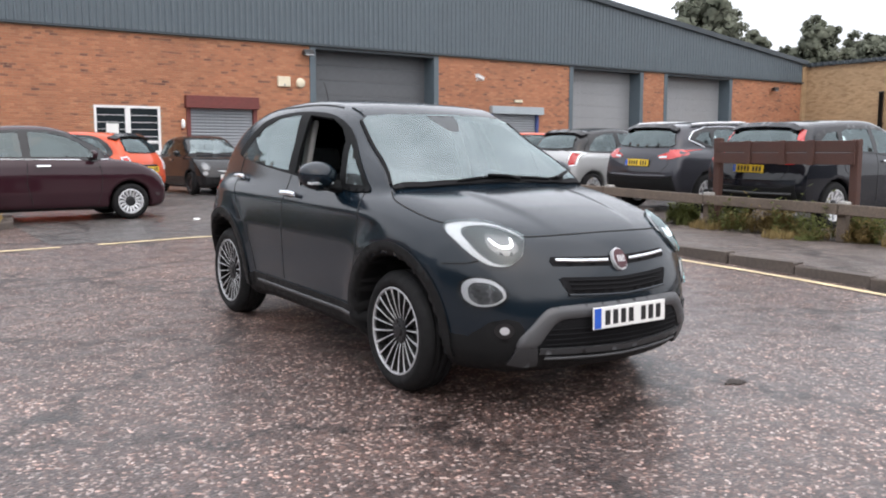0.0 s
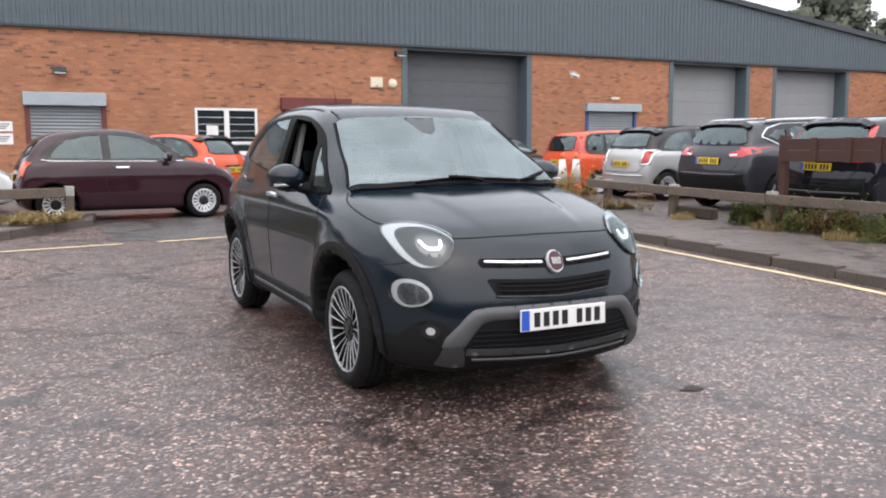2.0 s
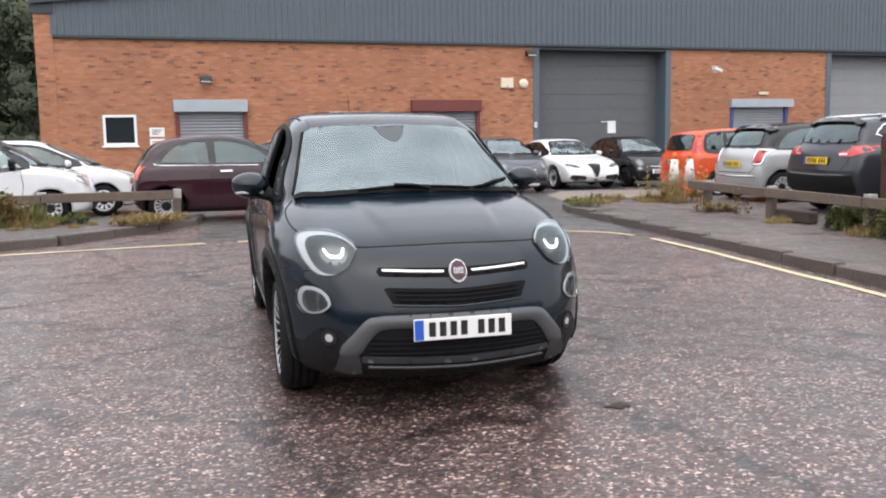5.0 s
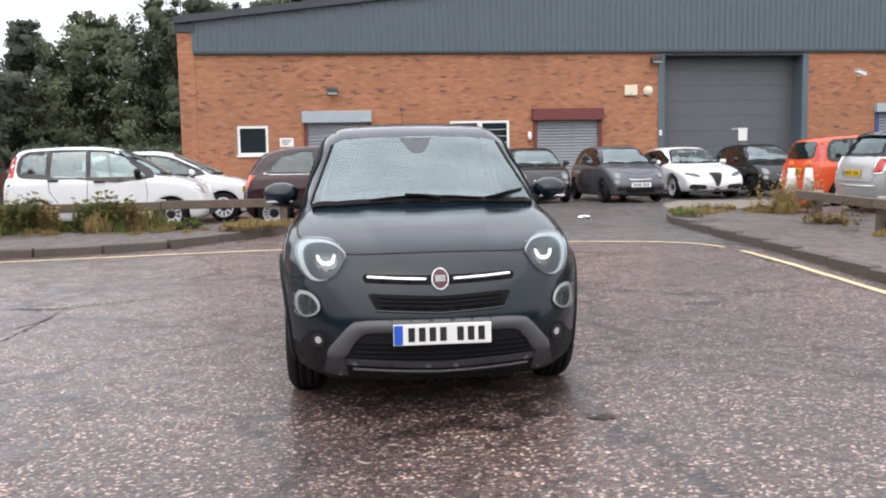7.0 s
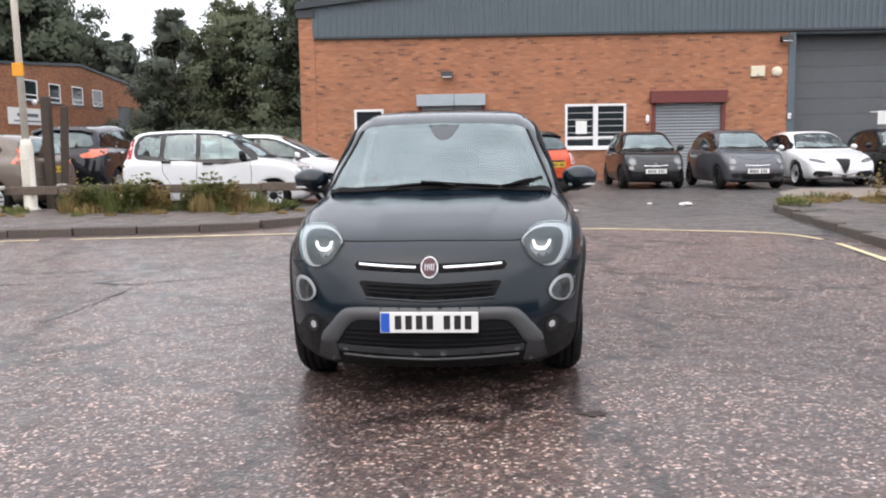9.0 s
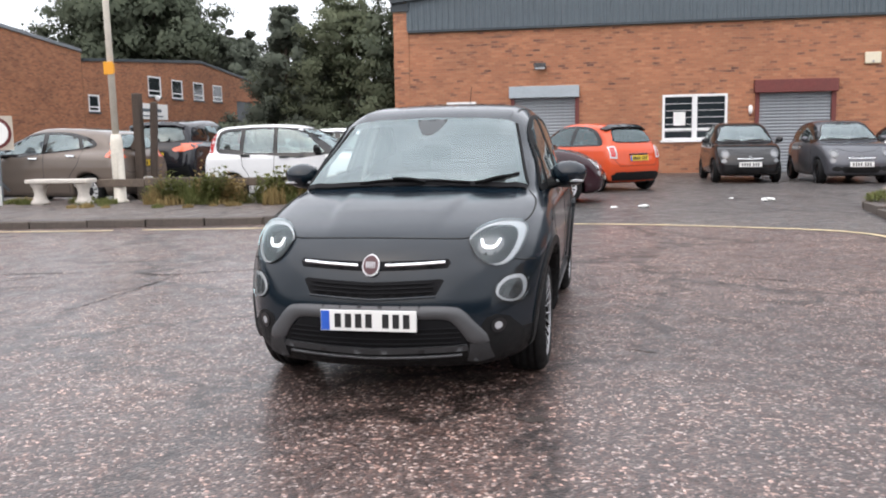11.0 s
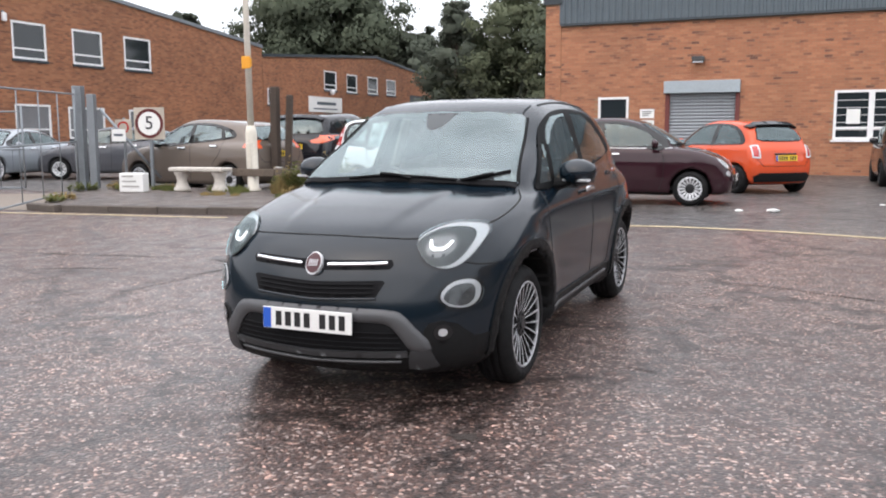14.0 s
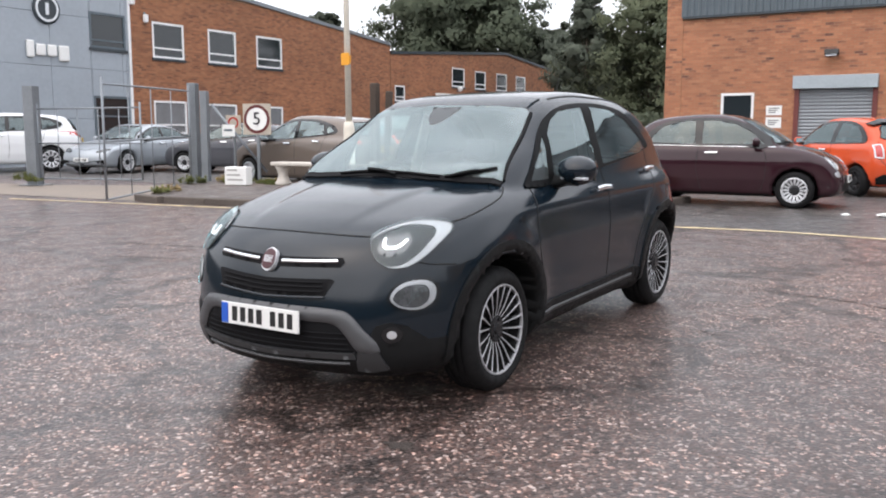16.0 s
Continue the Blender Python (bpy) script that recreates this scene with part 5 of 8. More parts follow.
    part("aerial", lathe([(0.022, 0), (0.018, 0.03), (0.004, 0.05), (0.002, 0.30)], 8, pose(-1.25, 0, 1.548, 0, -28, 0)), M["black_plastic"], top, "thin black roof aerial")
    mirror_pod(top, 0.42, 0.955, 1.140, green, (0.17, 0.26, 0.175))
    for sd in (1, -1):
        bm = bmesh.new()
        for y0, z0, w0, d0 in ((-0.02, -0.02, 0.060, 0.030), (0.06, 0.0, 0.050, 0.026), (0.13, 0.02, 0.045, 0.022)):
            for u, v in ((-w0, -d0), (w0, -d0 * 0.6), (w0 * 0.8, d0), (-w0, d0)):
                bm.verts.new((u * 0.8, y0 * sd, z0 + v))
        bm.verts.ensure_lookup_table()
        for o in (0, 4):
            for i in range(4):
                bm.faces.new([bm.verts[k] for k in (o + i, o + (i + 1) % 4, o + 4 + (i + 1) % 4, o + 4 + i)])
        bm.faces.new(bm.verts[8:12])
        bmesh.ops.recalc_face_normals(bm, faces=bm.faces)
        part("mirror_stalk", bm, M["frame_black"], top, "black mirror stalk on the door", True, loc=(0.45, 0.80 * sd, 1.065))
        part("mirror_indicator", box(-0.02, 0.02, -0.09, 0.09, -0.008, 0.008, 0.004), M["lamp_clear"], top, loc=pose(0.49, 0.965 * sd, 1.098, 0, 0, -14 * sd))
    cabin_fit(top, s, 1.10, front=-0.25, rear=-1.05)
    for sd in (1, -1):
        part("seat_belt_pillar", box(-0.05, 0.05, -0.02, 0.02, 0, 0.5, 0.015), M["interior_grey"], top, loc=pose(-0.30, 0.72 * sd, 1.0, 14 * sd, -6, 0))
    for xw in s["axles"]:
        for sd in (-1, 1):
            crossover_wheel(top, xw, sd * (s["W"] / 2 - 0.135), s, -0.010 if sd > 0 else -0.026)
    return top


# ---- details of the parked models: side (x, z), front and rear (y, z) outlines ----
DET = {}
DET["city"] = dict(
    dlo=[(0.74, 0.985), (0.42, 1.245), (0.16, 1.365), (-0.15, 1.415), (-0.7, 1.405), (-1.05, 1.335), (-1.28, 1.18), (-1.37, 1.02), (-1.25, 0.985), (0.3, 0.968)],
    panes=[[(0.62, 1.0), (0.37, 1.21), (0.13, 1.32), (-0.12, 1.372), (-0.38, 1.378), (-0.36, 0.998)], [(-0.48, 1.0), (-0.51, 1.373), (-0.75, 1.362), (-1.02, 1.29), (-1.2, 1.14), (-1.26, 1.02)]],
    ws=[(0, 1.425), (0.40, 1.405), (0.51, 1.36), (0.62, 1.12), (0.66, 1.0), (0.4, 0.99), (0, 0.99)], rw=[(0, 1.36), (0.38, 1.345), (0.48, 1.28), (0.55, 1.09), (0.45, 1.05), (0, 1.04)],
    head=[ellipse(0.565, 0.705, 0.095, 0.10)], low_lamp=[ellipse(0.60, 0.545, 0.062, 0.048)], tail=[[(0.56, 0.72), (0.70, 0.74), (0.70, 0.96), (0.58, 0.98)]],
    mouth=[(0, 0.40), (0.40, 0.41), (0.44, 0.36), (0.36, 0.27), (0, 0.26)], fplate=0.46, rplate=0.72, handles=[(-0.30, -0.10, 0.86)], mirror=(0.50, 0.905, 1.04),
    shuts=[[(0.60, 0.97), (0.66, 0.75), (0.64, 0.45), (0.58, 0.26)], [(-0.42, 0.97), (-0.44, 0.6), (-0.36, 0.26)]], dash=0.55, seats=(-0.15, -0.85), belt=0.98, bonnet=[(1.45, 0.50), (1.60, 0.3), (1.66, 0)])
DET["boxy"] = dict(
    dlo=[(0.88, 0.962), (0.38, 1.395), (0.05, 1.46), (-0.6, 1.482), (-1.2, 1.46), (-1.42, 1.40), (-1.50, 1.12), (-1.42, 0.99), (-0.5, 0.962)],
    panes=[[(0.74, 0.985), (0.34, 1.35), (0.05, 1.425), (-0.22, 1.442), (-0.22, 0.983)], [(-0.30, 0.983), (-0.30, 1.445), (-0.88, 1.44), (-0.92, 1.03), (-0.86, 0.983)], [(-1.0, 1.05), (-0.98, 1.43), (-1.27, 1.41), (-1.40, 1.33), (-1.43, 1.08)]],
    ws=[(0, 1.465), (0.45, 1.45), (0.56, 1.41), (0.66, 1.12), (0.70, 0.995), (0.4, 0.985), (0, 0.985)], rw=[(0, 1.42), (0.42, 1.405), (0.50, 1.36), (0.53, 1.10), (0.45, 1.06), (0, 1.05)],
    head=[[(0.42, 0.72), (0.50, 0.82), (0.72, 0.84), (0.75, 0.74), (0.62, 0.66), (0.46, 0.66)]], low_lamp=[], tail=[[(0.575, 1.0), (0.67, 1.0), (0.63, 1.37), (0.555, 1.39)]], side_tail=[(-1.56, 1.0), (-1.70, 1.0), (-1.60, 1.33), (-1.50, 1.36)],
    mouth=[(0, 0.42), (0.45, 0.43), (0.50, 0.36), (0.42, 0.27), (0, 0.26)], fplate=0.44, rplate=0.80, handles=[(-0.16, 0.03, 0.90), (-0.95, -0.77, 0.93)], mirror=(0.60, 0.90, 1.06),
    shuts=[[(0.72, 0.97), (0.76, 0.7), (0.70, 0.28)], [(-0.27, 1.0), (-0.29, 0.6), (-0.26, 0.28)], [(-0.95, 1.0), (-0.93, 0.75), (-0.80, 0.55), (-0.78, 0.28)]], dash=0.66, seats=(-0.10, -0.85), belt=1.0, bonnet=[(1.45, 0.58), (1.62, 0.35), (1.68, 0)], rub=True)
DET["saloon"] = dict(
    dlo=[(0.86, 0.965), (0.5, 1.18), (0.15, 1.315), (-0.2, 1.35), (-0.75, 1.32), (-1.2, 1.2), (-1.5, 1.03), (-1.3, 0.985), (0, 0.958)],
    panes=[[(0.72, 0.985), (0.45, 1.165), (0.15, 1.28), (-0.18, 1.315), (-0.2, 0.98)], [(-0.3, 0.985), (-0.29, 1.315), (-0.7, 1.29), (-1.05, 1.2), (-1.27, 1.05), (-1.1, 1.0)]],
    ws=[(0, 1.375), (0.45, 1.355), (0.55, 1.31), (0.68, 1.08), (0.73, 0.965), (0.4, 0.955), (0, 0.955)], rw=[(0, 1.36), (0.42, 1.335), (0.55, 1.25), (0.64, 1.08), (0.5, 1.05), (0, 1.05)],
    head=[[(0.42, 0.625), (0.52, 0.685), (0.70, 0.72), (0.80, 0.715), (0.79, 0.665), (0.64, 0.62), (0.48, 0.60)]], low_lamp=[], tail=[[(0.48, 0.84), (0.78, 0.86), (0.80, 0.76), (0.52, 0.76)]],
    mouth=[(0, 0.30), (0.30, 0.35), (0.70, 0.40), (0.76, 0.33), (0.66, 0.26), (0, 0.235)], fplate=0.40, rplate=0.66, handles=[(-0.16, 0.04, 0.86), (-1.10, -0.90, 0.88)], mirror=(0.62, 0.985, 1.0),
    shuts=[[(0.78, 0.95), (0.84, 0.7), (0.80, 0.30)], [(-0.25, 0.97), (-0.28, 0.6), (-0.25, 0.30)], [(-1.22, 0.98), (-1.15, 0.78), (-0.98, 0.6), (-0.95, 0.3)]], dash=0.70, seats=(-0.15, -0.95), belt=0.97, bonnet=[(1.75, 0.66), (2.05, 0.4), (2.15, 0)])
DET["suv"] = dict(
    dlo=[(0.88, 1.075), (0.42, 1.385), (0.05, 1.475), (-0.6, 1.50), (-1.2, 1.475), (-1.50, 1.40), (-1.66, 1.27), (-1.35, 1.15), (-0.3, 1.095)],
    panes=[[(0.74, 1.09), (0.40, 1.34), (0.05, 1.435), (-0.24, 1.455), (-0.26, 1.105)], [(-0.36, 1.11), (-0.35, 1.46), (-0.9, 1.45), (-1.02, 1.40), (-1.06, 1.145)], [(-1.15, 1.16), (-1.12, 1.41), (-1.35, 1.385), (-1.52, 1.28)]],
    ws=[(0, 1.525), (0.45, 1.505), (0.57, 1.46), (0.70, 1.18), (0.74, 1.075), (0.4, 1.065), (0, 1.065)], rw=[(0, 1.45), (0.45, 1.435), (0.55, 1.39), (0.64, 1.18), (0.55, 1.13), (0, 1.11)],
    head=[[(0.46, 0.80), (0.56, 0.86), (0.76, 0.90), (0.79, 0.84), (0.66, 0.78), (0.50, 0.76)]], low_lamp=[], tail=[[(0.40, 0.985), (0.60, 1.055), (0.80, 1.10), (0.81, 0.98), (0.66, 0.93), (0.46, 0.93)]], side_tail=[(-1.80, 1.02), (-2.04, 0.98), (-2.0, 1.09), (-1.86, 1.10)],
    mouth=[(0, 0.50), (0.45, 0.52), (0.58, 0.42), (0.50, 0.30), (0, 0.28)], fplate=0.52, rplate=0.86, handles=[(-0.20, 0.02, 0.98), (-1.12, -0.92, 1.01)], mirror=(0.62, 0.985, 1.12),
    shuts=[[(0.80, 1.06), (0.86, 0.8), (0.80, 0.38)], [(-0.31, 1.09), (-0.33, 0.7), (-0.30, 0.38)], [(-1.22, 1.12), (-1.16, 0.88), (-0.96, 0.66), (-0.90, 0.38)]], dash=0.72, seats=(-0.15, -0.95), belt=1.08, bonnet=[(1.70, 0.66), (1.95, 0.4), (2.03, 0)], bumper=True)
DET["hatch"] = dict(
    dlo=[(0.86, 0.965), (0.45, 1.21), (0.1, 1.355), (-0.3, 1.395), (-0.8, 1.375), (-1.2, 1.29), (-1.42, 1.16), (-1.3, 1.09), (-0.3, 1.0)],
    panes=[[(0.70, 0.985), (0.42, 1.18), (0.1, 1.315), (-0.22, 1.355), (-0.24, 1.015)], [(-0.34, 1.025), (-0.33, 1.355), (-0.75, 1.34), (-1.0, 1.28), (-1.08, 1.09)], [(-1.16, 1.10), (-1.10, 1.26), (-1.22, 1.225), (-1.33, 1.15)]],
    ws=[(0, 1.41), (0.43, 1.39), (0.53, 1.345), (0.66, 1.09), (0.70, 0.965), (0.4, 0.955), (0, 0.955)], rw=[(0, 1.34), (0.42, 1.32), (0.52, 1.26), (0.60, 1.10), (0.5, 1.06), (0, 1.05)],
    head=[[(0.44, 0.66), (0.54, 0.76), (0.74, 0.84), (0.77, 0.76), (0.66, 0.68), (0.50, 0.62)]], low_lamp=[], tail=[[(0.50, 0.90), (0.66, 0.91), (0.63, 1.17), (0.55, 1.19)]], side_tail=[(-1.66, 0.92), (-1.86, 0.90), (-1.78, 1.10), (-1.70, 1.12)],
    mouth=[(0, 0.44), (0.45, 0.46), (0.55, 0.38), (0.45, 0.27), (0, 0.25)], fplate=0.45, rplate=0.80, handles=[(-0.18, 0.02, 0.90), (-1.02, -0.84, 0.94)], mirror=(0.60, 0.935, 1.02),
    shuts=[[(0.78, 0.95), (0.82, 0.7), (0.76, 0.28)], [(-0.29, 1.0), (-0.31, 0.6), (-0.28, 0.28)], [(-1.14, 1.06), (-1.08, 0.8), (-0.90, 0.6), (-0.86, 0.28)]], dash=0.66, seats=(-0.12, -0.9), belt=0.99, bonnet=[(1.60, 0.62), (1.80, 0.35), (1.86, 0)])
CAB_PARTS = {}


def parked(spec, m, color, label, name="parked_car", wheels=None, lamp="lamp_red", head="lamp_clear", trim=None, mirror_mat=None, handle="chrome", belt_chrome=False, spoiler=None, extra=None, glass_mat="glass_dark", plates=True, head_ring=False, frame_mat=None, top_mat=None):
    """A parked car: skin with openings, panes, lamps, plates, handles, mirrors, cabin and wheels."""
    d = DET[spec["kind"]]
    top = tagged(empty(name, m), label, "car")
    dlo = [tuple(p) for p in smooth_poly(d["dlo"], 2)]
    ws, rw = sym(d["ws"]), sym(d["rw"])
    if spec["kind"] not in BODY_CACHE:
        b = Body(spec)
        v, q = body_mesh(b, 0.038, [("S", dlo), ("s", dlo), ("F", ws), ("R", rw)])

        def low(c):
            near = np.zeros(len(c), bool)
            for xw in spec["axles"]:
                near |= (np.hypot(c[:, 0] - xw, c[:, 2] - spec["rw"]) < spec["ra"] - 0.01) & (np.abs(c[:, 1]) > 0.4)
            return (c[:, 2] < 0.215) | near
        BODY_CACHE[spec["kind"]] = (b, v, *split_faces(v, q, low))
    b, v, q, ql = BODY_CACHE[spec["kind"]]
    if top_mat:
        q, qt = split_faces(v, q, lambda c: c[:, 2] > d["belt"] + 0.03)
        link("roof", mesh_of("roof", v, qt), top_mat, top, "dark roof and pillars", True)
    link("body", mesh_of("body", v, q), color, top, smooth=True)
    link("underbody", mesh_of("underbody", v, ql), M["black_plastic"], top, smooth=True)
    gm = M[glass_mat]
    fm = frame_mat or M["gloss_black"]
    for ax in "Ss":
        panel("window_frame", b, dlo, ax, fm, top, off=0.010, thick=0.03, step=0.07, hole=d["panes"])
        for p in d["panes"]:
            panel("side_window", b, offset_poly(p, -0.006), ax, gm, top, off=0.007, thick=0.004, step=0.09)
        for line in d["shuts"]:
            strip("shut_line", b, line, ax, 0.009, M["gap"], top, step=0.06)
        for x0, x1, z in d["handles"]:
            strip("door_handle", b, [(x0, z), (x1, z)], ax, 0.035, M[handle], top, off=0.03, thick=0.016, step=0.1)
        if belt_chrome:
            strip("belt_strip", b, [(0.78, 0.962), (0.3, 0.960), (-1.25, 0.978), (-1.38, 1.0)], ax, 0.018, M["chrome"], top, off=0.008, thick=0.01, step=0.08, label="thin chrome belt strip")
        if d.get("rub"):
            strip("rubbing_strip", b, [(0.68, 0.42), (-0.72, 0.42)], ax, 0.09, M["black_plastic"], top, off=0.012, thick=0.02, step=0.1)
        if d.get("side_tail"):
            panel("tail_lamp_side", b, d["side_tail"], ax, M[lamp], top, off=0.006, thick=0.03, step=0.06)
        for xw in spec["axles"]:
            arc = [(xw + r * math.cos(radians(a)), spec["rw"] + r * math.sin(radians(a))) for r, rng_ in ((spec["ra"] + 0.022, range(-4, 185, 12)), (spec["ra"] - 0.012, range(184, -5, -12))) for a in rng_]
            panel("wheel_arch_lip", b, arc, ax, trim or color, top, off=0.006, thick=0.03, step=0.06)
    panel("windscreen_surround", b, ws, "F", M["gloss_black"], top, off=0.009, thick=0.03, step=0.05, hole=[offset_poly(ws, 0.045)])
    panel("windscreen", b, offset_poly(ws, 0.03), "F", M["windscreen"], top, off=0.013, thick=0.004, step=0.06)
    panel("rear_window", b, offset_poly(rw, 0.02), "R", gm, top, off=0.013, thick=0.004, step=0.06)
    panel("rear_window_surround", b, rw, "R", M["gloss_black"], top, off=0.009, thick=0.03, step=0.05, hole=[offset_poly(rw, 0.045)])
    for sd in (1, -1):
        for p in d["head"]:
            pp = p if sd > 0 else mirror_y(p)
            hl = panel("headlight", b, pp, "F", M["lamp_dark"] if head_ring else M[head], top, off=0.006, thick=0.03, step=0.05)
            panel("light_ring", b, offset_poly(pp, 0.008), "F", M["lamp_dark" if head == "lamp_dim" else "lamp_clear"], hl, off=0.012, thick=0.01, step=0.05, hole=[offset_poly(pp, 0.03)])
        for p in d["low_lamp"]:
            panel("lower_lamp", b, p if sd > 0 else mirror_y(p), "F", M[head], top, off=0.008, thick=0.03, step=0.05)
        for p in d["tail"]:
            panel("tail_lamp", b, p if sd > 0 else mirror_y(p), "R", M[lamp], top, off=0.008, thick=0.03, step=0.05)
        strip("wiper", b, [(0.02, d["ws"][-1][1] + 0.03), (0.45, d["ws"][-1][1] + 0.05)] if sd < 0 else [(-0.5, d["ws"][-1][1] + 0.05), (-0.1, d["ws"][-1][1] + 0.03)], "F", 0.02, M["black_plastic"], top, off=0.025, thick=0.015, step=0.1)
    panel("front_grille", b, sym(d["mouth"]), "F", M["black_plastic"], top, off=0.006, thick=0.02, step=0.07)
    half = d["bonnet"]
    strip("shut_line", b, half + [(a, -c) for a, c in half[::-1][1:]], "T", 0.012, M["gap"], top, step=0.06)
    strip("tailgate_line", b, [(-0.60, d["rplate"] + 0.30), (-0.62, d["rplate"] - 0.02), (-0.5, d["rplate"] - 0.16), (0.5, d["rplate"] - 0.16), (0.62, d["rplate"] - 0.02), (0.60, d["rplate"] + 0.30)], "R", 0.010, M["gap"], top, step=0.08)
    if d.get("bumper"):
        panel("rear_bumper", b, sym([(0, 0.60), (0.55, 0.60), (0.74, 0.66), (0.78, 0.40), (0.5, 0.34), (0, 0.33)]), "R", M["black_plastic"], top, off=0.012, thick=0.03, step=0.08)
    if plates:
        number_plate(top, b, d["fplate"], "F", M["plate_white"], band=False)
        number_plate(top, b, d["rplate"], "R", M["plate_yellow"])
    if spoiler is not None:
        zt = d["rw"][0][1]
        panel("roof_spoiler", b, sym([(0, zt + 0.045), (0.42, zt + 0.03), (0.58, zt - 0.03), (0.55, zt - 0.07), (0.40, zt - 0.025), (0, zt - 0.012)]), "R", spoiler, top, off=0.06, thick=0.07, step=0.07)
    x, y, z = d["mirror"]
    mirror_pod(top, x, y, z, mirror_mat or color, (0.12, 0.19, 0.14))
    spec = dict(spec, dash=d["dash"])
    cabin_fit(top, spec, d["belt"], d["seats"][0], d["seats"][1])
    style = wheels or (10, M["dark_alloy"], M["alloy"])
    for xw in spec["axles"]:
        for sd in (-1, 1):
            wheel(top, xw, sd * (spec["W"] / 2 - spec["tw"] / 2 - 0.015), spec, style)
    if extra:
        extra(top, b, d)
    return top

# ---- ground, kerbs and lines ----
ys = [-80, -20, -10, -5] + [-2 + 0.5 * i for i in range(28)] + [12 + 0.25 * i for i in range(21)] + [18, 20, 24, 30, 40, 80, 160, 400]
xs = [-400, -100, -40, -20, -12, -8] + [-6 + 0.5 * i for i in range(34)] + [12, 20, 40, 100, 400]
tagged(part("ground", sheet(xs, ys), M["road"]), "damp road dressed with reddish chippings", "road", kind="structure")


def cut_sheet(outline, dz, material, name, label, category, step=0.5, edge=0.0, kind="structure"):
    """A sheet over the ground with any outline, dz above it; edge: how far its rim goes down."""
    from mathutils.geometry import delaunay_2d_cdt
    rim = resample(outline, step)
    lo, hi = rim.min(0), rim.max(0)
    gy = [y for y in ys if lo[1] < y < hi[1]]
    g = np.array([(x, y) for y in gy for x in np.arange(lo[0] + 0.7, hi[0], 1.5)])
    if len(g):
        g = g[poly_sdf(rim, g) < -0.25]
    pts = [Vector(p) for p in rim] + [Vector(p) for p in g]
    edges = [(i, (i + 1) % len(rim)) for i in range(len(rim))]
    v2, _, faces, *_ = delaunay_2d_cdt(pts, edges, [], 1, 1e-5)
    n = len(v2)
    v = [(p[0], p[1], ground_z(p[1]) + dz) for p in v2]
    fs = []
    seen = set()
    for f in faces:
        a, c, d = (v2[i] for i in f[:3])
        if (c - a).cross(d - a) < 0:
            f = f[::-1]
        fs.append(tuple(f))
        seen |= {(f[i], f[(i + 1) % len(f)]) for i in range(len(f))}
    if edge:
        v += [(p[0], p[1], p[2] - edge) for p in v[:n]]
        fs += [(b, a, a + n, b + n) for a, b in seen if (b, a) not in seen]
    ob = link(name, mesh_of(name, v, fs), material)
    return tagged(ob, label, category, kind=kind)


KERB_R = [(5.2, -6.0), (5.75, 0.0), (6.25, 3.2), (6.6, 5.2), (6.9, 7.0), (7.1, 9.0), (7.28, 11.5), (7.38, 14.0), (7.5, 15.3), (7.85, 16.1), (8.6, 16.55), (10.0, 16.7)]
KERB_L = [(-7.95, 13.2), (-7.85, 12.6), (-7.4, 12.38), (-6.0, 12.58), (-4.6, 12.8), (-2.9, 13.05), (-1.6, 13.32), (-0.8, 13.8), (-0.2, 14.45), (0.35, 15.05), (0.75, 15.6), (0.9, 16.3)]
cut_sheet([(0.9, 13.24), (2.8, 13.26), (4.0, 13.2), (6.2, 12.6), (7.3, 11.8), (7.45, 15.3), (7.85, 16.1), (8.6, 16.6), (40.5, 16.7), (40.5, 28.9), (-9, 28.9), (-9, 40), (-22.5, 40), (-22.5, 15.8), (-10.5, 15.8), (0.9, 16.3)], 0.004, M["yard"], "yard", "dark damp asphalt yard in front of the unit", "yard")
cut_sheet(KERB_R + [(40, 16.7), (40, -6)], 0.11, M["pavement"], "pavement_east", "raised asphalt pavement and parking strip", "pavement", edge=0.2)
cut_sheet(KERB_L + [(0.5, 16.35), (-9.4, 16.35), (-9.4, 14.6)], 0.11, M["pavement"], "pavement_west", "raised asphalt pavement with weeds along its back", "pavement", edge=0.2)
cut_sheet([(8.3, 16.6), (8.9, 16.75), (12.5, 17.0), (12.8, 21.5), (10.4, 22.3), (9.3, 20.6), (8.6, 18.0)], 0.009, M["concrete"], "concrete_patch", "worn sandy concrete patch at the yard's edge", "concrete")
cut_sheet([(-22.4, 11.6), (-7.9, 12.4), (-8.0, 13.3), (-9.3, 14.6), (-9.5, 15.6), (-13.6, 14.0), (-22.4, 13.9)], 0.006, M["concrete"], "gateway_apron", "worn concrete apron before the gate", "concrete")


def along(line, step):
    """Points and headings at even steps along a line."""
    p = [Vector(a) for a in line]
    out, left = [], 0.0
    for a, b in zip(p, p[1:]):
        d = (b - a).length
        while left < d:
            out.append((a + (b - a) * left / d, math.atan2(b.y - a.y, b.x - a.x)))
            left += step
        left -= d
    return out


def smooth_line(pts, n=5):
    p = np.array(pts, float)
    out = []
    for i in range(len(p) - 1):
        a, b, c, d = p[max(i - 1, 0)], p[i], p[i + 1], p[min(i + 2, len(p) - 1)]
        for s in range(n):
            t = s / n
            out.append(tuple(0.5 * (2 * b + (c - a) * t + (2 * a - 5 * b + 4 * c - d) * t * t + (3 * b - a - 3 * c + d) * t**3)))
    return out + [tuple(p[-1])]


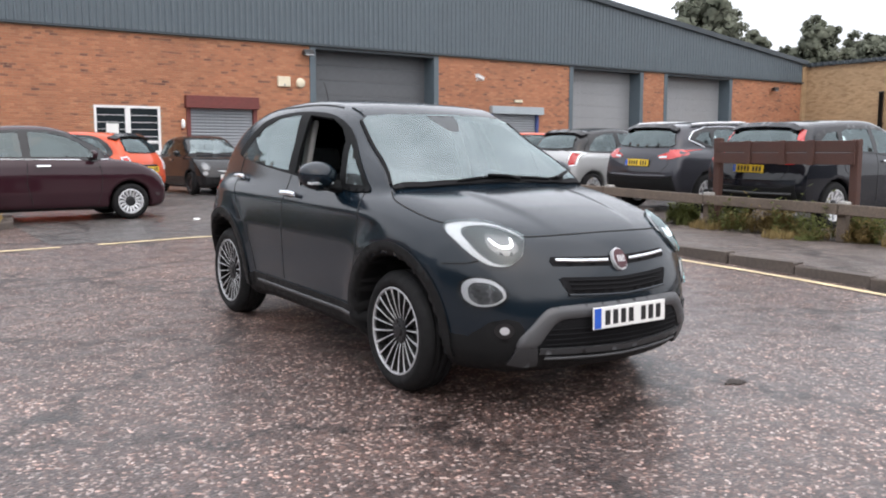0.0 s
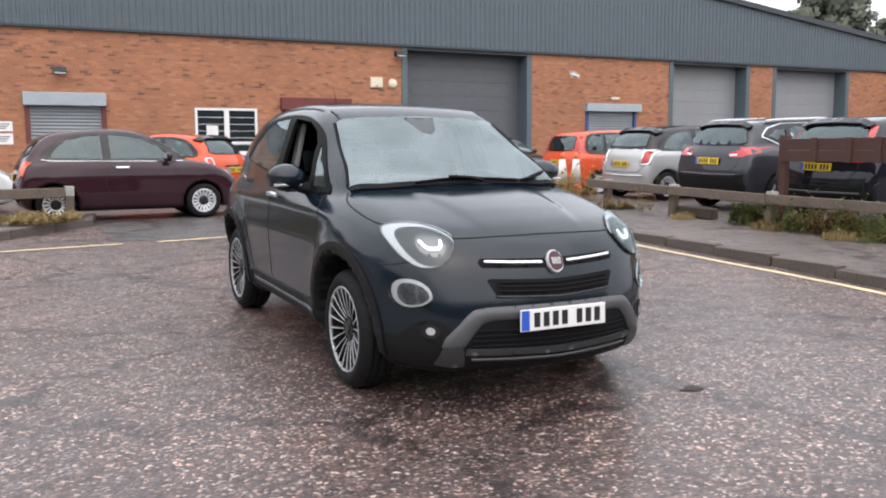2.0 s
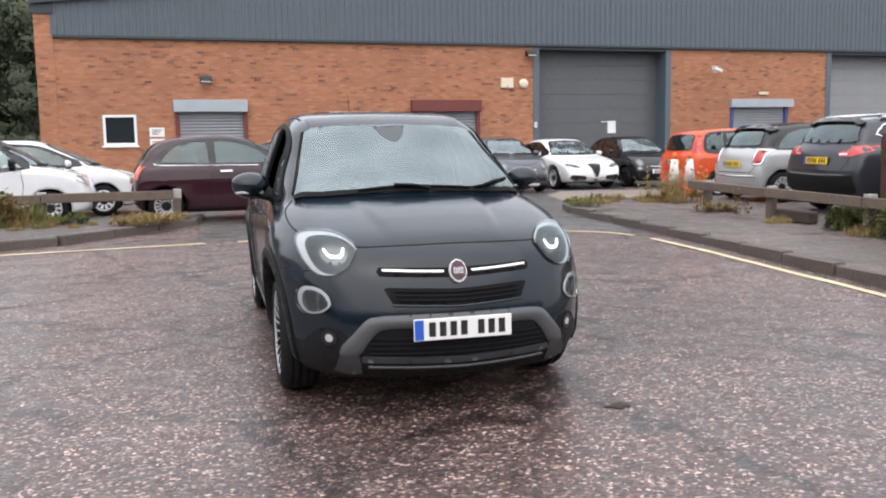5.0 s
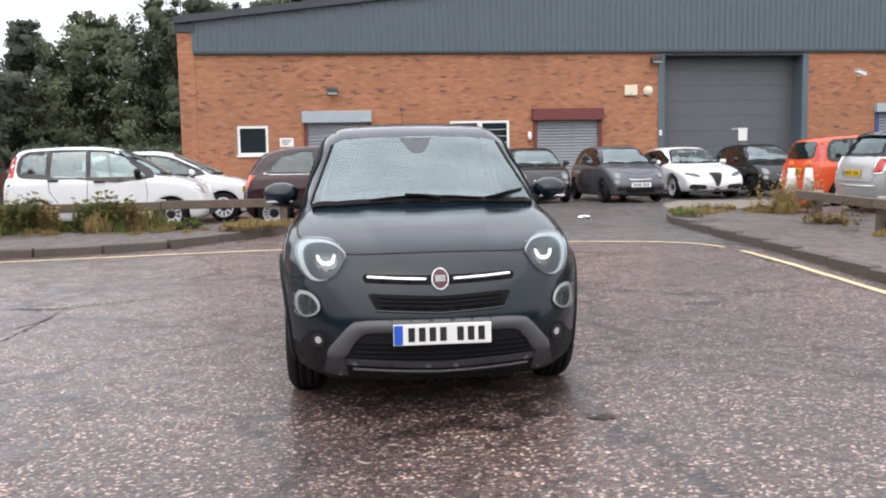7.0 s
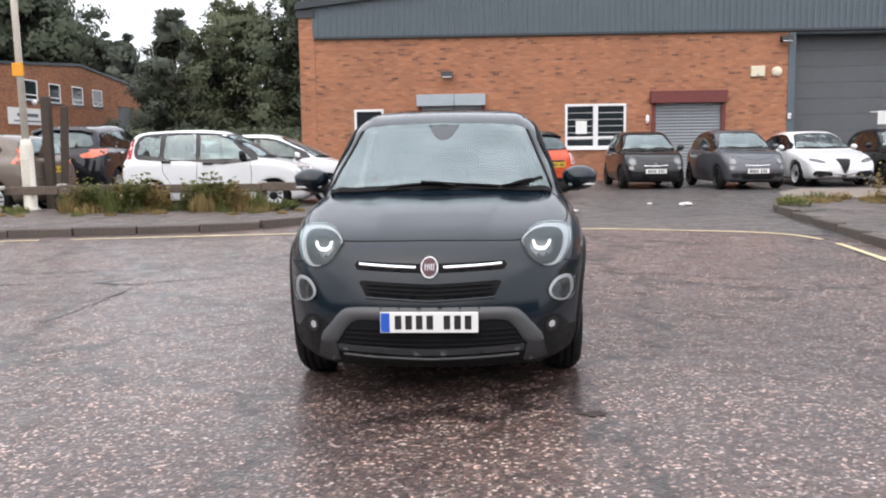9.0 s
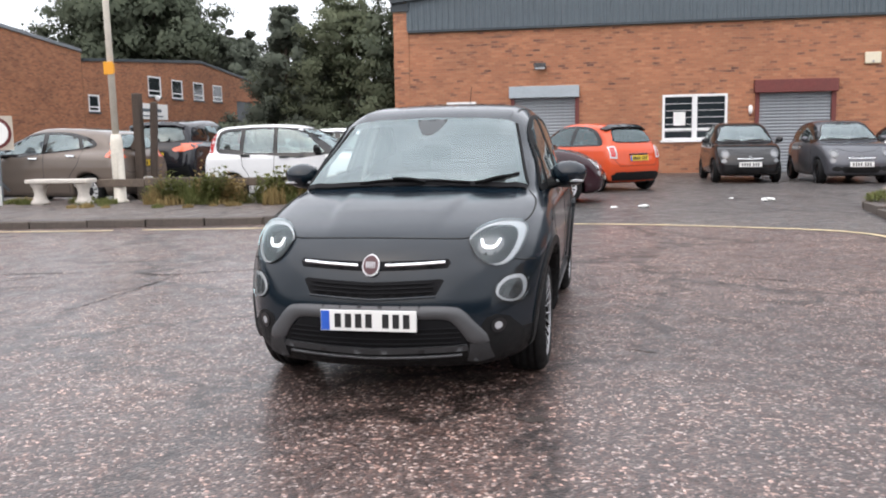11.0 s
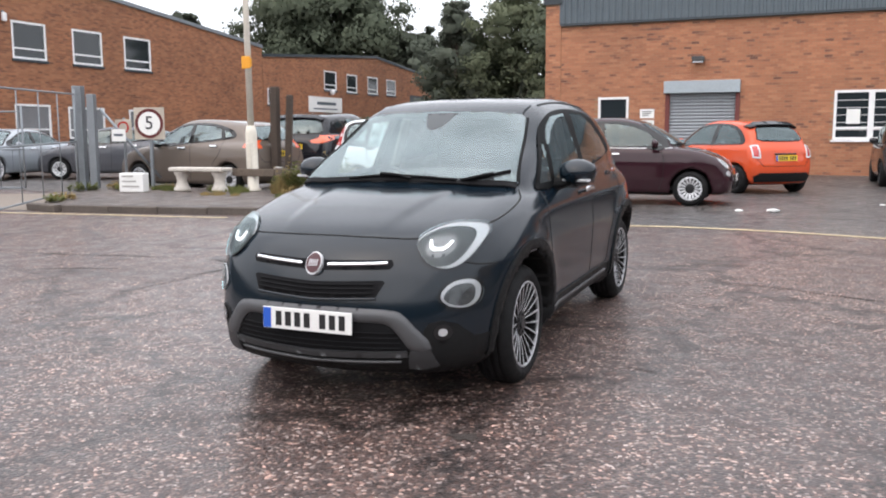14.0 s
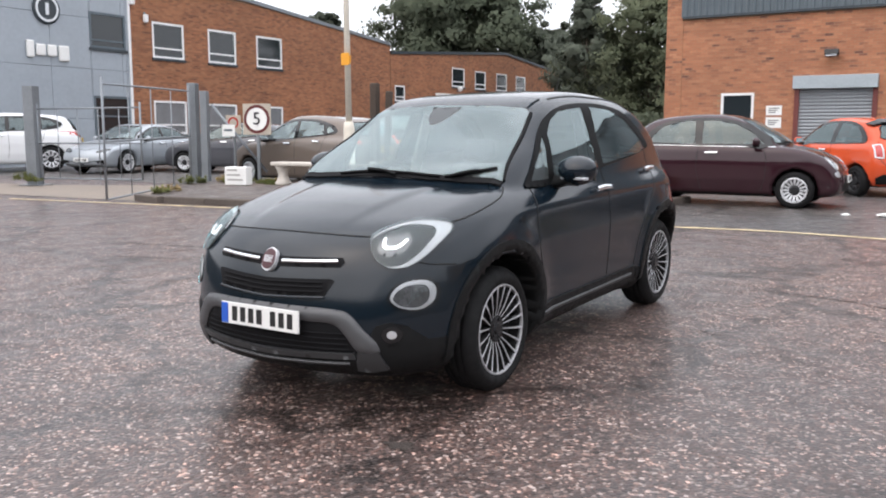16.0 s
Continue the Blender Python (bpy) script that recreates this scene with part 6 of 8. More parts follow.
def kerb(name, line, label):
    """A kerb of single stones, each a little out of line, with worn edges."""
    top = tagged(empty(name), label, "kerb", kind="structure")
    length = 0.905
    rng = random.Random(len(line))
    meshes = []
    for k in range(4):
        bm = box(-length / 2 + 0.006, length / 2 - 0.006, -0.075, 0.075, -0.2, 0.125, 0.018)
        for v in bm.verts:
            if v.co.z > 0.08:
                v.co += Vector((rng.uniform(-1, 1) * 0.006, rng.uniform(-1, 1) * 0.008, rng.uniform(-1, 0.3) * 0.010))
        me = bpy.data.meshes.new("kerb_stone")
        bm.to_mesh(me)
        bm.free()
        me.materials.append(M["kerb"])
        meshes.append(me)
    for p, h in along(smooth_line(line), length):
        ob = new("kerb_stone", meshes[rng.randrange(4)])
        ob.parent = top
        ob.matrix_basis = pose(p.x + rng.uniform(-1, 1) * 0.012, p.y + rng.uniform(-1, 1) * 0.012, ground_z(p.y) + rng.uniform(-0.012, 0.006), rng.uniform(-2, 2), 0, math.degrees(h) + rng.uniform(-1, 1))


def road_crack(pts, width):
    """A ragged open crack in the road, dark and a little wider in places."""
    rng = random.Random(int(pts[0][0] * 100) + 999)
    bm = bmesh.new()
    prev = None
    steps = along(smooth_line(pts, 4), 0.045)
    for k, (p, h) in enumerate(steps):
        fade = min(1.0, 6 * k / len(steps), 6 * (len(steps) - 1 - k) / len(steps))
        s = Vector((-math.sin(h), math.cos(h)))
        c = p + s * rng.uniform(-0.02, 0.02)
        w = 0.62 * width * fade * rng.uniform(0.15, 1.4)
        row = [bm.verts.new((q.x, q.y, ground_z(q.y, q.x) + 0.0045)) for q in (c + s * w / 2, c - s * w / 2)]
        if prev:
            bm.faces.new((prev[1], row[1], row[0], prev[0]))
        prev = row
    tagged(part("road_crack", bm, M["crack"]), "dark open crack in the road surface", "crack", kind="structure")


for line, w in (([(-1.75, 8.95), (-1.1, 8.85), (-0.7, 9.08), (-0.2, 9.24)], 0.050), ([(-1.26, 7.84), (-1.12, 8.15), (-0.98, 8.45)], 0.030), ([(-0.7, 10.5), (-0.42, 10.72), (-0.28, 11.2)], 0.035),
                ([(-4.2, 8.58), (-3.2, 8.72), (-2.2, 8.87), (-1.9, 8.97)], 0.050), ([(-3.1, 7.65), (-2.62, 7.95), (-1.95, 8.14)], 0.040), ([(-2.7, 8.28), (-2.42, 8.72)], 0.035),
                ([(-1.2, 6.9), (-1.13, 7.4), (-1.06, 8.28), (-1.03, 8.95)], 0.030), ([(-1.42, 6.2), (-1.18, 6.46)], 0.030), ([(3.4, 9.3), (4.15, 9.16), (4.85, 8.84), (5.3, 8.75)], 0.040),
                ([(3.48, 7.65), (3.75, 7.53)], 0.025), ([(4.4, 11.55), (4.8, 11.75)], 0.045), ([(3.42, 6.29), (3.65, 6.21)], 0.022)):
    road_crack(line, w)
rng = random.Random(4)
bm = bmesh.new()
rim = [(0.085 * q * math.cos(a), 0.05 * q * math.sin(a)) for a, q in [(2 * math.pi * i / 32, rng.uniform(0.55, 1.3)) for i in range(32)]]
outer = [bm.verts.new((u, v, 0.004)) for u, v in rim]
inner = [bm.verts.new((u * 0.75, v * 0.75, 0.0025)) for u, v in rim]
for i in range(32):
    bm.faces.new((outer[i], outer[(i + 1) % 32], inner[(i + 1) % 32], inner[i]))
bm.faces.new(inner)
tagged(part("worn_hole", bm, M["hole"], loc=(2.93, 4.87, ground_z(4.87, 2.93))), "small dark hole worn in the road surface", "hole", kind="structure")
kerb("kerb_east", KERB_R, "worn grey kerb stones with grit and weeds")
kerb("kerb_west", KERB_L, "worn grey kerb stones beside the road")


def road_line(name, pts, width, label, gaps=()):
    """A worn painted line that lies on the road, with chipped edges."""
    rng = random.Random(7)
    bm = bmesh.new()
    prev = None
    for k, (p, h) in enumerate(along(smooth_line(pts), 0.22)):
        s = Vector((-math.sin(h), math.cos(h))) * width / 2
        a = p + s * rng.uniform(0.75, 1.1)
        c = p - s * rng.uniform(0.75, 1.1)
        row = [bm.verts.new((q.x, q.y, ground_z(q.y) + 0.0085)) for q in (a, c)]
        if prev and rng.random() > 0.04:
            bm.faces.new((prev[1], row[1], row[0], prev[0]))
        prev = row
    tagged(part(name, bm, M["line_paint"]), label, "road marking", kind="structure")


road_line("road_line_north", [(-22, 10.4), (-14, 11.25), (-10.85, 11.6), (-8.0, 11.95), (-5.8, 12.2), (-4.4, 12.32), (-0.6, 12.82), (1.6, 13.04), (2.8, 13.18), (4.2, 13.05), (5.4, 12.75), (6.2, 12.48), (6.62, 12.1), (6.82, 11.5)], 0.10, "worn yellowish edge line across the yard mouth")
road_line("road_line_east", [(6.82, 11.3), (6.80, 10.2), (6.74, 9.2), (6.66, 8.0), (6.56, 6.6), (6.3, 5.0), (5.9, 3.0), (5.4, 0.0), (4.9, -6)], 0.10, "worn yellowish edge line beside the kerb")


# ---- brick walls ----
def wall_cells(u0, u1, z0, top, openings, step=2.0):
    """Rectangles (u, u, z, z) of a wall whose top may slope, without its openings."""
    us = sorted({u0, u1, *[a for o in openings for a in o[:2]], *np.arange(u0 + step, u1, step)})
    for a, b in zip(us, us[1:]):
        mid = (a + b) / 2
        zs = [z0]
        for o in sorted((o for o in openings if o[0] < mid < o[1]), key=lambda o: o[2]):
            zs += [o[2], o[3]]
        zs.append(None)
        for c, d in zip(zs[::2], zs[1::2]):
            if d is None or d > c + 0.01:
                yield a, b, c, d


def brick_wall(name, place, u0, u1, z0, top, openings, brick, mortar, label, depth=0.28, singles=None):
    """A wall of bricks laid in stretcher bond on a mortar bed. place(u, v, z): v is out of the wall; top(u): its upper edge."""
    v, f = [], []

    def cell(a, b, c, d, v0, v1):
        n = len(v)
        for vv in (v0, v1):
            for u, z in ((a, c[0]), (b, c[1]), (b, d[1]), (a, d[0])):
                v.append(place(u, vv, z))
        for q in ((0, 1, 2, 3), (7, 6, 5, 4), (0, 4, 5, 1), (1, 5, 6, 2), (2, 6, 7, 3), (3, 7, 4, 0)):
            f.append([n + i for i in q])
    for a, b, c, d in wall_cells(u0, u1, z0, top, openings):
        cell(a, b, (c, c), (top(a), top(b)) if d is None else (d, d), -depth, 0)
    me = mesh_of(name, v, f)
    bm = bmesh.new()
    bm.from_mesh(me)
    bmesh.ops.recalc_face_normals(bm, faces=bm.faces)
    bm.to_mesh(me)
    bm.free()
    wall = tagged(link(name, me, mortar), label, "wall", kind="structure")
    L, H, J, P = 0.215, 0.065, 0.010, 0.007
    bv, bf, pieces = [], [], []
    rng = random.Random(len(name))
    rows = int((max(top(u0), top(u1), top((u0 + u1) / 2)) - z0) / (H + J)) + 1
    for r in range(rows):
        z = z0 + r * (H + J) + J / 2
        u = u0 - (L + J) / 2 * (r % 2)
        while u < u1:
            a, b = max(u, u0 + 0.004), min(u + L, u1 - 0.004)
            u += L + J
            mid = (a + b) / 2
            if b - a < 0.05 or z + H > top(mid):
                continue
            for o in openings:
                if o[2] < z + H / 2 < o[3]:
                    if o[0] < mid < o[1]:
                        a = b
                    elif a < o[0] < b:
                        b = o[0]
                    elif a < o[1] < b:
                        a = o[1]
            if b - a < 0.03:
                continue
            p = P + rng.uniform(-0.002, 0.003)
            if singles and singles[0] < mid < singles[1] and singles[2] < z < singles[3] and b - a > L - 0.01:
                pieces.append(((a + b) / 2, p - P, z + H / 2))
                continue
            n = len(bv)
            for vv, e in ((0, 0), (p, 0.004)):
                bv.extend((place(a + e, vv, z + e), place(b - e, vv, z + e), place(b - e, vv, z + H - e), place(a + e, vv, z + H - e)))
            for q in ((4, 5, 6, 7), (0, 1, 5, 4), (1, 2, 6, 5), (2, 3, 7, 6), (3, 0, 4, 7)):
                bf.append([n + i for i in q])
    flip = Vector(place(1, 0, 0)) - Vector(place(0, 0, 0))
    out = Vector(place(0, 1, 0)) - Vector(place(0, 0, 0))
    if flip.cross(Vector((0, 0, 1))).dot(out) < 0:
        bf = [q[::-1] for q in bf]
    tagged(link("bricks", mesh_of("bricks", bv, bf), brick, wall), kind="stuff")
    return wall, pieces


def single_bricks(wall, pieces, place):
    L, H, P = 0.215, 0.065, 0.007
    bm = bmesh.new()
    base = Vector(place(0, 0, 0))
    du, dv = Vector(place(1, 0, 0)) - base, Vector(place(0, 1, 0)) - base
    vs = []
    for vv, e in ((0, 0), (P, 0.004)):
        for u, z in ((-L / 2 + e, -H / 2 + e), (L / 2 - e, -H / 2 + e), (L / 2 - e, H / 2 - e), (-L / 2 + e, H / 2 - e)):
            vs.append(bm.verts.new(du * u + dv * vv + Vector((0, 0, z))))
    for q in ((4, 5, 6, 7), (0, 1, 5, 4), (1, 2, 6, 5), (2, 3, 7, 6), (3, 0, 4, 7)):
        bm.faces.new([vs[i] for i in q])
    bmesh.ops.recalc_face_normals(bm, faces=bm.faces)
    me = bpy.data.meshes.new("brick")
    bm.to_mesh(me)
    bm.free()
    me.materials.append(M["brick_piece"])
    for u, v, z in pieces:
        ob = new("brick", me)
        ob.parent = wall
        ob.location = place(u, v, z)


FY = 28.9
DOORS = [(12.55, 17.5, 0.0, 4.82), (24.6, 28.75, 0.0, 4.82), (30.55, 35.15, 0.0, 4.82)]
HOLES = DOORS + [(8.15, 10.30, 0.0, 2.70), (0.62, 2.60, 0.0, 2.72), (20.3, 22.6, 0.0, 2.80), (5.28, 7.24, 1.26, 2.68), (-1.57, -0.61, 1.69, 2.61)]


def north(u, v, z):
    return (u, FY - v, z)


wall_n, loose = brick_wall("wall_north", north, -2.8, 41.2, 0.1, lambda u: 4.86, HOLES, M["brick"], M["mortar"], "long orange-brown brick wall of an industrial unit", singles=(2.80, 5.2, 0.9, 2.9))
BRICK_JOBS = [(wall_n, loose, north)]
brick_wall("wall_north_pier", lambda u, v, z: (u, FY - 0.03 - v, z), -3.3, -2.79, 0.1, lambda u: 5.55, [], M["brick"], M["mortar"], "brick corner pier of the unit")
brick_wall("wall_unit_west", lambda u, v, z: (-3.3 - v, u, z), 28.9, 48, 0.1, lambda u: 5.55, [], M["brick"], M["mortar"], "side wall of the unit", depth=0.2)


# ---- cladding band, roof and flashings of the unit ----
def gable(x):
    return 5.85 + (x + 3.3) * 0.1143 if x < 19 else 8.40 - (x - 19) * 0.1126


bm = bmesh.new()
prof = [(0.0, 0.0), (0.10, 0.0), (0.125, 0.035), (0.175, 0.035)]
x = -2.85
row = []
while x < 41.2:
    for dx, dy in prof:
        if x + dx < 41.2:
            row.append((x + dx, FY - 0.05 - dy))
    x += 0.20
lo = [bm.verts.new((a, b, 4.93)) for a, b in row]
hi = [bm.verts.new((a, b, gable(a) - 0.02)) for a, b in row]
for i in range(len(row) - 1):
    bm.faces.new((lo[i], lo[i + 1], hi[i + 1], hi[i]))
tagged(part("cladding_north", bm, M["clad"]), "blue-grey ribbed metal cladding above the brick", "cladding", kind="structure")
tagged(part("cladding_trim", box(-2.8, 41.3, FY - 0.12, FY + 0.05, 4.862, 4.93), M["clad_dark"]), "dark metal drip trim", "trim", kind="structure")
for nm, x0, x1 in (("verge_west", -3.35, 19.0), ("verge_east", 19.0, 41.5)):
    tagged(part(nm, prism([(x0, gable(x0) - 0.05), (x1, gable(x1) - 0.05), (x1, gable(x1) + 0.17), (x0, gable(x0) + 0.17)], "y", FY - 0.22, FY + 0.1), M["clad_dark"]), "dark metal verge flashing", "trim", kind="structure")
    tagged(part("roof_" + nm[6:], prism([(x0, gable(x0) - 0.02), (x1, gable(x1) - 0.02), (x1, gable(x1) + 0.05), (x0, gable(x0) + 0.05)], "y", FY + 0.1, FY + 45), M["clad"]), "shallow metal roof of the unit", "roof", kind="structure")
tagged(part("wall_unit_back", box(-3.0, 41.2, FY + 44.6, FY + 44.9, 0, 5.7), M["mortar"]), "back wall of the unit", "wall", kind="structure")
tagged(part("corner_flashing", box(-3.36, -2.78, FY - 0.1, FY + 0.2, 5.55, 5.80), M["clad_dark"]), "dark metal eaves corner", "trim", kind="structure")
tagged(part("pier_east", box(41.2, 41.55, FY - 0.1, FY + 0.3, 0.1, 5.75), M["brick_tan"]), "brick pier at the end of the unit", "wall", kind="structure")


# ---- big sectional doors ----
def big_door(name, x0, x1, zt, paint_mat, label):
    top = tagged(empty(name), label, "door", kind="structure")
    n = 9
    h = (zt - 0.2) / n
    y = FY + 0.60
    for k in range(n):
        bm = box(x0 + 0.02, x1 - 0.02, y, y + 0.05, -h / 2 + 0.003, h / 2 - 0.003, 0.004)
        part("panel", bm, paint_mat, top, loc=(0, 0, 0.2 + (k + 0.5) * h))
    for a, b in ((x0 - 0.20, x0 + 0.02), (x1 - 0.02, x1 + 0.20)):
        part("jamb", box(a, b, FY - 0.035, FY + 0.66, 0.15, zt + 0.03, 0.01), M["steel_frame"], top)
    part("backing", box(x0 - 0.1, x1 + 0.1, y + 0.06, y + 0.12, 0.1, zt + 0.1), M["clad_dark"], top)
    part("lintel", box(x0, x1, FY - 0.03, FY + 0.66, zt - 0.06, zt + 0.03), M["clad_dark"], top)
    part("sill", box(x0, x1, FY, FY + 0.7, 0.1, 0.22), M["concrete"], top)
    return top


big_door("door_1", 12.55, 17.5, 4.82, M["door_grey"], "tall grey sectional door in a steel frame, closed")
big_door("door_2", 24.6, 28.75, 4.82, M["door_pale"], "tall pale grey sectional door, closed")
big_door("door_3", 30.55, 35.15, 4.82, M["door_pale"], "tall pale grey sectional door, closed")


def roller(name, x0, x1, zt, box_mat, frame_mat, bx0, bx1, bz0, bz1, label):
    """A roller shutter: a header box, side guides and a curtain of slats."""
    top = tagged(empty(name), label, "roller shutter", kind="structure")
    part("header_box", box(bx0, bx1, FY - 0.20, FY + 0.02, bz0, bz1, 0.012), box_mat, top)
    for a, b in ((x0 - 0.10, x0 + 0.03), (x1 - 0.03, x1 + 0.10)):
        part("guide", box(a, b, FY - 0.05, FY + 0.10, 0.22, bz0, 0.008), frame_mat, top)
    pitch = 0.098
    prof = [(0.0, 0.0), (-0.022, 0.03), (-0.022, 0.06), (-0.004, 0.085), (-0.004, 0.098), (0.012, 0.098), (0.012, 0.0)]
    bm = prism([(FY + 0.06 + a, b) for a, b in prof], "x", x0 + 0.02, x1 - 0.02)
    me = bpy.data.meshes.new("slat")
    bm.to_mesh(me)
    bm.free()
    me.materials.append(M["shutter"])
    z = 0.23
    while z < bz0 + 0.02:
        ob = new("slat", me)
        ob.parent = top
        ob.location = (0, 0, z)
        z += pitch
    return top


roller("roller_shutter_red", 8.15, 10.30, 2.70, M["red_oxide"], M["red_oxide"], 8.0, 10.42, 2.66, 3.05, "closed steel roller shutter under a red-brown box")
roller("roller_shutter_grey", 0.62, 2.60, 2.72, M["shutter_box"], M["red_oxide"], 0.48, 2.70, 2.68, 3.05, "closed steel roller shutter under a pale grey box")
roller("roller_shutter_blue", 20.3, 22.6, 2.80, M["shutter_box"], M["blue_paint"], 20.15, 22.85, 2.78, 3.08, "closed steel roller shutter in a blue frame")


# ---- windows of the unit ----
def window(name, x0, x1, z0, z1, panes, label, bars=0):
    top = tagged(empty(name), label, "window", kind="structure")
    w = 0.075
    for a, b, c, d in ((x0, x1, z0, z0 + w), (x0, x1, z1 - w, z1), (x0, x0 + w, z0 + w, z1 - w), (x1 - w, x1, z0 + w, z1 - w)):
        part("window_frame", box(a, b, FY - 0.012, FY + 0.06, c, d, 0.006), M["white_frame"], top)
    part("window_sill", box(x0 - 0.05, x1 + 0.05, FY - 0.07, FY + 0.02, z0 - 0.06, z0 - 0.004, 0.008), M["white_frame"], top)
    step = (x1 - x0 - w) / panes
    for k in range(panes):
        a, b = x0 + w + k * step, x0 + (k + 1) * step
        if k:
            part("mullion", box(a - w - 0.04, a + 0.04, FY - 0.01, FY + 0.06, z0 + w, z1 - w, 0.006), M["white_frame"], top)
        part("pane", box(a, b, FY + 0.03, FY + 0.045, z0 + w, z1 - w), M["window_glass"], top)
        for i in range(bars):
            z = z0 + w + (i + 1) * (z1 - z0 - 2 * w) / (bars + 1)
            part("security_bar", box(a, b, FY + 0.004, FY + 0.022, z - 0.007, z + 0.007), M["white_frame"], top)
    return top


def transom(top, x0, x1, z):
    part("transom", box(x0 + 0.075, x1 - 0.075, FY - 0.006, FY + 0.06, z - 0.035, z + 0.035, 0.006), M["white_frame"], top)


wb = window("window_1", 5.28, 7.24, 1.26, 2.68, 2, "white framed window with security bars and a paper notice", 5)
part("paper_notice", box(5.62, 5.98, FY - 0.004, FY + 0.003, 1.72, 2.14), M["white"], wb, "white paper notice in the window")
transom(wb, 5.28, 7.24, 1.60)
window("window_2", -1.57, -0.61, 1.69, 2.61, 1, "small white framed window with a dark pane")


# ---- fixtures on the unit's wall ----
def thing(name, label, category, m=None, group=""):
    return tagged(empty(name, m), label, category, group)


def floodlight(x, z, w, label):
    top = thing("floodlight", label, "lamp", pose(x, FY, z))
    part("bracket", box(-0.03, 0.03, -0.12, 0.0, -0.05, 0.0), M["black"], top)
    part("housing", prism([(-0.12, 0.06), (-0.30, 0.10), (-0.33, -0.02), (-0.20, -0.10), (-0.12, -0.06)], "x", -w / 2, w / 2), M["black"], top)
    part("lamp_glass", box(-w / 2 + 0.03, w / 2 - 0.03, -0.009, 0.0, -0.10, 0.02), M["lamp_clear"], top, loc=pose(0, -0.29, -0.04, -52, 0, 0))


floodlight(1.48, 3.66, 0.36, "black floodlight on the brick wall")
floodlight(12.2, 4.60, 0.36, "black floodlight beside the tall door")
floodlight(38.6, 4.45, 0.34, "black floodlight at the end of the unit")


def alarm_box(x, z, w, h, label):
    top = thing("alarm_box", label, "alarm", pose(x, FY, z))
    part("cover", box(-w / 2, w / 2, -0.10, 0, -h / 2, h / 2, 0.025), M["cream"], top)
    part("strobe", lathe([(0.03, 0), (0.03, 0.02), (0.015, 0.04)], 10, pose(0, -0.10, -h / 2 + 0.06, 90, 0, 0)), M["lamp_clear"], top)


alarm_box(11.38, 3.62, 0.45, 0.34, "cream alarm box on the brick wall")
al = thing("alarm_bell", "round cream alarm sounder on the brick wall", "alarm", pose(12.0, FY, 3.60))
part("cover", lathe([(0.16, 0), (0.16, 0.05), (0.12, 0.09), (0.03, 0.10)], 20, pose(0, 0, 0, 90, 0, 0)), M["cream"], al, smooth=True)
part("backplate", lathe([(0.17, 0), (0.17, 0.012)], 20, pose(0, 0, 0, 90, 0, 0)), M["cream"], al)


def cctv(x, z):
    top = thing("security_camera", "white security camera on a wall bracket", "camera", pose(x, FY, z))
    part("bracket", box(-0.03, 0.03, -0.30, 0, -0.03, 0.03, 0.01), M["white_frame"], top)
    part("body", box(-0.07, 0.07, -0.30, 0.18, -0.06, 0.06, 0.02), M["white_frame"], top, loc=pose(-0.05, -0.34, 0.05, -12, 0, -68))
    part("sunshield", box(-0.085, 0.085, -0.34, 0.18, 0.064, 0.074), M["white_frame"], top, loc=pose(-0.05, -0.34, 0.05, -12, 0, -68))


cctv(19.5, 4.05)
lamp = thing("bulkhead_lamp", "small white bulkhead lamp over the blue shutter", "lamp", pose(21.6, FY, 3.30))
part("diffuser", box(-0.20, 0.20, -0.09, 0, -0.05, 0.05, 0.02), M["cream"], lamp)
part("base", box(-0.22, 0.22, -0.02, 0, -0.07, 0.07, 0.005), M["black"], lamp)
lamp = thing("wall_lamp", "red and white wall lamp beside the shutter", "lamp", pose(7.90, FY, 2.12))
part("arm", box(-0.02, 0.02, -0.14, 0, -0.16, -0.10), M["red_oxide"], lamp)
part("globe", lathe([(0.03, -0.1), (0.06, -0.02), (0.06, 0.12), (0.03, 0.18)], 12, pose(0, -0.14, 0)), M["white_frame"], lamp, smooth=True)
for z0, z1 in ((1.94, 2.22), (1.57, 1.88)):
    sg = thing("wall_notice", "white notice board on the brick wall", "sign", pose(-0.03, FY, (z0 + z1) / 2))
    part("board", box(-0.22, 0.22, -0.018, -0.002, -(z1 - z0) / 2, (z1 - z0) / 2), M["white"], sg)
    bm = bmesh.new()
    for k in range(3):
        add_box(bm, -0.15, 0.15 - 0.05 * k, -0.021, -0.018, 0.05 - 0.06 * k, 0.075 - 0.06 * k)
    part("printed_lines", bm, M["black"], sg)
sg = thing("paper_notice", "white paper notice taped to the tall grey door", "sign", pose(15.66, FY + 0.595, 2.12))
part("sheet", box(-0.16, 0.16, -0.006, 0, -0.22, 0.22), M["white"], sg)
part("tape", box(-0.42, 0.18, -0.008, -0.006, 0.17, 0.20), M["white"], sg)
sb = thing("switch_box", "small white switch box on the door jamb", "switch", pose(12.42, FY - 0.035, 2.2))
part("cover", box(-0.05, 0.05, -0.06, 0, -0.09, 0.09, 0.01), M["white_frame"], sb)
part("button", lathe([(0.02, 0), (0.02, 0.02)], 10, pose(0, -0.06, 0, 90, 0, 0)), M["red_oxide"], sb)
ae = thing("roof_aerial", "thin metal aerial pole at the unit's corner", "aerial", pose(-3.15, FY, 5.75))
part("pole", lathe([(0.02, 0), (0.02, 2.4)], 8), M["galv"], ae)
part("bracket", box(-0.06, 0.06, -0.06, 0.06, 0.0, 0.06), M["galv"], ae)

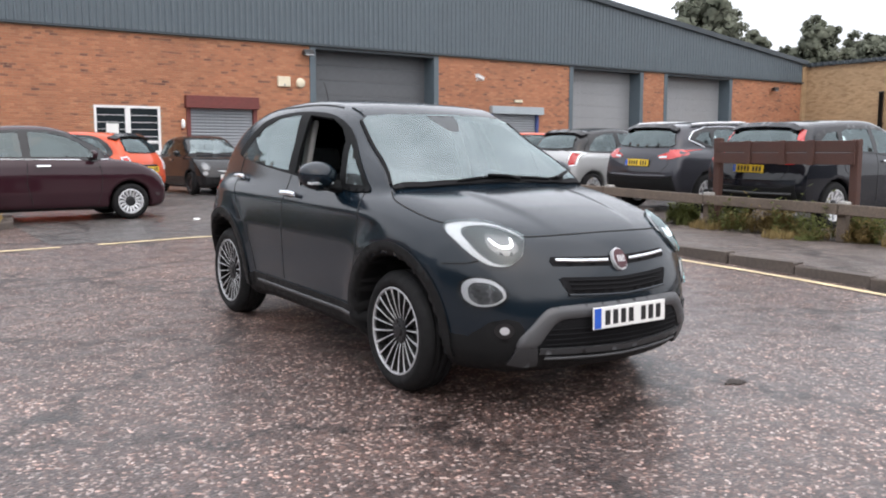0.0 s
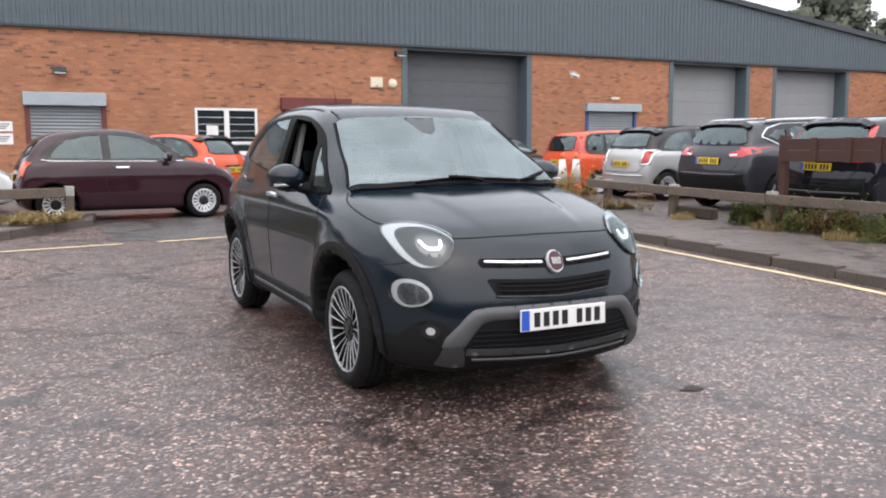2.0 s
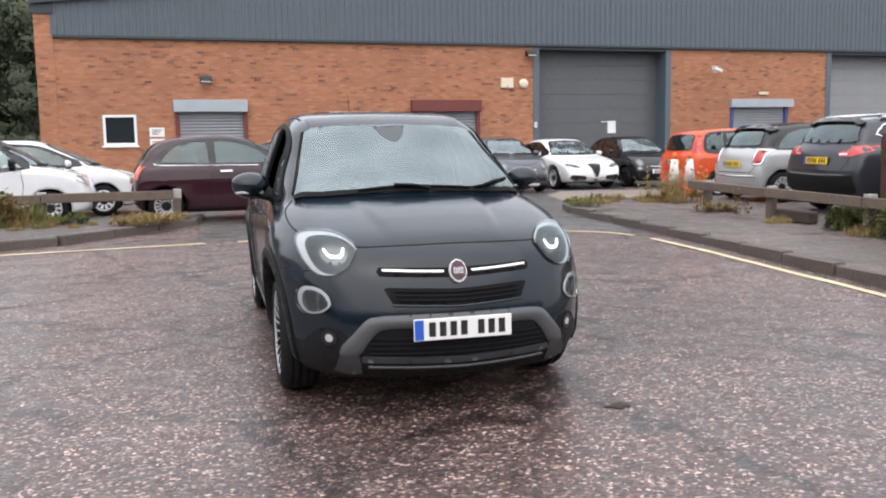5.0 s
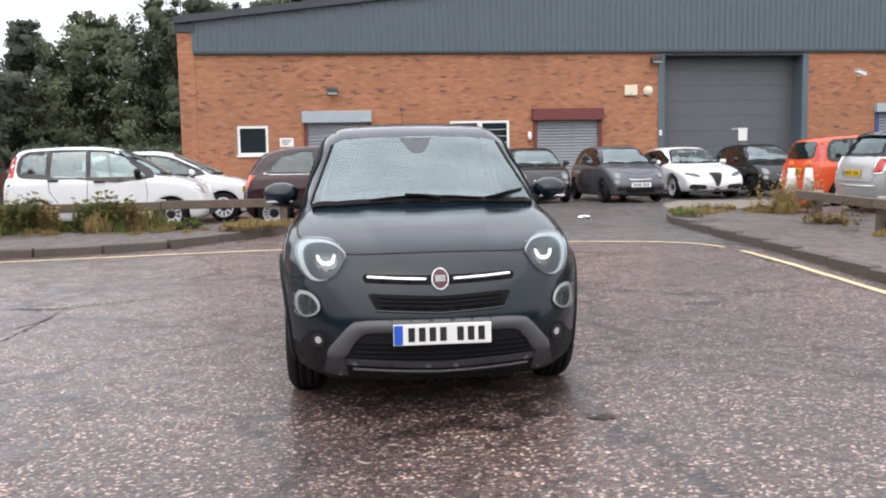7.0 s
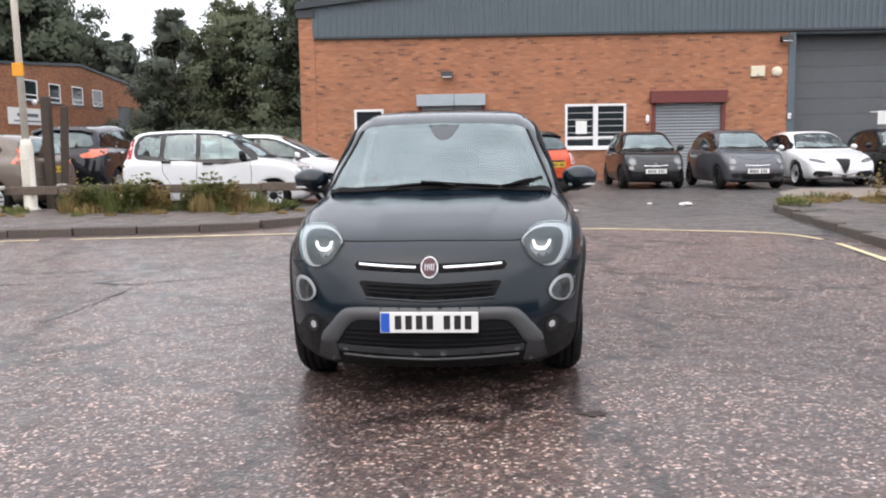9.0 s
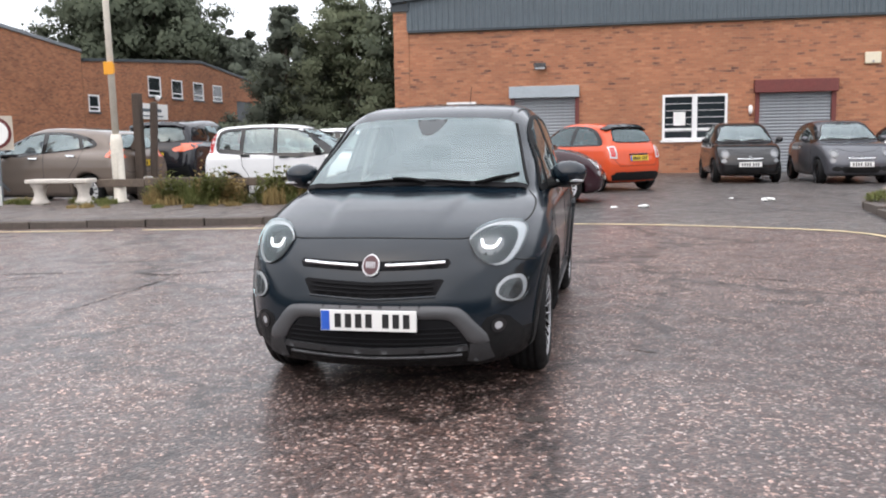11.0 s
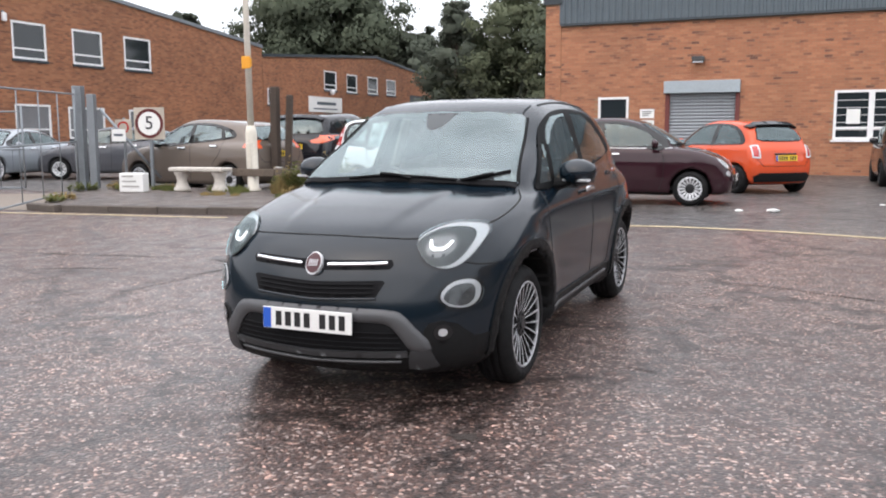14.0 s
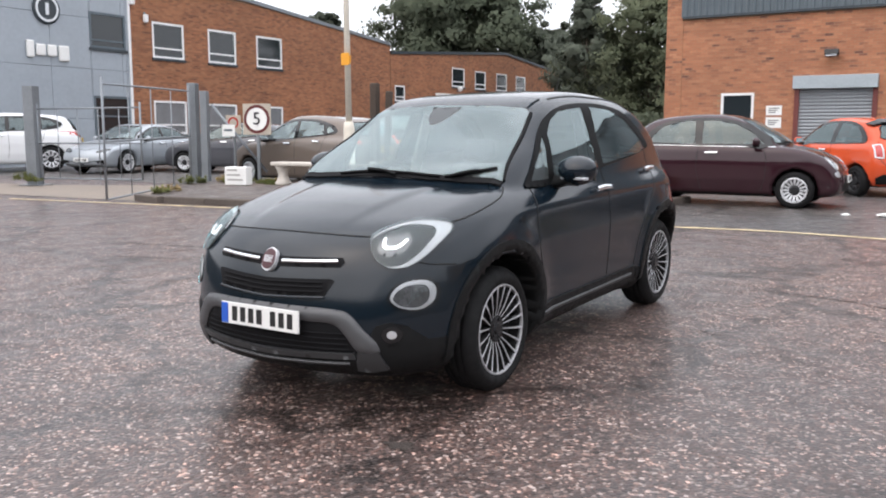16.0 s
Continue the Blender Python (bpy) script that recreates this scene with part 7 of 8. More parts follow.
# ---- annexe that comes forward at the far end ----
brick_wall("wall_annexe", lambda u, v, z: (41.6 - v, u, z), 8.0, 28.85, 0.1, lambda u: 5.72, [], M["brick_tan"], M["mortar"], "tan brick side wall of a flat-roofed annexe", depth=0.25)
bm = bmesh.new()
for k in range(60):
    add_box(bm, 41.42, 41.75, 8.0 + k * 0.348, 8.0 + k * 0.348 + 0.2, 5.72, 5.92)
tagged(part("annexe_roof_edge", bm, M["clad_dark"]), "dark ribbed roof edge of the annexe", "trim", kind="structure")
tagged(part("annexe_roof", box(41.5, 60, 8, 28.8, 5.73, 5.80), M["clad_dark"]), "flat annexe roof", "roof", kind="structure")
vp = thing("vent_pipe", "dark vent pipe standing by the annexe wall", "pipe", pose(41.3, 24.6, 0.23))
part("pipe", lathe([(0.11, 0), (0.11, 3.9), (0.13, 3.9), (0.13, 4.0)], 12), M["black"], vp, smooth=True)
part("clip", box(-0.14, 0.3, -0.03, 0.03, 2.4, 2.46), M["black"], vp)

# ---- buildings on the west side ----
WX = -22.6


def west(u, v, z):
    return (WX + v, u, z)


def ridge_w(u):
    return 6.95 + (u - 24.3) * 0.025 if u < 30.5 else 7.10 - (u - 30.5) * 0.085


UP = [(25.47, 27.06, 4.32, 5.70), (28.38, 29.99, 4.32, 5.70), (31.27, 32.94, 4.32, 5.70)]
DOWN = [(25.42, 27.09, 1.35, 2.66), (27.98, 29.95, 1.35, 2.62), (31.4, 32.92, 1.35, 2.60)]
brick_wall("wall_west", west, 24.33, 41.75, 0.1, ridge_w, UP + DOWN, M["brick_brown"], M["mortar_brown"], "brown brick office wall with white windows", depth=0.25)


def low_ridge(u):
    return 5.70 + (u - 41.8) * 0.073 if u < 55.5 else 6.70 - (u - 55.5) * 0.083


LOW = [(48.42, 49.97, 4.25, 5.42), (51.32, 52.75, 4.22, 5.38), (54.27, 55.80, 4.25, 5.40), (57.2, 58.70, 4.28, 5.38), (61.2, 64.1, 0.2, 4.48), (42.2, 43.2, 3.17, 4.05)]
brick_wall("wall_west_low", lambda u, v, z: (WX - 0.01 + v, u, z), 41.8, 67.3, 0.1, low_ridge, LOW, M["brick_brown"], M["mortar_brown"], "brown brick wall of a low unit with small windows", depth=0.25)


def west_window(name, y0, y1, z0, z1, x, split=0.28, frame=None, pane="window_glass"):
    top = tagged(empty(name), "white framed window in the brick wall", "window", kind="structure")
    fm = frame or M["white_frame"]
    w = 0.08
    for a, b, c, d in ((y0, y1, z0, z0 + w), (y0, y1, z1 - w, z1), (y0, y0 + w, z0 + w, z1 - w), (y1 - w, y1, z0 + w, z1 - w)):
        part("window_frame", box(x - 0.05, x + 0.012, a, b, c, d), fm, top)
    zs = z0 + (z1 - z0) * split
    part("transom", box(x - 0.04, x + 0.01, y0 + w, y1 - w, zs - 0.03, zs + 0.03), fm, top)
    part("pane", box(x - 0.04, x - 0.03, y0 + w, y1 - w, zs + 0.03, z1 - w), M[pane], top)
    part("pane", box(x - 0.04, x - 0.03, y0 + w, y1 - w, z0 + w, zs - 0.03), M[pane], top)
    part("window_sill", box(x - 0.05, x + 0.06, y0 - 0.05, y1 + 0.05, z0 - 0.10, z0 - 0.004), M["clad_dark"], top)


k = 3
for a, b, c, d in UP + DOWN:
    west_window("window_%d" % k, a, b, c, d, WX, pane="window_glass" if c > 3 else "window_blind")
    k += 1
for a, b, c, d in LOW[:4] + LOW[5:]:
    west_window("window_%d" % k, a, b, c, d, WX - 0.01)
    k += 1
tagged(part("low_unit_door", box(WX - 0.22, WX - 0.12, 61.2, 64.1, 0.2, 4.48), M["clad_dark"]), "dark loading door of the low unit", "door", kind="structure")
for nm, f, a, m, b, x in (("verge_office", ridge_w, 24.33, 30.5, 41.75, WX), ("verge_low_unit", low_ridge, 41.8, 55.5, 67.3, WX - 0.01)):
    tagged(part(nm, prism([(a, f(a)), (m, f(m)), (b, f(b)), (b, f(b) + 0.16), (m, f(m) + 0.16), (a, f(a) + 0.16)], "x", x - 0.3, x + 0.08), M["galv"] if nm == "verge_office" else M["clad_dark"]), "metal roof edge", "trim", kind="structure")
    tagged(part("roof" + nm[5:], prism([(a, f(a) - 0.05), (m, f(m) - 0.05), (b, f(b) - 0.05), (b, f(b) + 0.02), (m, f(m) + 0.02), (a, f(a) + 0.02)], "x", x - 30, x - 0.3), M["clad_dark"]), "shallow metal roof", "roof", kind="structure")
tagged(part("wall_low_unit_end", box(WX - 25, WX - 0.26, 67.0, 67.3, 0.1, 5.65), M["mortar_brown"]), "end wall of the low unit", "wall", kind="structure")

# grey showroom front with raised white marks and a round emblem
top = tagged(empty("wall_showroom"), "pale grey metal panelled showroom front", "wall", kind="structure")
for a, b, c, d in wall_cells(12.0, 24.33, 0.1, lambda u: 7.6, [(22.61, 24.18, 4.47, 5.75), (22.66, 24.24, 0.3, 2.74)], step=3.0):
    zs = [c] + [z for z in (1.9, 3.7, 5.5) if c < z < (d or 7.6)] + [d or 7.6]
    for z0, z1 in zip(zs, zs[1:]):
        part("panel", box(WX - 0.2, WX + 0.03, a + 0.006, b - 0.006, z0 + 0.006, z1 - 0.006, 0.004), M["grey_panel"], top)
part("backing", box(WX - 0.45, WX - 0.21, 12.0, 24.3, 0.1, 7.6), M["clad_dark"], top)
part("edge_trim", box(WX - 0.1, WX + 0.05, 24.31, 24.42, 0.1, 7.0), M["white_frame"], top)
west_window("window_%d" % k, 22.61, 24.18, 4.47, 5.75, WX + 0.03, 0.22, M["steel_frame"])
west_window("window_%d" % (k + 1), 22.66, 24.24, 0.3, 2.74, WX + 0.03, 0.7, M["steel_frame"])
sg = thing("showroom_sign", "row of raised white blocks on the grey front", "sign", pose(WX + 0.04, 20.9, 4.22))
for y0, y1, z0, z1 in ((-0.84, -0.55, -0.28, 0.30), (-0.48, -0.12, -0.2, 0.2), (-0.05, 0.31, -0.2, 0.2), (0.38, 0.80, -0.34, 0.2)):
    part("block", box(0, 0.09, y0, y1, z0, z1, 0.05), M["white"], sg)
em = thing("round_emblem", "round dark emblem with a pale ring on the grey front", "sign", pose(WX + 0.04, 20.9, 5.62, 0, 90, 0))
part("disc", lathe([(0.52, 0), (0.52, 0.05), (0.46, 0.07)], 32), M["clad_dark"], em)
part("ring", lathe([(0.44, 0.07), (0.44, 0.09), (0.36, 0.09), (0.36, 0.07)], 32, closed=True), M["lamp_clear"], em)
part("mark", box(-0.2, 0.2, -0.06, 0.06, 0.07, 0.09), M["lamp_clear"], em)
sg = thing("unit_sign", "white sign board on the low unit's wall", "sign", pose(WX + 0.01, 48.5, 3.34))
part("board", box(0, 0.06, -2.0, 2.0, -0.46, 0.46), M["white"], sg)
bm = bmesh.new()
add_box(bm, 0.06, 0.07, -1.1, 1.2, -0.02, 0.16)
add_box(bm, 0.06, 0.07, -1.5, 1.4, -0.30, -0.22)
part("printed_lines", bm, M["clad"], sg)
lamp = thing("sign_lamp", "small white lamp over the sign board", "lamp", pose(WX + 0.01, 49.0, 3.95))
part("globe", lathe([(0.02, 0), (0.14, 0.1), (0.16, 0.22), (0.08, 0.34)], 12, pose(0.25, 0, 0)), M["white_frame"], lamp, smooth=True)
part("arm", box(0, 0.25, -0.02, 0.02, 0.02, 0.05), M["galv"], lamp)
for y, z in ((24.5, 6.35), (25.1, 5.75)):
    lamp = thing("wall_lamp", "small white lamp on the office wall", "lamp", pose(WX + 0.03, y, z))
    part("globe", box(0, 0.16, -0.09, 0.09, -0.16, 0.16, 0.05), M["white_frame"], lamp)
    part("bracket", box(0, 0.05, -0.04, 0.04, 0.16, 0.24), M["galv"], lamp)

# unseen closing walls behind the road, added dark to tone down car reflections
tagged(part("wall_south", box(-60, 60, -26.3, -26, -1, 7.0), M["unseen_wall_dark"]), "unseen plain dark wall added across the road to darken reflections", "wall", kind="structure")
tagged(part("wall_far_west", box(-48, -47.7, -26, 80, 0, 6.0), M["unseen_wall_dark"]), "unseen plain dark wall added on the west side for reflections", "wall", kind="structure")


# ---- street furniture ----
def post_bm(w, h, cap=0.015):
    return box(-w / 2, w / 2, -w / 2, w / 2, 0, h, cap)


top = thing("timber_fence_east", "low weathered timber rail fence with white-topped posts", "fence")
for y in (1.7, 3.75, 5.8, 7.87, 9.94, 11.93, 13.6):
    z = ground_z(y) + 0.11
    ps = part("post", post_bm(0.12, 0.50), M["timber"], top, loc=pose(9.22, y, z, random.uniform(-3, 3), random.uniform(-3, 3), 0))
    part("post_cap", box(-0.062, 0.062, -0.062, 0.062, 0.36, 0.515, 0.012), M["post_white"], ps)
for y0, y1, h0, h1 in ((-0.3, 1.7, 0.42, 0.42), (1.7, 3.75, 0.42, 0.42), (3.75, 5.8, 0.42, 0.41), (5.8, 7.87, 0.41, 0.42), (7.87, 9.94, 0.42, 0.41), (9.94, 11.93, 0.41, 0.42), (11.93, 14.0, 0.42, 0.43)):
    a = Vector((9.12, y0, ground_z(y0) + 0.11 + h0))
    b = Vector((9.12, y1, ground_z(y1) + 0.11 + h1))
    part("rail", box(-0.045, 0.045, 0.005, (b - a).length - 0.005, -0.07, 0.07, 0.012), M["timber"], top, loc=pose(*a, math.degrees(math.atan2(b.z - a.z, b.y - a.y)), random.uniform(-4, 4), 0))
fr = thing("fallen_rail", "broken timber rail stump lying on the pavement", "timber", pose(9.36, 11.15, ground_z(11.5) + 0.17, 1, 0, 4))
part("beam", box(-0.08, 0.08, 0, 0.72, -0.06, 0.11, 0.02), M["timber_dark"], fr)
top = thing("timber_board", "red-brown planked board on two timber posts", "board")
for y in (7.95, 10.08):
    part("post", post_bm(0.11, 1.30), M["timber_red"], top, loc=(9.60, y, ground_z(y) + 0.11))
for k, (z0, z1) in enumerate(((1.145, 1.30), (1.306, 1.46))):
    part("plank", box(9.50, 9.54, 7.93, 10.10, z0, z1, 0.006), M["timber_red"], top)
for y in (8.52, 8.95, 9.5):
    part("batten", box(9.465, 9.498, y - 0.05, y + 0.05, 1.135, 1.47, 0.005), M["timber_red"], top)

top = thing("timber_fence_west", "low weathered timber rail fence along the pavement", "fence")
for x in (0.57, -1.5, -3.55, -5.2):
    z = ground_z(15.9) + 0.11
    ps = part("post", post_bm(0.13, 0.47), M["timber"], top, loc=pose(x, 15.95, z, random.uniform(-3, 3), random.uniform(-3, 3), 0))
    part("post_cap", box(-0.067, 0.067, -0.067, 0.067, 0.33, 0.485, 0.012), M["post_white"], ps)
for x0, x1 in ((-1.5, 0.52), (-3.55, -1.5), (-5.2, -3.55), (-6.2, -5.2)):
    part("rail", box(x0 + 0.005, x1 - 0.005, 15.82, 15.89, -0.075, 0.075, 0.012), M["timber"], top, loc=(0, 0, ground_z(15.9) + 0.11 + 0.37 + random.uniform(-0.01, 0.02)))

top = thing("timber_post_pair", "two tall rotten timber posts with a low rail", "post", pose(-5.90, 17.0, ground_z(17)))
part("post", post_bm(0.17, 2.22, 0.03), M["timber_dark"], top)
part("leaning_post", post_bm(0.14, 2.05, 0.03), M["timber_dark"], top, loc=pose(0.20, 0.1, 0, 2, 3, 20))
part("brace", box(-0.05, 0.05, -0.05, 0.05, 0, 1.5, 0.01), M["timber_dark"], top, loc=pose(-0.65, 0.1, 0.1, 0, 24, 0))
part("rail", box(0.05, 1.2, -0.06, 0.0, 0.40, 0.52, 0.01), M["timber_dark"], top)

top = thing("street_lamp", "cream painted steel street lamp column with a yellow tag", "street lamp", pose(-5.78, 15.95, ground_z(16) + 0.10, 0, -0.8, 0))
part("base_column", lathe([(0.16, 0), (0.16, 0.04), (0.115, 0.06), (0.115, 1.15), (0.09, 1.3)], 16), M["lamp_post"], top, smooth=True)
part("column", lathe([(0.065, 1.25), (0.058, 4.0), (0.045, 7.0)], 14), M["lamp_post"], top, smooth=True)
part("tag", box(-0.10, 0.10, -0.085, -0.06, 2.42, 2.66, 0.008), M["yellow"], top)
part("tag_band", lathe([(0.072, 2.46), (0.072, 2.62)], 14), M["yellow"], top)
part("door", box(-0.06, 0.06, -0.125, -0.10, 0.45, 0.95, 0.01), M["lamp_post"], top)

# stone bench, white block, speed sign
z = ground_z(15.5) + 0.11
top = thing("stone_bench", "pale cast stone bench on two turned pedestals", "bench", pose(-6.72, 15.5, z, 0, 0, 3))
part("slab", box(-0.62, 0.62, -0.20, 0.20, 0.40, 0.475, 0.02), M["stone"], top)
for x in (-0.44, 0.44):
    part("pedestal", lathe([(0.17, 0), (0.17, 0.05), (0.13, 0.09), (0.10, 0.2), (0.12, 0.3), (0.16, 0.36), (0.16, 0.40)], 16, pose(x, 0, 0)), M["stone"], top, smooth=True)
top = thing("painted_block", "white painted concrete block on the pavement", "block", pose(-7.96, 15.0, ground_z(15) + 0.11, 0, 0, 12))
part("block", box(-0.26, 0.26, -0.12, 0.12, 0, 0.38, 0.02), M["white"], top)
bm = bmesh.new()
for k in range(3):
    add_box(bm, -0.19, 0.17 - 0.06 * k, -0.126, -0.12, 0.10 + 0.1 * k, 0.13 + 0.1 * k)
part("faded_lines", bm, M["post_white"], top)
top = thing("speed_sign", "white board with a round black-ringed figure five", "sign", pose(-8.60, 16.27, 1.70, 0, 0, 16))
part("board", box(-0.34, 0.34, 0, 0.015, -0.34, 0.34, 0.004), M["sign_board"], top)
part("ring", lathe([(0.315, 0), (0.315, 0.006), (0.25, 0.006), (0.25, 0)], 36, pose(0, -0.001, 0, 90, 0, 0), closed=True), M["red_dark"], top)
part("disc", lathe([(0.25, 0), (0.25, 0.004)], 36, pose(0, -0.001, 0, 90, 0, 0)), M["white"], top)
cu = bpy.data.curves.new("figure", "FONT")
cu.body, cu.size, cu.extrude, cu.align_x, cu.align_y = "5", 0.40, 0.004, "CENTER", "CENTER"
tmp = new("figure", cu)
bpy.context.view_layer.update()
me = bpy.data.meshes.new_from_object(tmp)
bpy.data.objects.remove(tmp)
link("figure", me, M["black"], top, loc=pose(0, -0.012, 0, 90, 0, 0))
part("post", post_bm(0.07, 1.55), M["galv"], top, loc=(0, 0.06, -1.40))
top = thing("warning_sign", "small white sign with a red ring", "sign", pose(-9.25, 16.2, 1.58, 0, 0, 16))
part("board", box(-0.19, 0.19, 0, 0.012, -0.21, 0.21, 0.004), M["sign_board"], top)
part("ring", lathe([(0.13, 0), (0.13, 0.005), (0.095, 0.005), (0.095, 0)], 28, pose(0, -0.001, 0.04, 90, 0, 0), closed=True), M["lamp_red"], top)
part("post", post_bm(0.05, 1.5), M["galv"], top, loc=(0, 0.05, -1.25))


def tube(bm, a, b, r=0.022, n=8):
    a, b = Vector(a), Vector(b)
    m = Matrix.Translation(a) @ (b - a).to_track_quat("Z", "Y").to_matrix().to_4x4()
    add_lathe(bm, [(r, 0), (r, (b - a).length)], n, m)


def tube_part(name, parent, a, b, r=0.022, material=None):
    bm = bmesh.new()
    tube(bm, a, b, r)
    return part(name, bm, material or M["galv"], parent, smooth=True)


def gate_leaf(label, a, b, z0, z1, bars):
    top = thing("metal_gate", label, "gate")
    a, b = Vector((*a, 0)), Vector((*b, 0))
    za, zb = ground_z(a.y), ground_z(b.y)

    def at(t, z):
        p = a.lerp(b, t)
        return (p.x, p.y, za + (zb - za) * t + z)
    for t in (0.0, 1.0):
        tube_part("stile", top, at(t, z0), at(t, z1), 0.022)
    for z in (z0, (z0 + z1) / 2 - 0.05, z1 - 0.12):
        tube_part("rail", top, at(0, z), at(1, z), 0.018)
    for k in range(bars):
        t = (k + 1) / (bars + 1)
        tube_part("bar", top, at(t, z0), at(t, z1 - 0.12), 0.011)
    return top


for x, y, w, h in ((-10.05, 15.78, 0.20, 2.28), (-9.72, 15.80, 0.16, 2.10), (-13.42, 14.05, 0.26, 2.26)):
    gp = thing("gate_post", "galvanised steel gate post", "post", pose(x, y, ground_z(y), 0, 0, 20))
    part("post", post_bm(w, h, 0.01), M["galv"], gp)
    part("foot_plate", box(-w, w, -w, w, -0.02, 0.02), M["galv"], gp)
gate_leaf("tubular steel gate leaf standing open", (-10.0, 15.6), (-7.95, 11.75), 0.08, 2.22, 3)
gate_leaf("tubular steel gate leaf standing closed", (-13.3, 14.1), (-10.6, 14.75), 0.16, 1.86, 4)
gb = thing("mesh_fence", "steel fence panel with a diagonal brace", "fence")
tube_part("brace", gb, (-9.55, 15.85, ground_z(15.8) + 1.8), (-8.55, 16.5, ground_z(16) + 0.3), 0.03)
nt = thing("fence_notice", "small white notice on the fence", "sign", pose(-9.2, 16.0, 1.45, 0, 0, 35))
part("sheet", box(-0.14, 0.14, -0.006, 0, -0.13, 0.13), M["white"], nt)
part("printed_line", box(-0.10, 0.08, -0.009, -0.006, -0.02, 0.03), M["clad"], nt)


def cone(x, y, h=1.02):
    top = thing("traffic_cone", "dirty orange and white traffic cone", "cone", pose(x, y, ground_z(y) + 0.01, 0, 0, random.uniform(0, 90)), "cones beside the parked cars")
    part("base", box(-0.21, 0.21, -0.21, 0.21, 0, 0.05, 0.015), M["cone_orange"], top)
    part("lower_cone", lathe([(0.16, 0.05), (0.125, 0.34)], 20), M["cone_orange"], top, smooth=True)
    part("sleeve", lathe([(0.128, 0.342), (0.068, h * 0.86)], 20), M["cone_white"], top, smooth=True)
    part("tip", lathe([(0.062, h * 0.862), (0.03, h)], 20), M["cone_orange"], top, smooth=True)


cone(10.55, 16.85)
cone(10.95, 16.9)


# litter
for x, y, s in ((3.53, 15.5, 0.06), (4.03, 15.52, 0.10), (6.25, 16.7, 0.13), (5.7, 17.3, 0.05)):
    bm = bmesh.new()
    bmesh.ops.create_icosphere(bm, subdivisions=2, radius=s)
    for v in bm.verts:
        v.co = Vector((v.co.x * random.uniform(0.7, 1.3), v.co.y * random.uniform(0.6, 1.1), v.co.z * 0.28 * random.uniform(0.5, 1.3)))
    tagged(part("crumpled_paper", bm, M["white"], loc=(x, y, ground_z(y) + s * 0.3 + (0.11 if x > 8 else 0))), "crumpled white paper litter on the asphalt", "litter")


# ---- weeds ----
def weed_mesh(seed, height, spread, n_stem, leafy):
    rng = random.Random(seed)
    v, f = [], []

    def quad(p, d, up, w, l):
        s = d.cross(up).normalized() * w
        n = len(v)
        e = p + d * l
        v.extend((p - s * 0.4, p + s * 0.4, p + d * l * 0.55 + s, e, p + d * l * 0.55 - s))
        f.append((n, n + 1, n + 2, n + 3, n + 4))
    for k in range(n_stem):
        a = rng.uniform(0, 2 * math.pi)
        r = spread * math.sqrt(rng.random())
        base = Vector((r * math.cos(a), r * math.sin(a) * 0.7, 0))
        h = height * rng.uniform(0.45, 1.0) * (1 - 0.4 * r / spread)
        lean = Vector((rng.uniform(-1, 1), rng.uniform(-1, 1), 0)) * 0.25
        seg = 6
        prev = base
        for i in range(1, seg + 1):
            t = i / seg
            p = base + Vector((lean.x * t * t * h, lean.y * t * t * h, h * t))
            side = Vector((0.006, 0, 0)) * (1.3 - t)
            n = len(v)
            v.extend((prev - side, prev + side, p + side * 0.8, p - side * 0.8))
            f.append((n, n + 1, n + 2, n + 3))
            for _ in range(leafy):
                b = rng.uniform(0, 2 * math.pi)
                d = Vector((math.cos(b), math.sin(b), rng.uniform(-0.2, 0.9))).normalized()
                quad(p, d, Vector((0, 0, 1)), rng.uniform(0.012, 0.03), rng.uniform(0.06, 0.15) * (1.2 - 0.6 * t))
            prev = p
    me = mesh_of("foliage", v, f)
    return me


def grass_mesh(seed, height, spread, blades):
    """A tuft of arching blades, each with two bends."""
    rng = random.Random(seed)
    v, f = [], []
    for k in range(blades):
        a, r = rng.uniform(0, 6.283), spread * math.sqrt(rng.random())
        p = Vector((r * math.cos(a), r * math.sin(a) * 0.7, 0))
        b = rng.uniform(0, 6.283)
        out = Vector((math.cos(b), math.sin(b), 0))
        side = Vector((-math.sin(b), math.cos(b), 0)) * rng.uniform(0.006, 0.014)
        h = height * rng.uniform(0.4, 1.0) * (1 - 0.45 * r / spread)
        bend = h * rng.uniform(0.1, 0.55)
        n = len(v)
        for t in (0, 0.4, 0.75):
            c = p + out * bend * t * t + Vector((0, 0, h * (t - 0.12 * t * t)))
            v.extend((c - side * (1 - 0.6 * t), c + side * (1 - 0.6 * t)))
        v.append(p + out * bend + Vector((0, 0, h * 0.86)))
        f.extend(((n, n + 1, n + 3, n + 2), (n + 2, n + 3, n + 5, n + 4), (n + 4, n + 5, n + 6)))
    return mesh_of("foliage", v, f)


WEEDS = [weed_mesh(1, 0.75, 0.30, 20, 4), weed_mesh(2, 0.50, 0.36, 22, 3), weed_mesh(3, 0.28, 0.40, 34, 2), weed_mesh(4, 0.95, 0.28, 9, 3), grass_mesh(5, 0.62, 0.34, 260), grass_mesh(6, 0.34, 0.40, 240), weed_mesh(7, 0.72, 0.34, 46, 6)]
for me in WEEDS:
    me.materials.append(M["weed"])
DRY = [me.copy() for me in WEEDS]
for me in DRY:
    me.materials.clear()
    me.materials.append(M["weed_dry"])


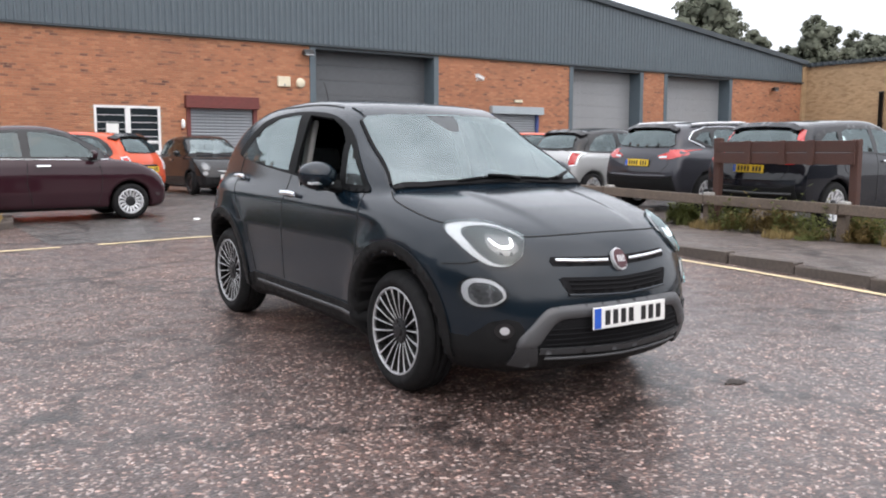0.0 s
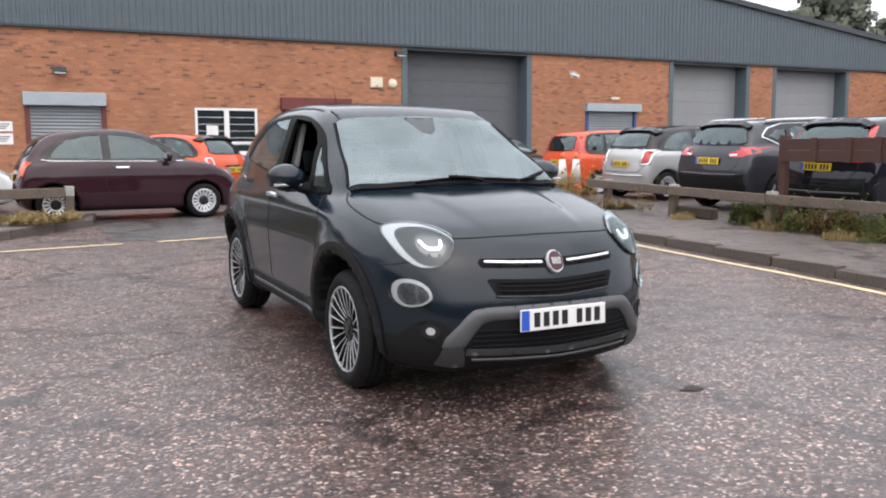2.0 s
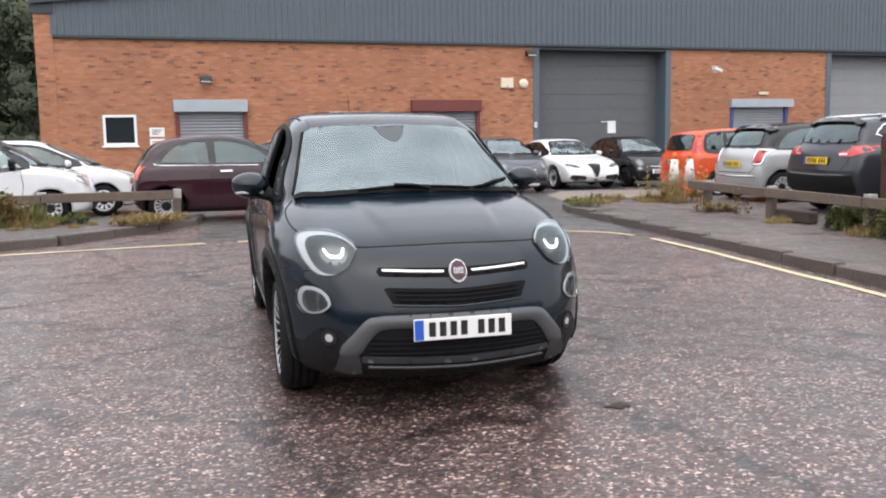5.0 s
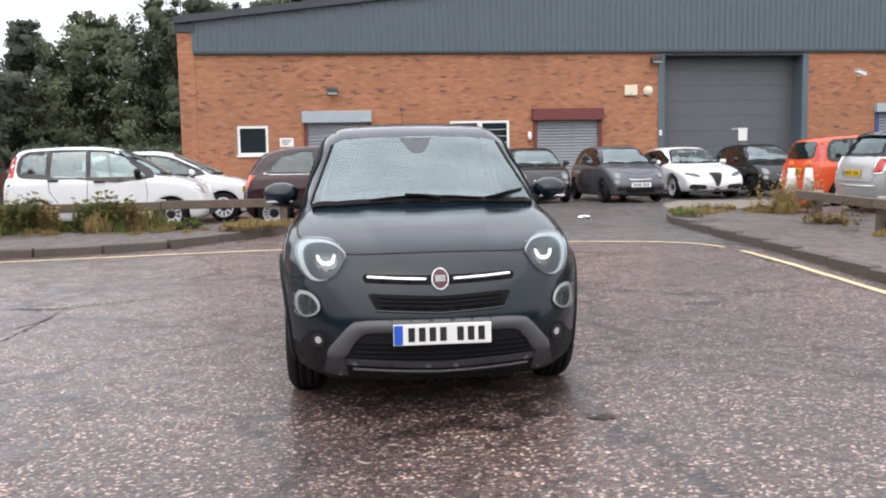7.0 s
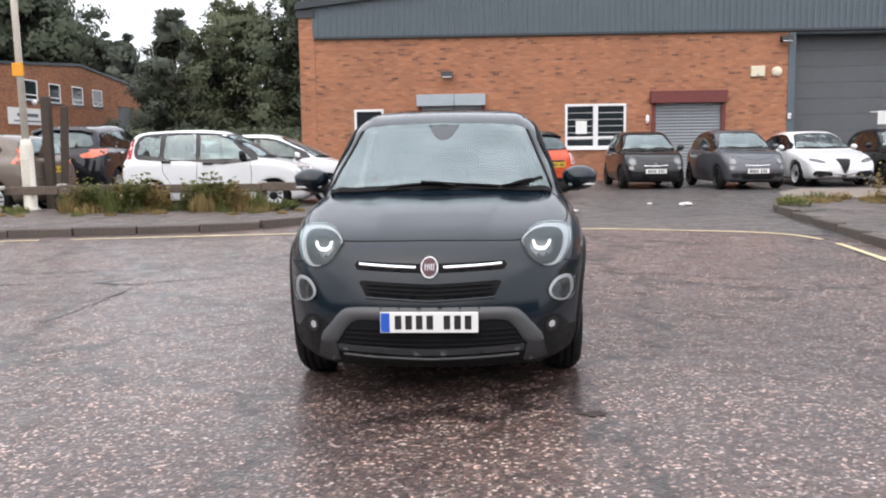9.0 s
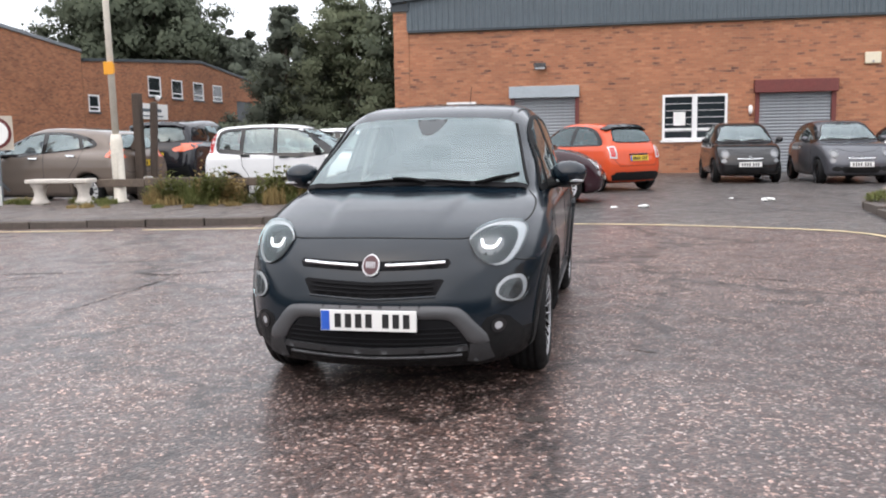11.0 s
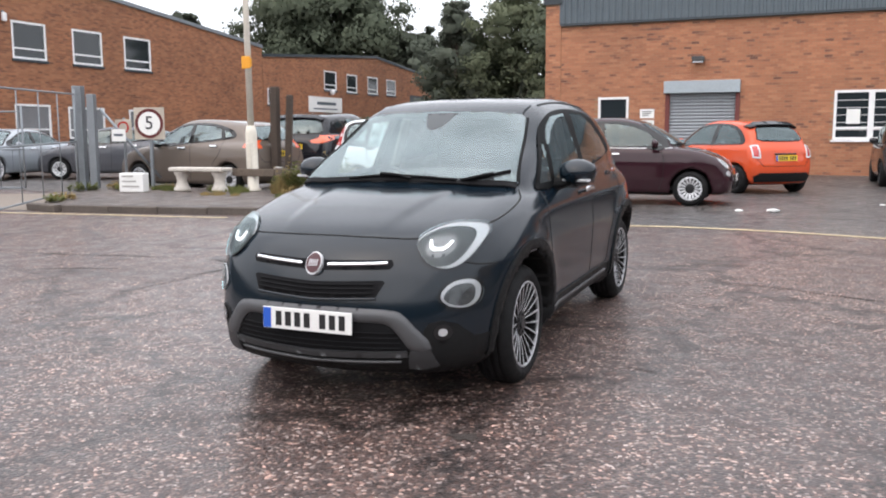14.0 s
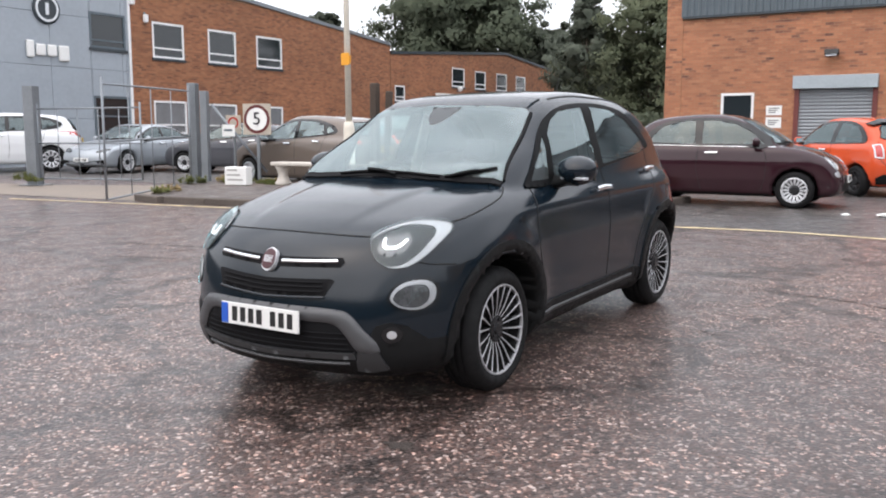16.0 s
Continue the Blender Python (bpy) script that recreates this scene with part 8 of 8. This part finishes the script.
def weed(x, y, kind, dry=False, s=1.0, dz=0.11):
    tagged(new("weed_clump", (DRY if dry else WEEDS)[kind]), "straggling dry weeds at the fence" if dry else "straggling green weeds growing at the fence", "weeds", "weeds along the fences").matrix_world = pose(x, y, ground_z(y) + dz, 0, 0, random.uniform(0, 360)) @ Matrix.Diagonal((s, s, s * random.uniform(0.85, 1.1), 1))


rng = random.Random(5)
for k in range(22):
    y = rng.uniform(5.0, 13.8)
    weed(9.15 + rng.uniform(-0.4, 0.5), y, rng.choice((1, 2, 5, 5, 4)), rng.random() < 0.6, rng.uniform(0.4, 0.8))
for k in range(16):
    weed(9.35 + rng.uniform(-0.15, 0.3), rng.uniform(7.4, 10.6), rng.choice((4, 6, 0, 5)), rng.random() < 0.55, rng.uniform(0.5, 0.85))
for y in (8.15, 8.6, 9.0, 9.35, 9.7, 12.4):
    weed(9.05 + rng.uniform(-0.2, 0.25), y, 3, rng.random() < 0.5, rng.uniform(0.7, 1.0))
for x, y in ((9.6, 15.4), (9.9, 15.7), (9.4, 15.9), (10.1, 15.2)):
    weed(x, y, 3, True, rng.uniform(0.8, 1.1))
for k in range(6):
    weed(9.8 + rng.uniform(-0.35, 0.4), 15.45 + rng.uniform(-0.4, 0.4), rng.choice((4, 3, 6)), rng.random() < 0.85, rng.uniform(0.6, 1.3))
for k in range(14):
    weed(8.0 + rng.uniform(-0.3, 1.6), 15.9 + rng.uniform(-0.4, 0.5), 5, rng.random() < 0.75, rng.uniform(0.25, 0.6))
for x in (-4.95, -4.55, -4.2, -3.9, -3.6, -3.3, -2.55, -2.2, -1.9, -1.6):
    weed(x, 15.60 + rng.uniform(-0.12, 0.1), rng.choice((6, 6, 0, 4)), rng.random() < 0.25, rng.uniform(0.8, 1.1))
    weed(x + 0.15, 15.5 + rng.uniform(-0.15, 0.1), rng.choice((4, 5)), rng.random() < 0.6, rng.uniform(0.7, 1.0))
for x in (-4.7, -4.0, -3.5, -2.1):
    weed(x, 15.55, 3, True, rng.uniform(0.75, 1.0))
for k in range(34):
    x = rng.uniform(-9.4, 0.7)
    weed(x, 15.70 + rng.uniform(-0.3, 0.3), rng.choice((2, 5, 5)), rng.random() < 0.5, rng.uniform(0.4, 0.8))
for k in range(16):
    weed(rng.uniform(-6.2, 0.2), 15.0 + rng.uniform(-0.3, 0.25), 5, rng.random() < 0.7, rng.uniform(0.25, 0.5))
for x, y in ((0.45, 15.35), (0.15, 15.2), (-0.2, 14.95), (0.6, 15.75), (0.0, 14.75), (0.35, 15.0)):
    weed(x, y, 2, True, rng.uniform(0.5, 0.8))
for x, y in ((7.75, 15.7), (8.0, 16.2), (8.5, 16.4), (7.7, 15.2), (9.0, 16.5), (-7.9, 12.9), (-8.1, 13.3), (-9.2, 14.9), (-13.6, 13.9), (-13.1, 13.8), (-8.6, 15.4)):
    weed(x, y, 2, rng.random() < 0.5, rng.uniform(0.5, 0.8))


# ---- trees ----
def tree(name, x, y, h, w, material, label, seed, leaves=5200, low=0.12, size=0.34, spire=False):
    """A tapered trunk with limbs and a crown of small leaf clumps in uneven masses."""
    rng = random.Random(seed)
    top = thing(name, label, "tree", pose(x, y, ground_z(y)))
    bm = bmesh.new()
    pts = [(0.045 * h * 0.6, 0), (0.03 * h * 0.6, h * 0.25), (0.02 * h * 0.6, h * 0.6), (0.008 * h, h * 0.92)]
    add_lathe(bm, pts, 9)
    part("trunk", bm, M["bark"], top, smooth=True)
    lobes = []
    n = int(26 * max(1.0, (w / 8) ** 1.25))
    for k in range(n):
        t = (k + 0.5) / n
        z = h * (low + 0.06 + (0.92 - low) * t)
        env = math.sin(math.pi * min(1, 0.24 + 0.70 * t)) ** 0.7 if not spire else 1.08 - 0.95 * t
        a = k * 2.4 + rng.uniform(-0.5, 0.5)
        r = w * 0.5 * env * rng.uniform(0.30, 0.95)
        lobes.append((Vector((r * math.cos(a), r * math.sin(a), z)), w * 0.5 * env * rng.uniform(0.40, 0.62) + 0.25, h * rng.uniform(0.08, 0.12)))
    bm = bmesh.new()
    for c, _, _ in lobes:
        tube(bm, (0, 0, max(0.3, c.z - h * 0.16)), tuple(c), 0.006 * h, 5)
    part("limbs", bm, M["bark"], top)
    # each limb carries a dozen twiggy clumps, each clump its own leaves
    g = np.random.default_rng(seed)
    sub = 14
    lc = np.repeat(np.array([tuple(l[0]) for l in lobes]), sub, 0)
    lr = np.repeat(np.array([(l[1], l[1], l[2] * 1.25) for l in lobes]), sub, 0)
    sd = g.normal(size=(n * sub, 3))
    sd /= np.linalg.norm(sd, axis=1)[:, None]
    sc = lc + sd * lr * g.uniform(0.15, 1.05, (n * sub, 1))
    sr = lr.mean(1) * g.uniform(0.26, 0.50, n * sub)
    pick = g.integers(0, n * sub, leaves)
    c = sc[pick]
    d = g.normal(size=(leaves, 3))
    d /= np.linalg.norm(d, axis=1)[:, None]
    p = c + d * sr[pick][:, None] * g.uniform(0.2, 1.15, (leaves, 1)) * np.array((1.0, 1.0, 0.72))
    d = d * 0.6 + sd[pick]
    face = d + g.normal(size=(leaves, 3)) * 0.7
    face /= np.linalg.norm(face, axis=1)[:, None]
    t1 = np.cross(face, g.normal(size=(leaves, 3)))
    t1 /= np.linalg.norm(t1, axis=1)[:, None]
    t2 = np.cross(face, t1)
    q = g.uniform(0.5, 1.0, leaves) * size
    v = np.zeros((leaves, 4, 3))
    for i in range(4):
        ang = i * math.pi / 2 + g.uniform(-0.4, 0.4, leaves)
        r = q * g.uniform(0.5, 1.1, leaves)
        v[:, i] = p + t1 * (np.cos(ang) * r)[:, None] + t2 * (np.sin(ang) * r)[:, None]
    v = v.reshape(-1, 3)
    f = np.arange(leaves * 4).reshape(-1, 4)
    up = d + np.array((0, 0, 0.35)) + (c - np.array((0, 0, h * 0.5))) / w
    up /= np.linalg.norm(up, axis=1)[:, None]
    ob = link("crown", mesh_of("crown", v, f), material, top, smooth=True)
    ob.data.normals_split_custom_set_from_vertices(np.repeat(up, 4, 0).tolist())
    return top


BROAD = "broadleaved tree with a dense dark green crown"
for k, (x, y, h, w, mt, lb) in enumerate((
(-42.5, 84, 19.5, 18, "leaf_a", BROAD), (-32.3, 84, 11.4, 9.0, "leaf_b", BROAD), (-60, 82, 14.3, 7, "leaf_b", BROAD),
        (-16.1, 54, 9.4, 7.2, "leaf_b", "tall conifer with ragged dark branches"), (-12.4, 55, 10.0, 8.2, "leaf_c", "broadleaved tree with a paler green crown"), (-8.7, 56, 10.8, 8.0, "leaf_a", BROAD), (-5.6, 56, 11.3, 8.0, "leaf_a", BROAD), (-14.6, 58, 7.2, 8.5, "leaf_b", BROAD),
        (-2, 80, 16.5, 13, "leaf_a", BROAD), (7, 82, 16.0, 12, "leaf_a", BROAD),
        # these four eastern trees wear the haze-paled leaf colour
        (67.5, 56, 15.6, 9.5, "leaf_haze", BROAD), (78.5, 58, 12.9, 4.5, "leaf_haze", BROAD), (85.5, 55, 14.2, 7, "leaf_haze", BROAD), (93, 53.6, 13.2, 9, "leaf_haze", BROAD))):
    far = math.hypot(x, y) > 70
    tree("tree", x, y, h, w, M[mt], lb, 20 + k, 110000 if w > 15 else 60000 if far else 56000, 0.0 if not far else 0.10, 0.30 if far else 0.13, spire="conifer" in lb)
top = thing("dark_hedge", "dark overgrown hedge behind the parked cars", "hedge", pose(-12, 49.5, 0.2))
v, f = [], []
rng = random.Random(3)
for k in range(14000):
    p = Vector((rng.uniform(-9, 9), rng.gauss(0, 0.5), rng.uniform(0.1, 1.9 + 0.5 * math.sin(k))))
    nrm = Vector((rng.gauss(0, 0.6), -1, rng.gauss(0, 0.7))).normalized()
    t1 = nrm.orthogonal().normalized()
    t2 = nrm.cross(t1)
    m = len(v)
    for i in range(4):
        a = i * math.pi / 2 + rng.uniform(-0.4, 0.4)
        v.append(p + (t1 * math.cos(a) + t2 * math.sin(a)) * rng.uniform(0.06, 0.16))
    f.append((m, m + 1, m + 2, m + 3))
link("foliage", mesh_of("foliage", v, f), M["leaf_a"], top)
part("stems", box(-9, 9, -0.15, 0.15, 0, 1.6, 0.05), M["bark"], top)

# ---- the cars ----
hero = hero_car(car_pose(2.102, 7.03, -91.2))
WHITE = paint("white_paint", (0.72, 0.73, 0.74))
BLACK = paint("black_paint", (0.010, 0.010, 0.011))
ORANGE = paint("orange_paint", (0.62, 0.085, 0.028))
MAROON = paint("maroon_paint", (0.030, 0.009, 0.014))
GREY = paint("dark_grey_paint", (0.085, 0.088, 0.10), 0.4)
GUN = paint("gunmetal_paint", (0.042, 0.043, 0.052), 0.3)
SILVER = paint("silver_paint", (0.46, 0.47, 0.47), 0.5)
BRONZE = paint("bronze_paint", (0.155, 0.125, 0.105), 0.4)
SEDAN_SILVER = paint("pale_silver_paint", (0.36, 0.39, 0.42), 0.4)
NAVY = paint("navy_paint", (0.008, 0.009, 0.013))


def city_front(top, b, d):
    strip("chrome_moustache", b, [(-0.30, 0.60), (0, 0.585), (0.30, 0.60)], "F", 0.018, M["chrome"], top, off=0.012, thick=0.014)
    panel("badge", b, ellipse(0, 0.625, 0.045, 0.045), "F", M["lamp_dark"], top, off=0.012, thick=0.02, step=0.03)


def sport_front(top, b, d):
    city_front(top, b, d)
    for sd in (1, -1):
        panel("air_intake", b, ellipse(0.52 * sd, 0.36, 0.10, 0.055), "F", M["gap"], top, off=0.010, thick=0.02, step=0.04)
        strip("lamp_rim", b, [(0.565 * sd, 0.725), (0.695 * sd, 0.74), (0.69 * sd, 0.955), (0.575 * sd, 0.97)], "R", 0.028, M["lamp_white"], top, off=0.014, thick=0.02, closed=True)
    panel("rear_diffuser", b, sym([(0, 0.43), (0.56, 0.43), (0.68, 0.36), (0.64, 0.25), (0, 0.25)]), "R", M["black_plastic"], top, off=0.012, thick=0.03, step=0.06)
    strip("tailgate_grip", b, [(-0.26, 0.80), (0.26, 0.80)], "R", 0.035, M["gloss_black"], top, off=0.014, thick=0.02)


def shield_front(top, b, d):
    sh = [(-0.19, 0.68), (-0.13, 0.705), (0.13, 0.705), (0.19, 0.68), (0.04, 0.36), (0, 0.335), (-0.04, 0.36)]
    panel("shield_grille", b, sh, "F", M["gap"], top, off=0.014, thick=0.03, step=0.05, label="dark triangular grille with a chrome rim")
    strip("grille_rim", b, sh, "F", 0.02, M["lamp_clear"], top, off=0.02, thick=0.02, closed=True)
    for sd in (1, -1):
        lo = [(0.28 * sd, 0.29), (0.34 * sd, 0.39), (0.68 * sd, 0.42), (0.74 * sd, 0.36), (0.62 * sd, 0.28)]
        panel("air_intake", b, lo if sd > 0 else lo[::-1], "F", M["gap"], top, off=0.012, thick=0.02, step=0.05)
        strip("intake_lip", b, [(0.28 * sd, 0.40), (0.72 * sd, 0.43)], "F", 0.035, WHITE, top, off=0.014, thick=0.02)


def round_tail(top, b, d):
    for sd in (1, -1):
        strip("lamp_rim", b, [(0.545 * sd, 0.71), (0.72 * sd, 0.73), (0.72 * sd, 0.975), (0.56 * sd, 0.995)], "R", 0.03, M["chrome"], top, off=0.014, thick=0.02, closed=True)
    panel("dark_roof", b, [(0.1, -0.50), (0.1, 0.50), (-1.1, 0.48), (-1.1, -0.48)], "T", M["gloss_black"], top, off=0.005, thick=0.02, step=0.12)
    strip("bumper_strip", b, [(-0.6, 0.50), (0, 0.49), (0.6, 0.50)], "R", 0.03, M["chrome"], top, off=0.012, thick=0.02)


def suv_rear(top, b, d):
    for ax in "Ss":
        strip("window_trim", b, [(0.3, 1.455), (-0.6, 1.515), (-1.2, 1.49), (-1.52, 1.41), (-1.68, 1.27), (-1.35, 1.14)], ax, 0.022, M["chrome"], top, off=0.012, thick=0.016, step=0.08)
    for sd in (1, -1):
        strip("roof_rail", b, [(0.2, 0.60 * sd), (-0.6, 0.625 * sd), (-1.5, 0.59 * sd)], "T", 0.035, M["alloy"], top, off=0.06, thick=0.05)
        panel("reversing_lamp", b, [(0.44 * sd, 0.945), (0.58 * sd, 0.955), (0.58 * sd, 0.985), (0.44 * sd, 0.975)][::sd], "R", M["lamp_clear"], top, off=0.014, thick=0.02, step=0.05)
    strip("bumper_lip", b, [(-0.62, 0.64), (0, 0.63), (0.62, 0.64)], "R", 0.04, GUN, top, off=0.03, thick=0.04)


def estate_rear(top, b, d):
    for sd in (1, -1):
        panel("upper_tail_lamp", b, [(0.58 * sd, 1.28), (0.66 * sd, 1.26), (0.61 * sd, 1.42), (0.55 * sd, 1.43)][::sd], "R", M["lamp_red"], top, off=0.012, thick=0.03, step=0.05)
        panel("reversing_lamp", b, [(0.50 * sd, 0.99), (0.66 * sd, 1.02), (0.66 * sd, 1.07), (0.52 * sd, 1.05)][::sd], "R", M["lamp_white"], top, off=0.014, thick=0.02, step=0.05)
    strip("bumper_lip", b, [(-0.7, 0.52), (0, 0.51), (0.7, 0.52)], "R", 0.03, M["grey_plastic"], top, off=0.03, thick=0.03)


DULL = (10, M["dark_alloy"], M["dark_alloy"])
CLASSIC = (16, M["dark_alloy"], M["alloy"])
parked(CITY, car_pose(1.60, 16.95, 0.8), MAROON, "dark maroon small hatchback with white multi-spoke wheels", wheels=CLASSIC, lamp="lamp_amber", belt_chrome=True, mirror_mat=MAROON, extra=city_front, glass_mat="glass_mid")
parked(CITY, car_pose(2.98, 21.15, 131), ORANGE, "bright orange small hatchback with a dark spoiler", wheels=(10, M["dark_alloy"], M["dark_alloy"]), head="lamp_clear", spoiler=M["gloss_black"], mirror_mat=ORANGE, extra=sport_front)
parked(CITY, car_pose(6.88, 24.25, -89.5), BLACK, "black small hatchback facing the yard", head="lamp_dim", wheels=DULL, extra=city_front)
parked(CITY, car_pose(9.10, 23.5, -87), GREY, "dark grey small sporty hatchback facing the yard", head="lamp_dim", wheels=DULL, extra=sport_front)
parked(SALOON, car_pose(11.55, 24.9, -88), WHITE, "white saloon with a dark shield grille", head="lamp_dim", plates=False, extra=shield_front)
parked(CITY, car_pose(13.75, 24.6, -90), BLACK, "black small hatchback beside the white saloon", head="lamp_dim", wheels=DULL, extra=city_front)
parked(PANDA, car_pose(13.3, 18.4, 0), ORANGE, "bright orange boxy hatchback seen from behind", lamp="lamp_red", handle="black_plastic", trim=M["black_plastic"])
parked(CITY, car_pose(12.6, 15.25, 0, 0.10), SILVER, "silver compact hatchback with a dark roof", top_mat=BLACK, extra=round_tail, spoiler=M["gloss_black"])
parked(SUV, car_pose(12.58, 12.43, 0, 0.11), GUN, "gunmetal grey crossover with chrome window trim", extra=suv_rear, spoiler=M["gloss_black"])
parked(SUV, car_pose(11.98, 9.65, -2, 0.11), NAVY, "black estate car behind the timber board", extra=estate_rear, spoiler=NAVY)
parked(PANDA, car_pose(-2.62, 17.42, 0), WHITE, "white boxy hatchback with black rubbing strips", handle="black_plastic", mirror_mat=M["black_plastic"], trim=M["black_plastic"], glass_mat="glass")
parked(HATCH, car_pose(-2.0, 19.5, 0), WHITE, "white hatchback parked behind another white car", mirror_mat=WHITE)
parked(SUV, car_pose(-6.76, 21.03, 95) @ Matrix.Scale(1.1, 4), NAVY, "black crossover with large orange rear lamps", lamp="lamp_amber", spoiler=NAVY)
parked(HATCH, car_pose(-8.05, 17.6, 172, -0.05) @ Matrix.Scale(1.09, 4), BRONZE, "bronze hatchback behind the stone bench", lamp="lamp_amber", glass_mat="glass")
parked(SALOON, car_pose(-16.9, 19.8, 280), SEDAN_SILVER, "pale silver saloon inside the gate", head="lamp_dim")
parked(SUV, car_pose(-20.1, 17.3, 236) @ Matrix.Scale(1.1, 4), WHITE, "white crossover inside the gate")
parked(HATCH, car_pose(-13.9, 20.9, 200), GREY, "dark hatchback behind the sign boards")

# ---- the single bricks of the nearest stretch of wall ----
for wall, pieces, place in BRICK_JOBS:
    single_bricks(wall, pieces, place)
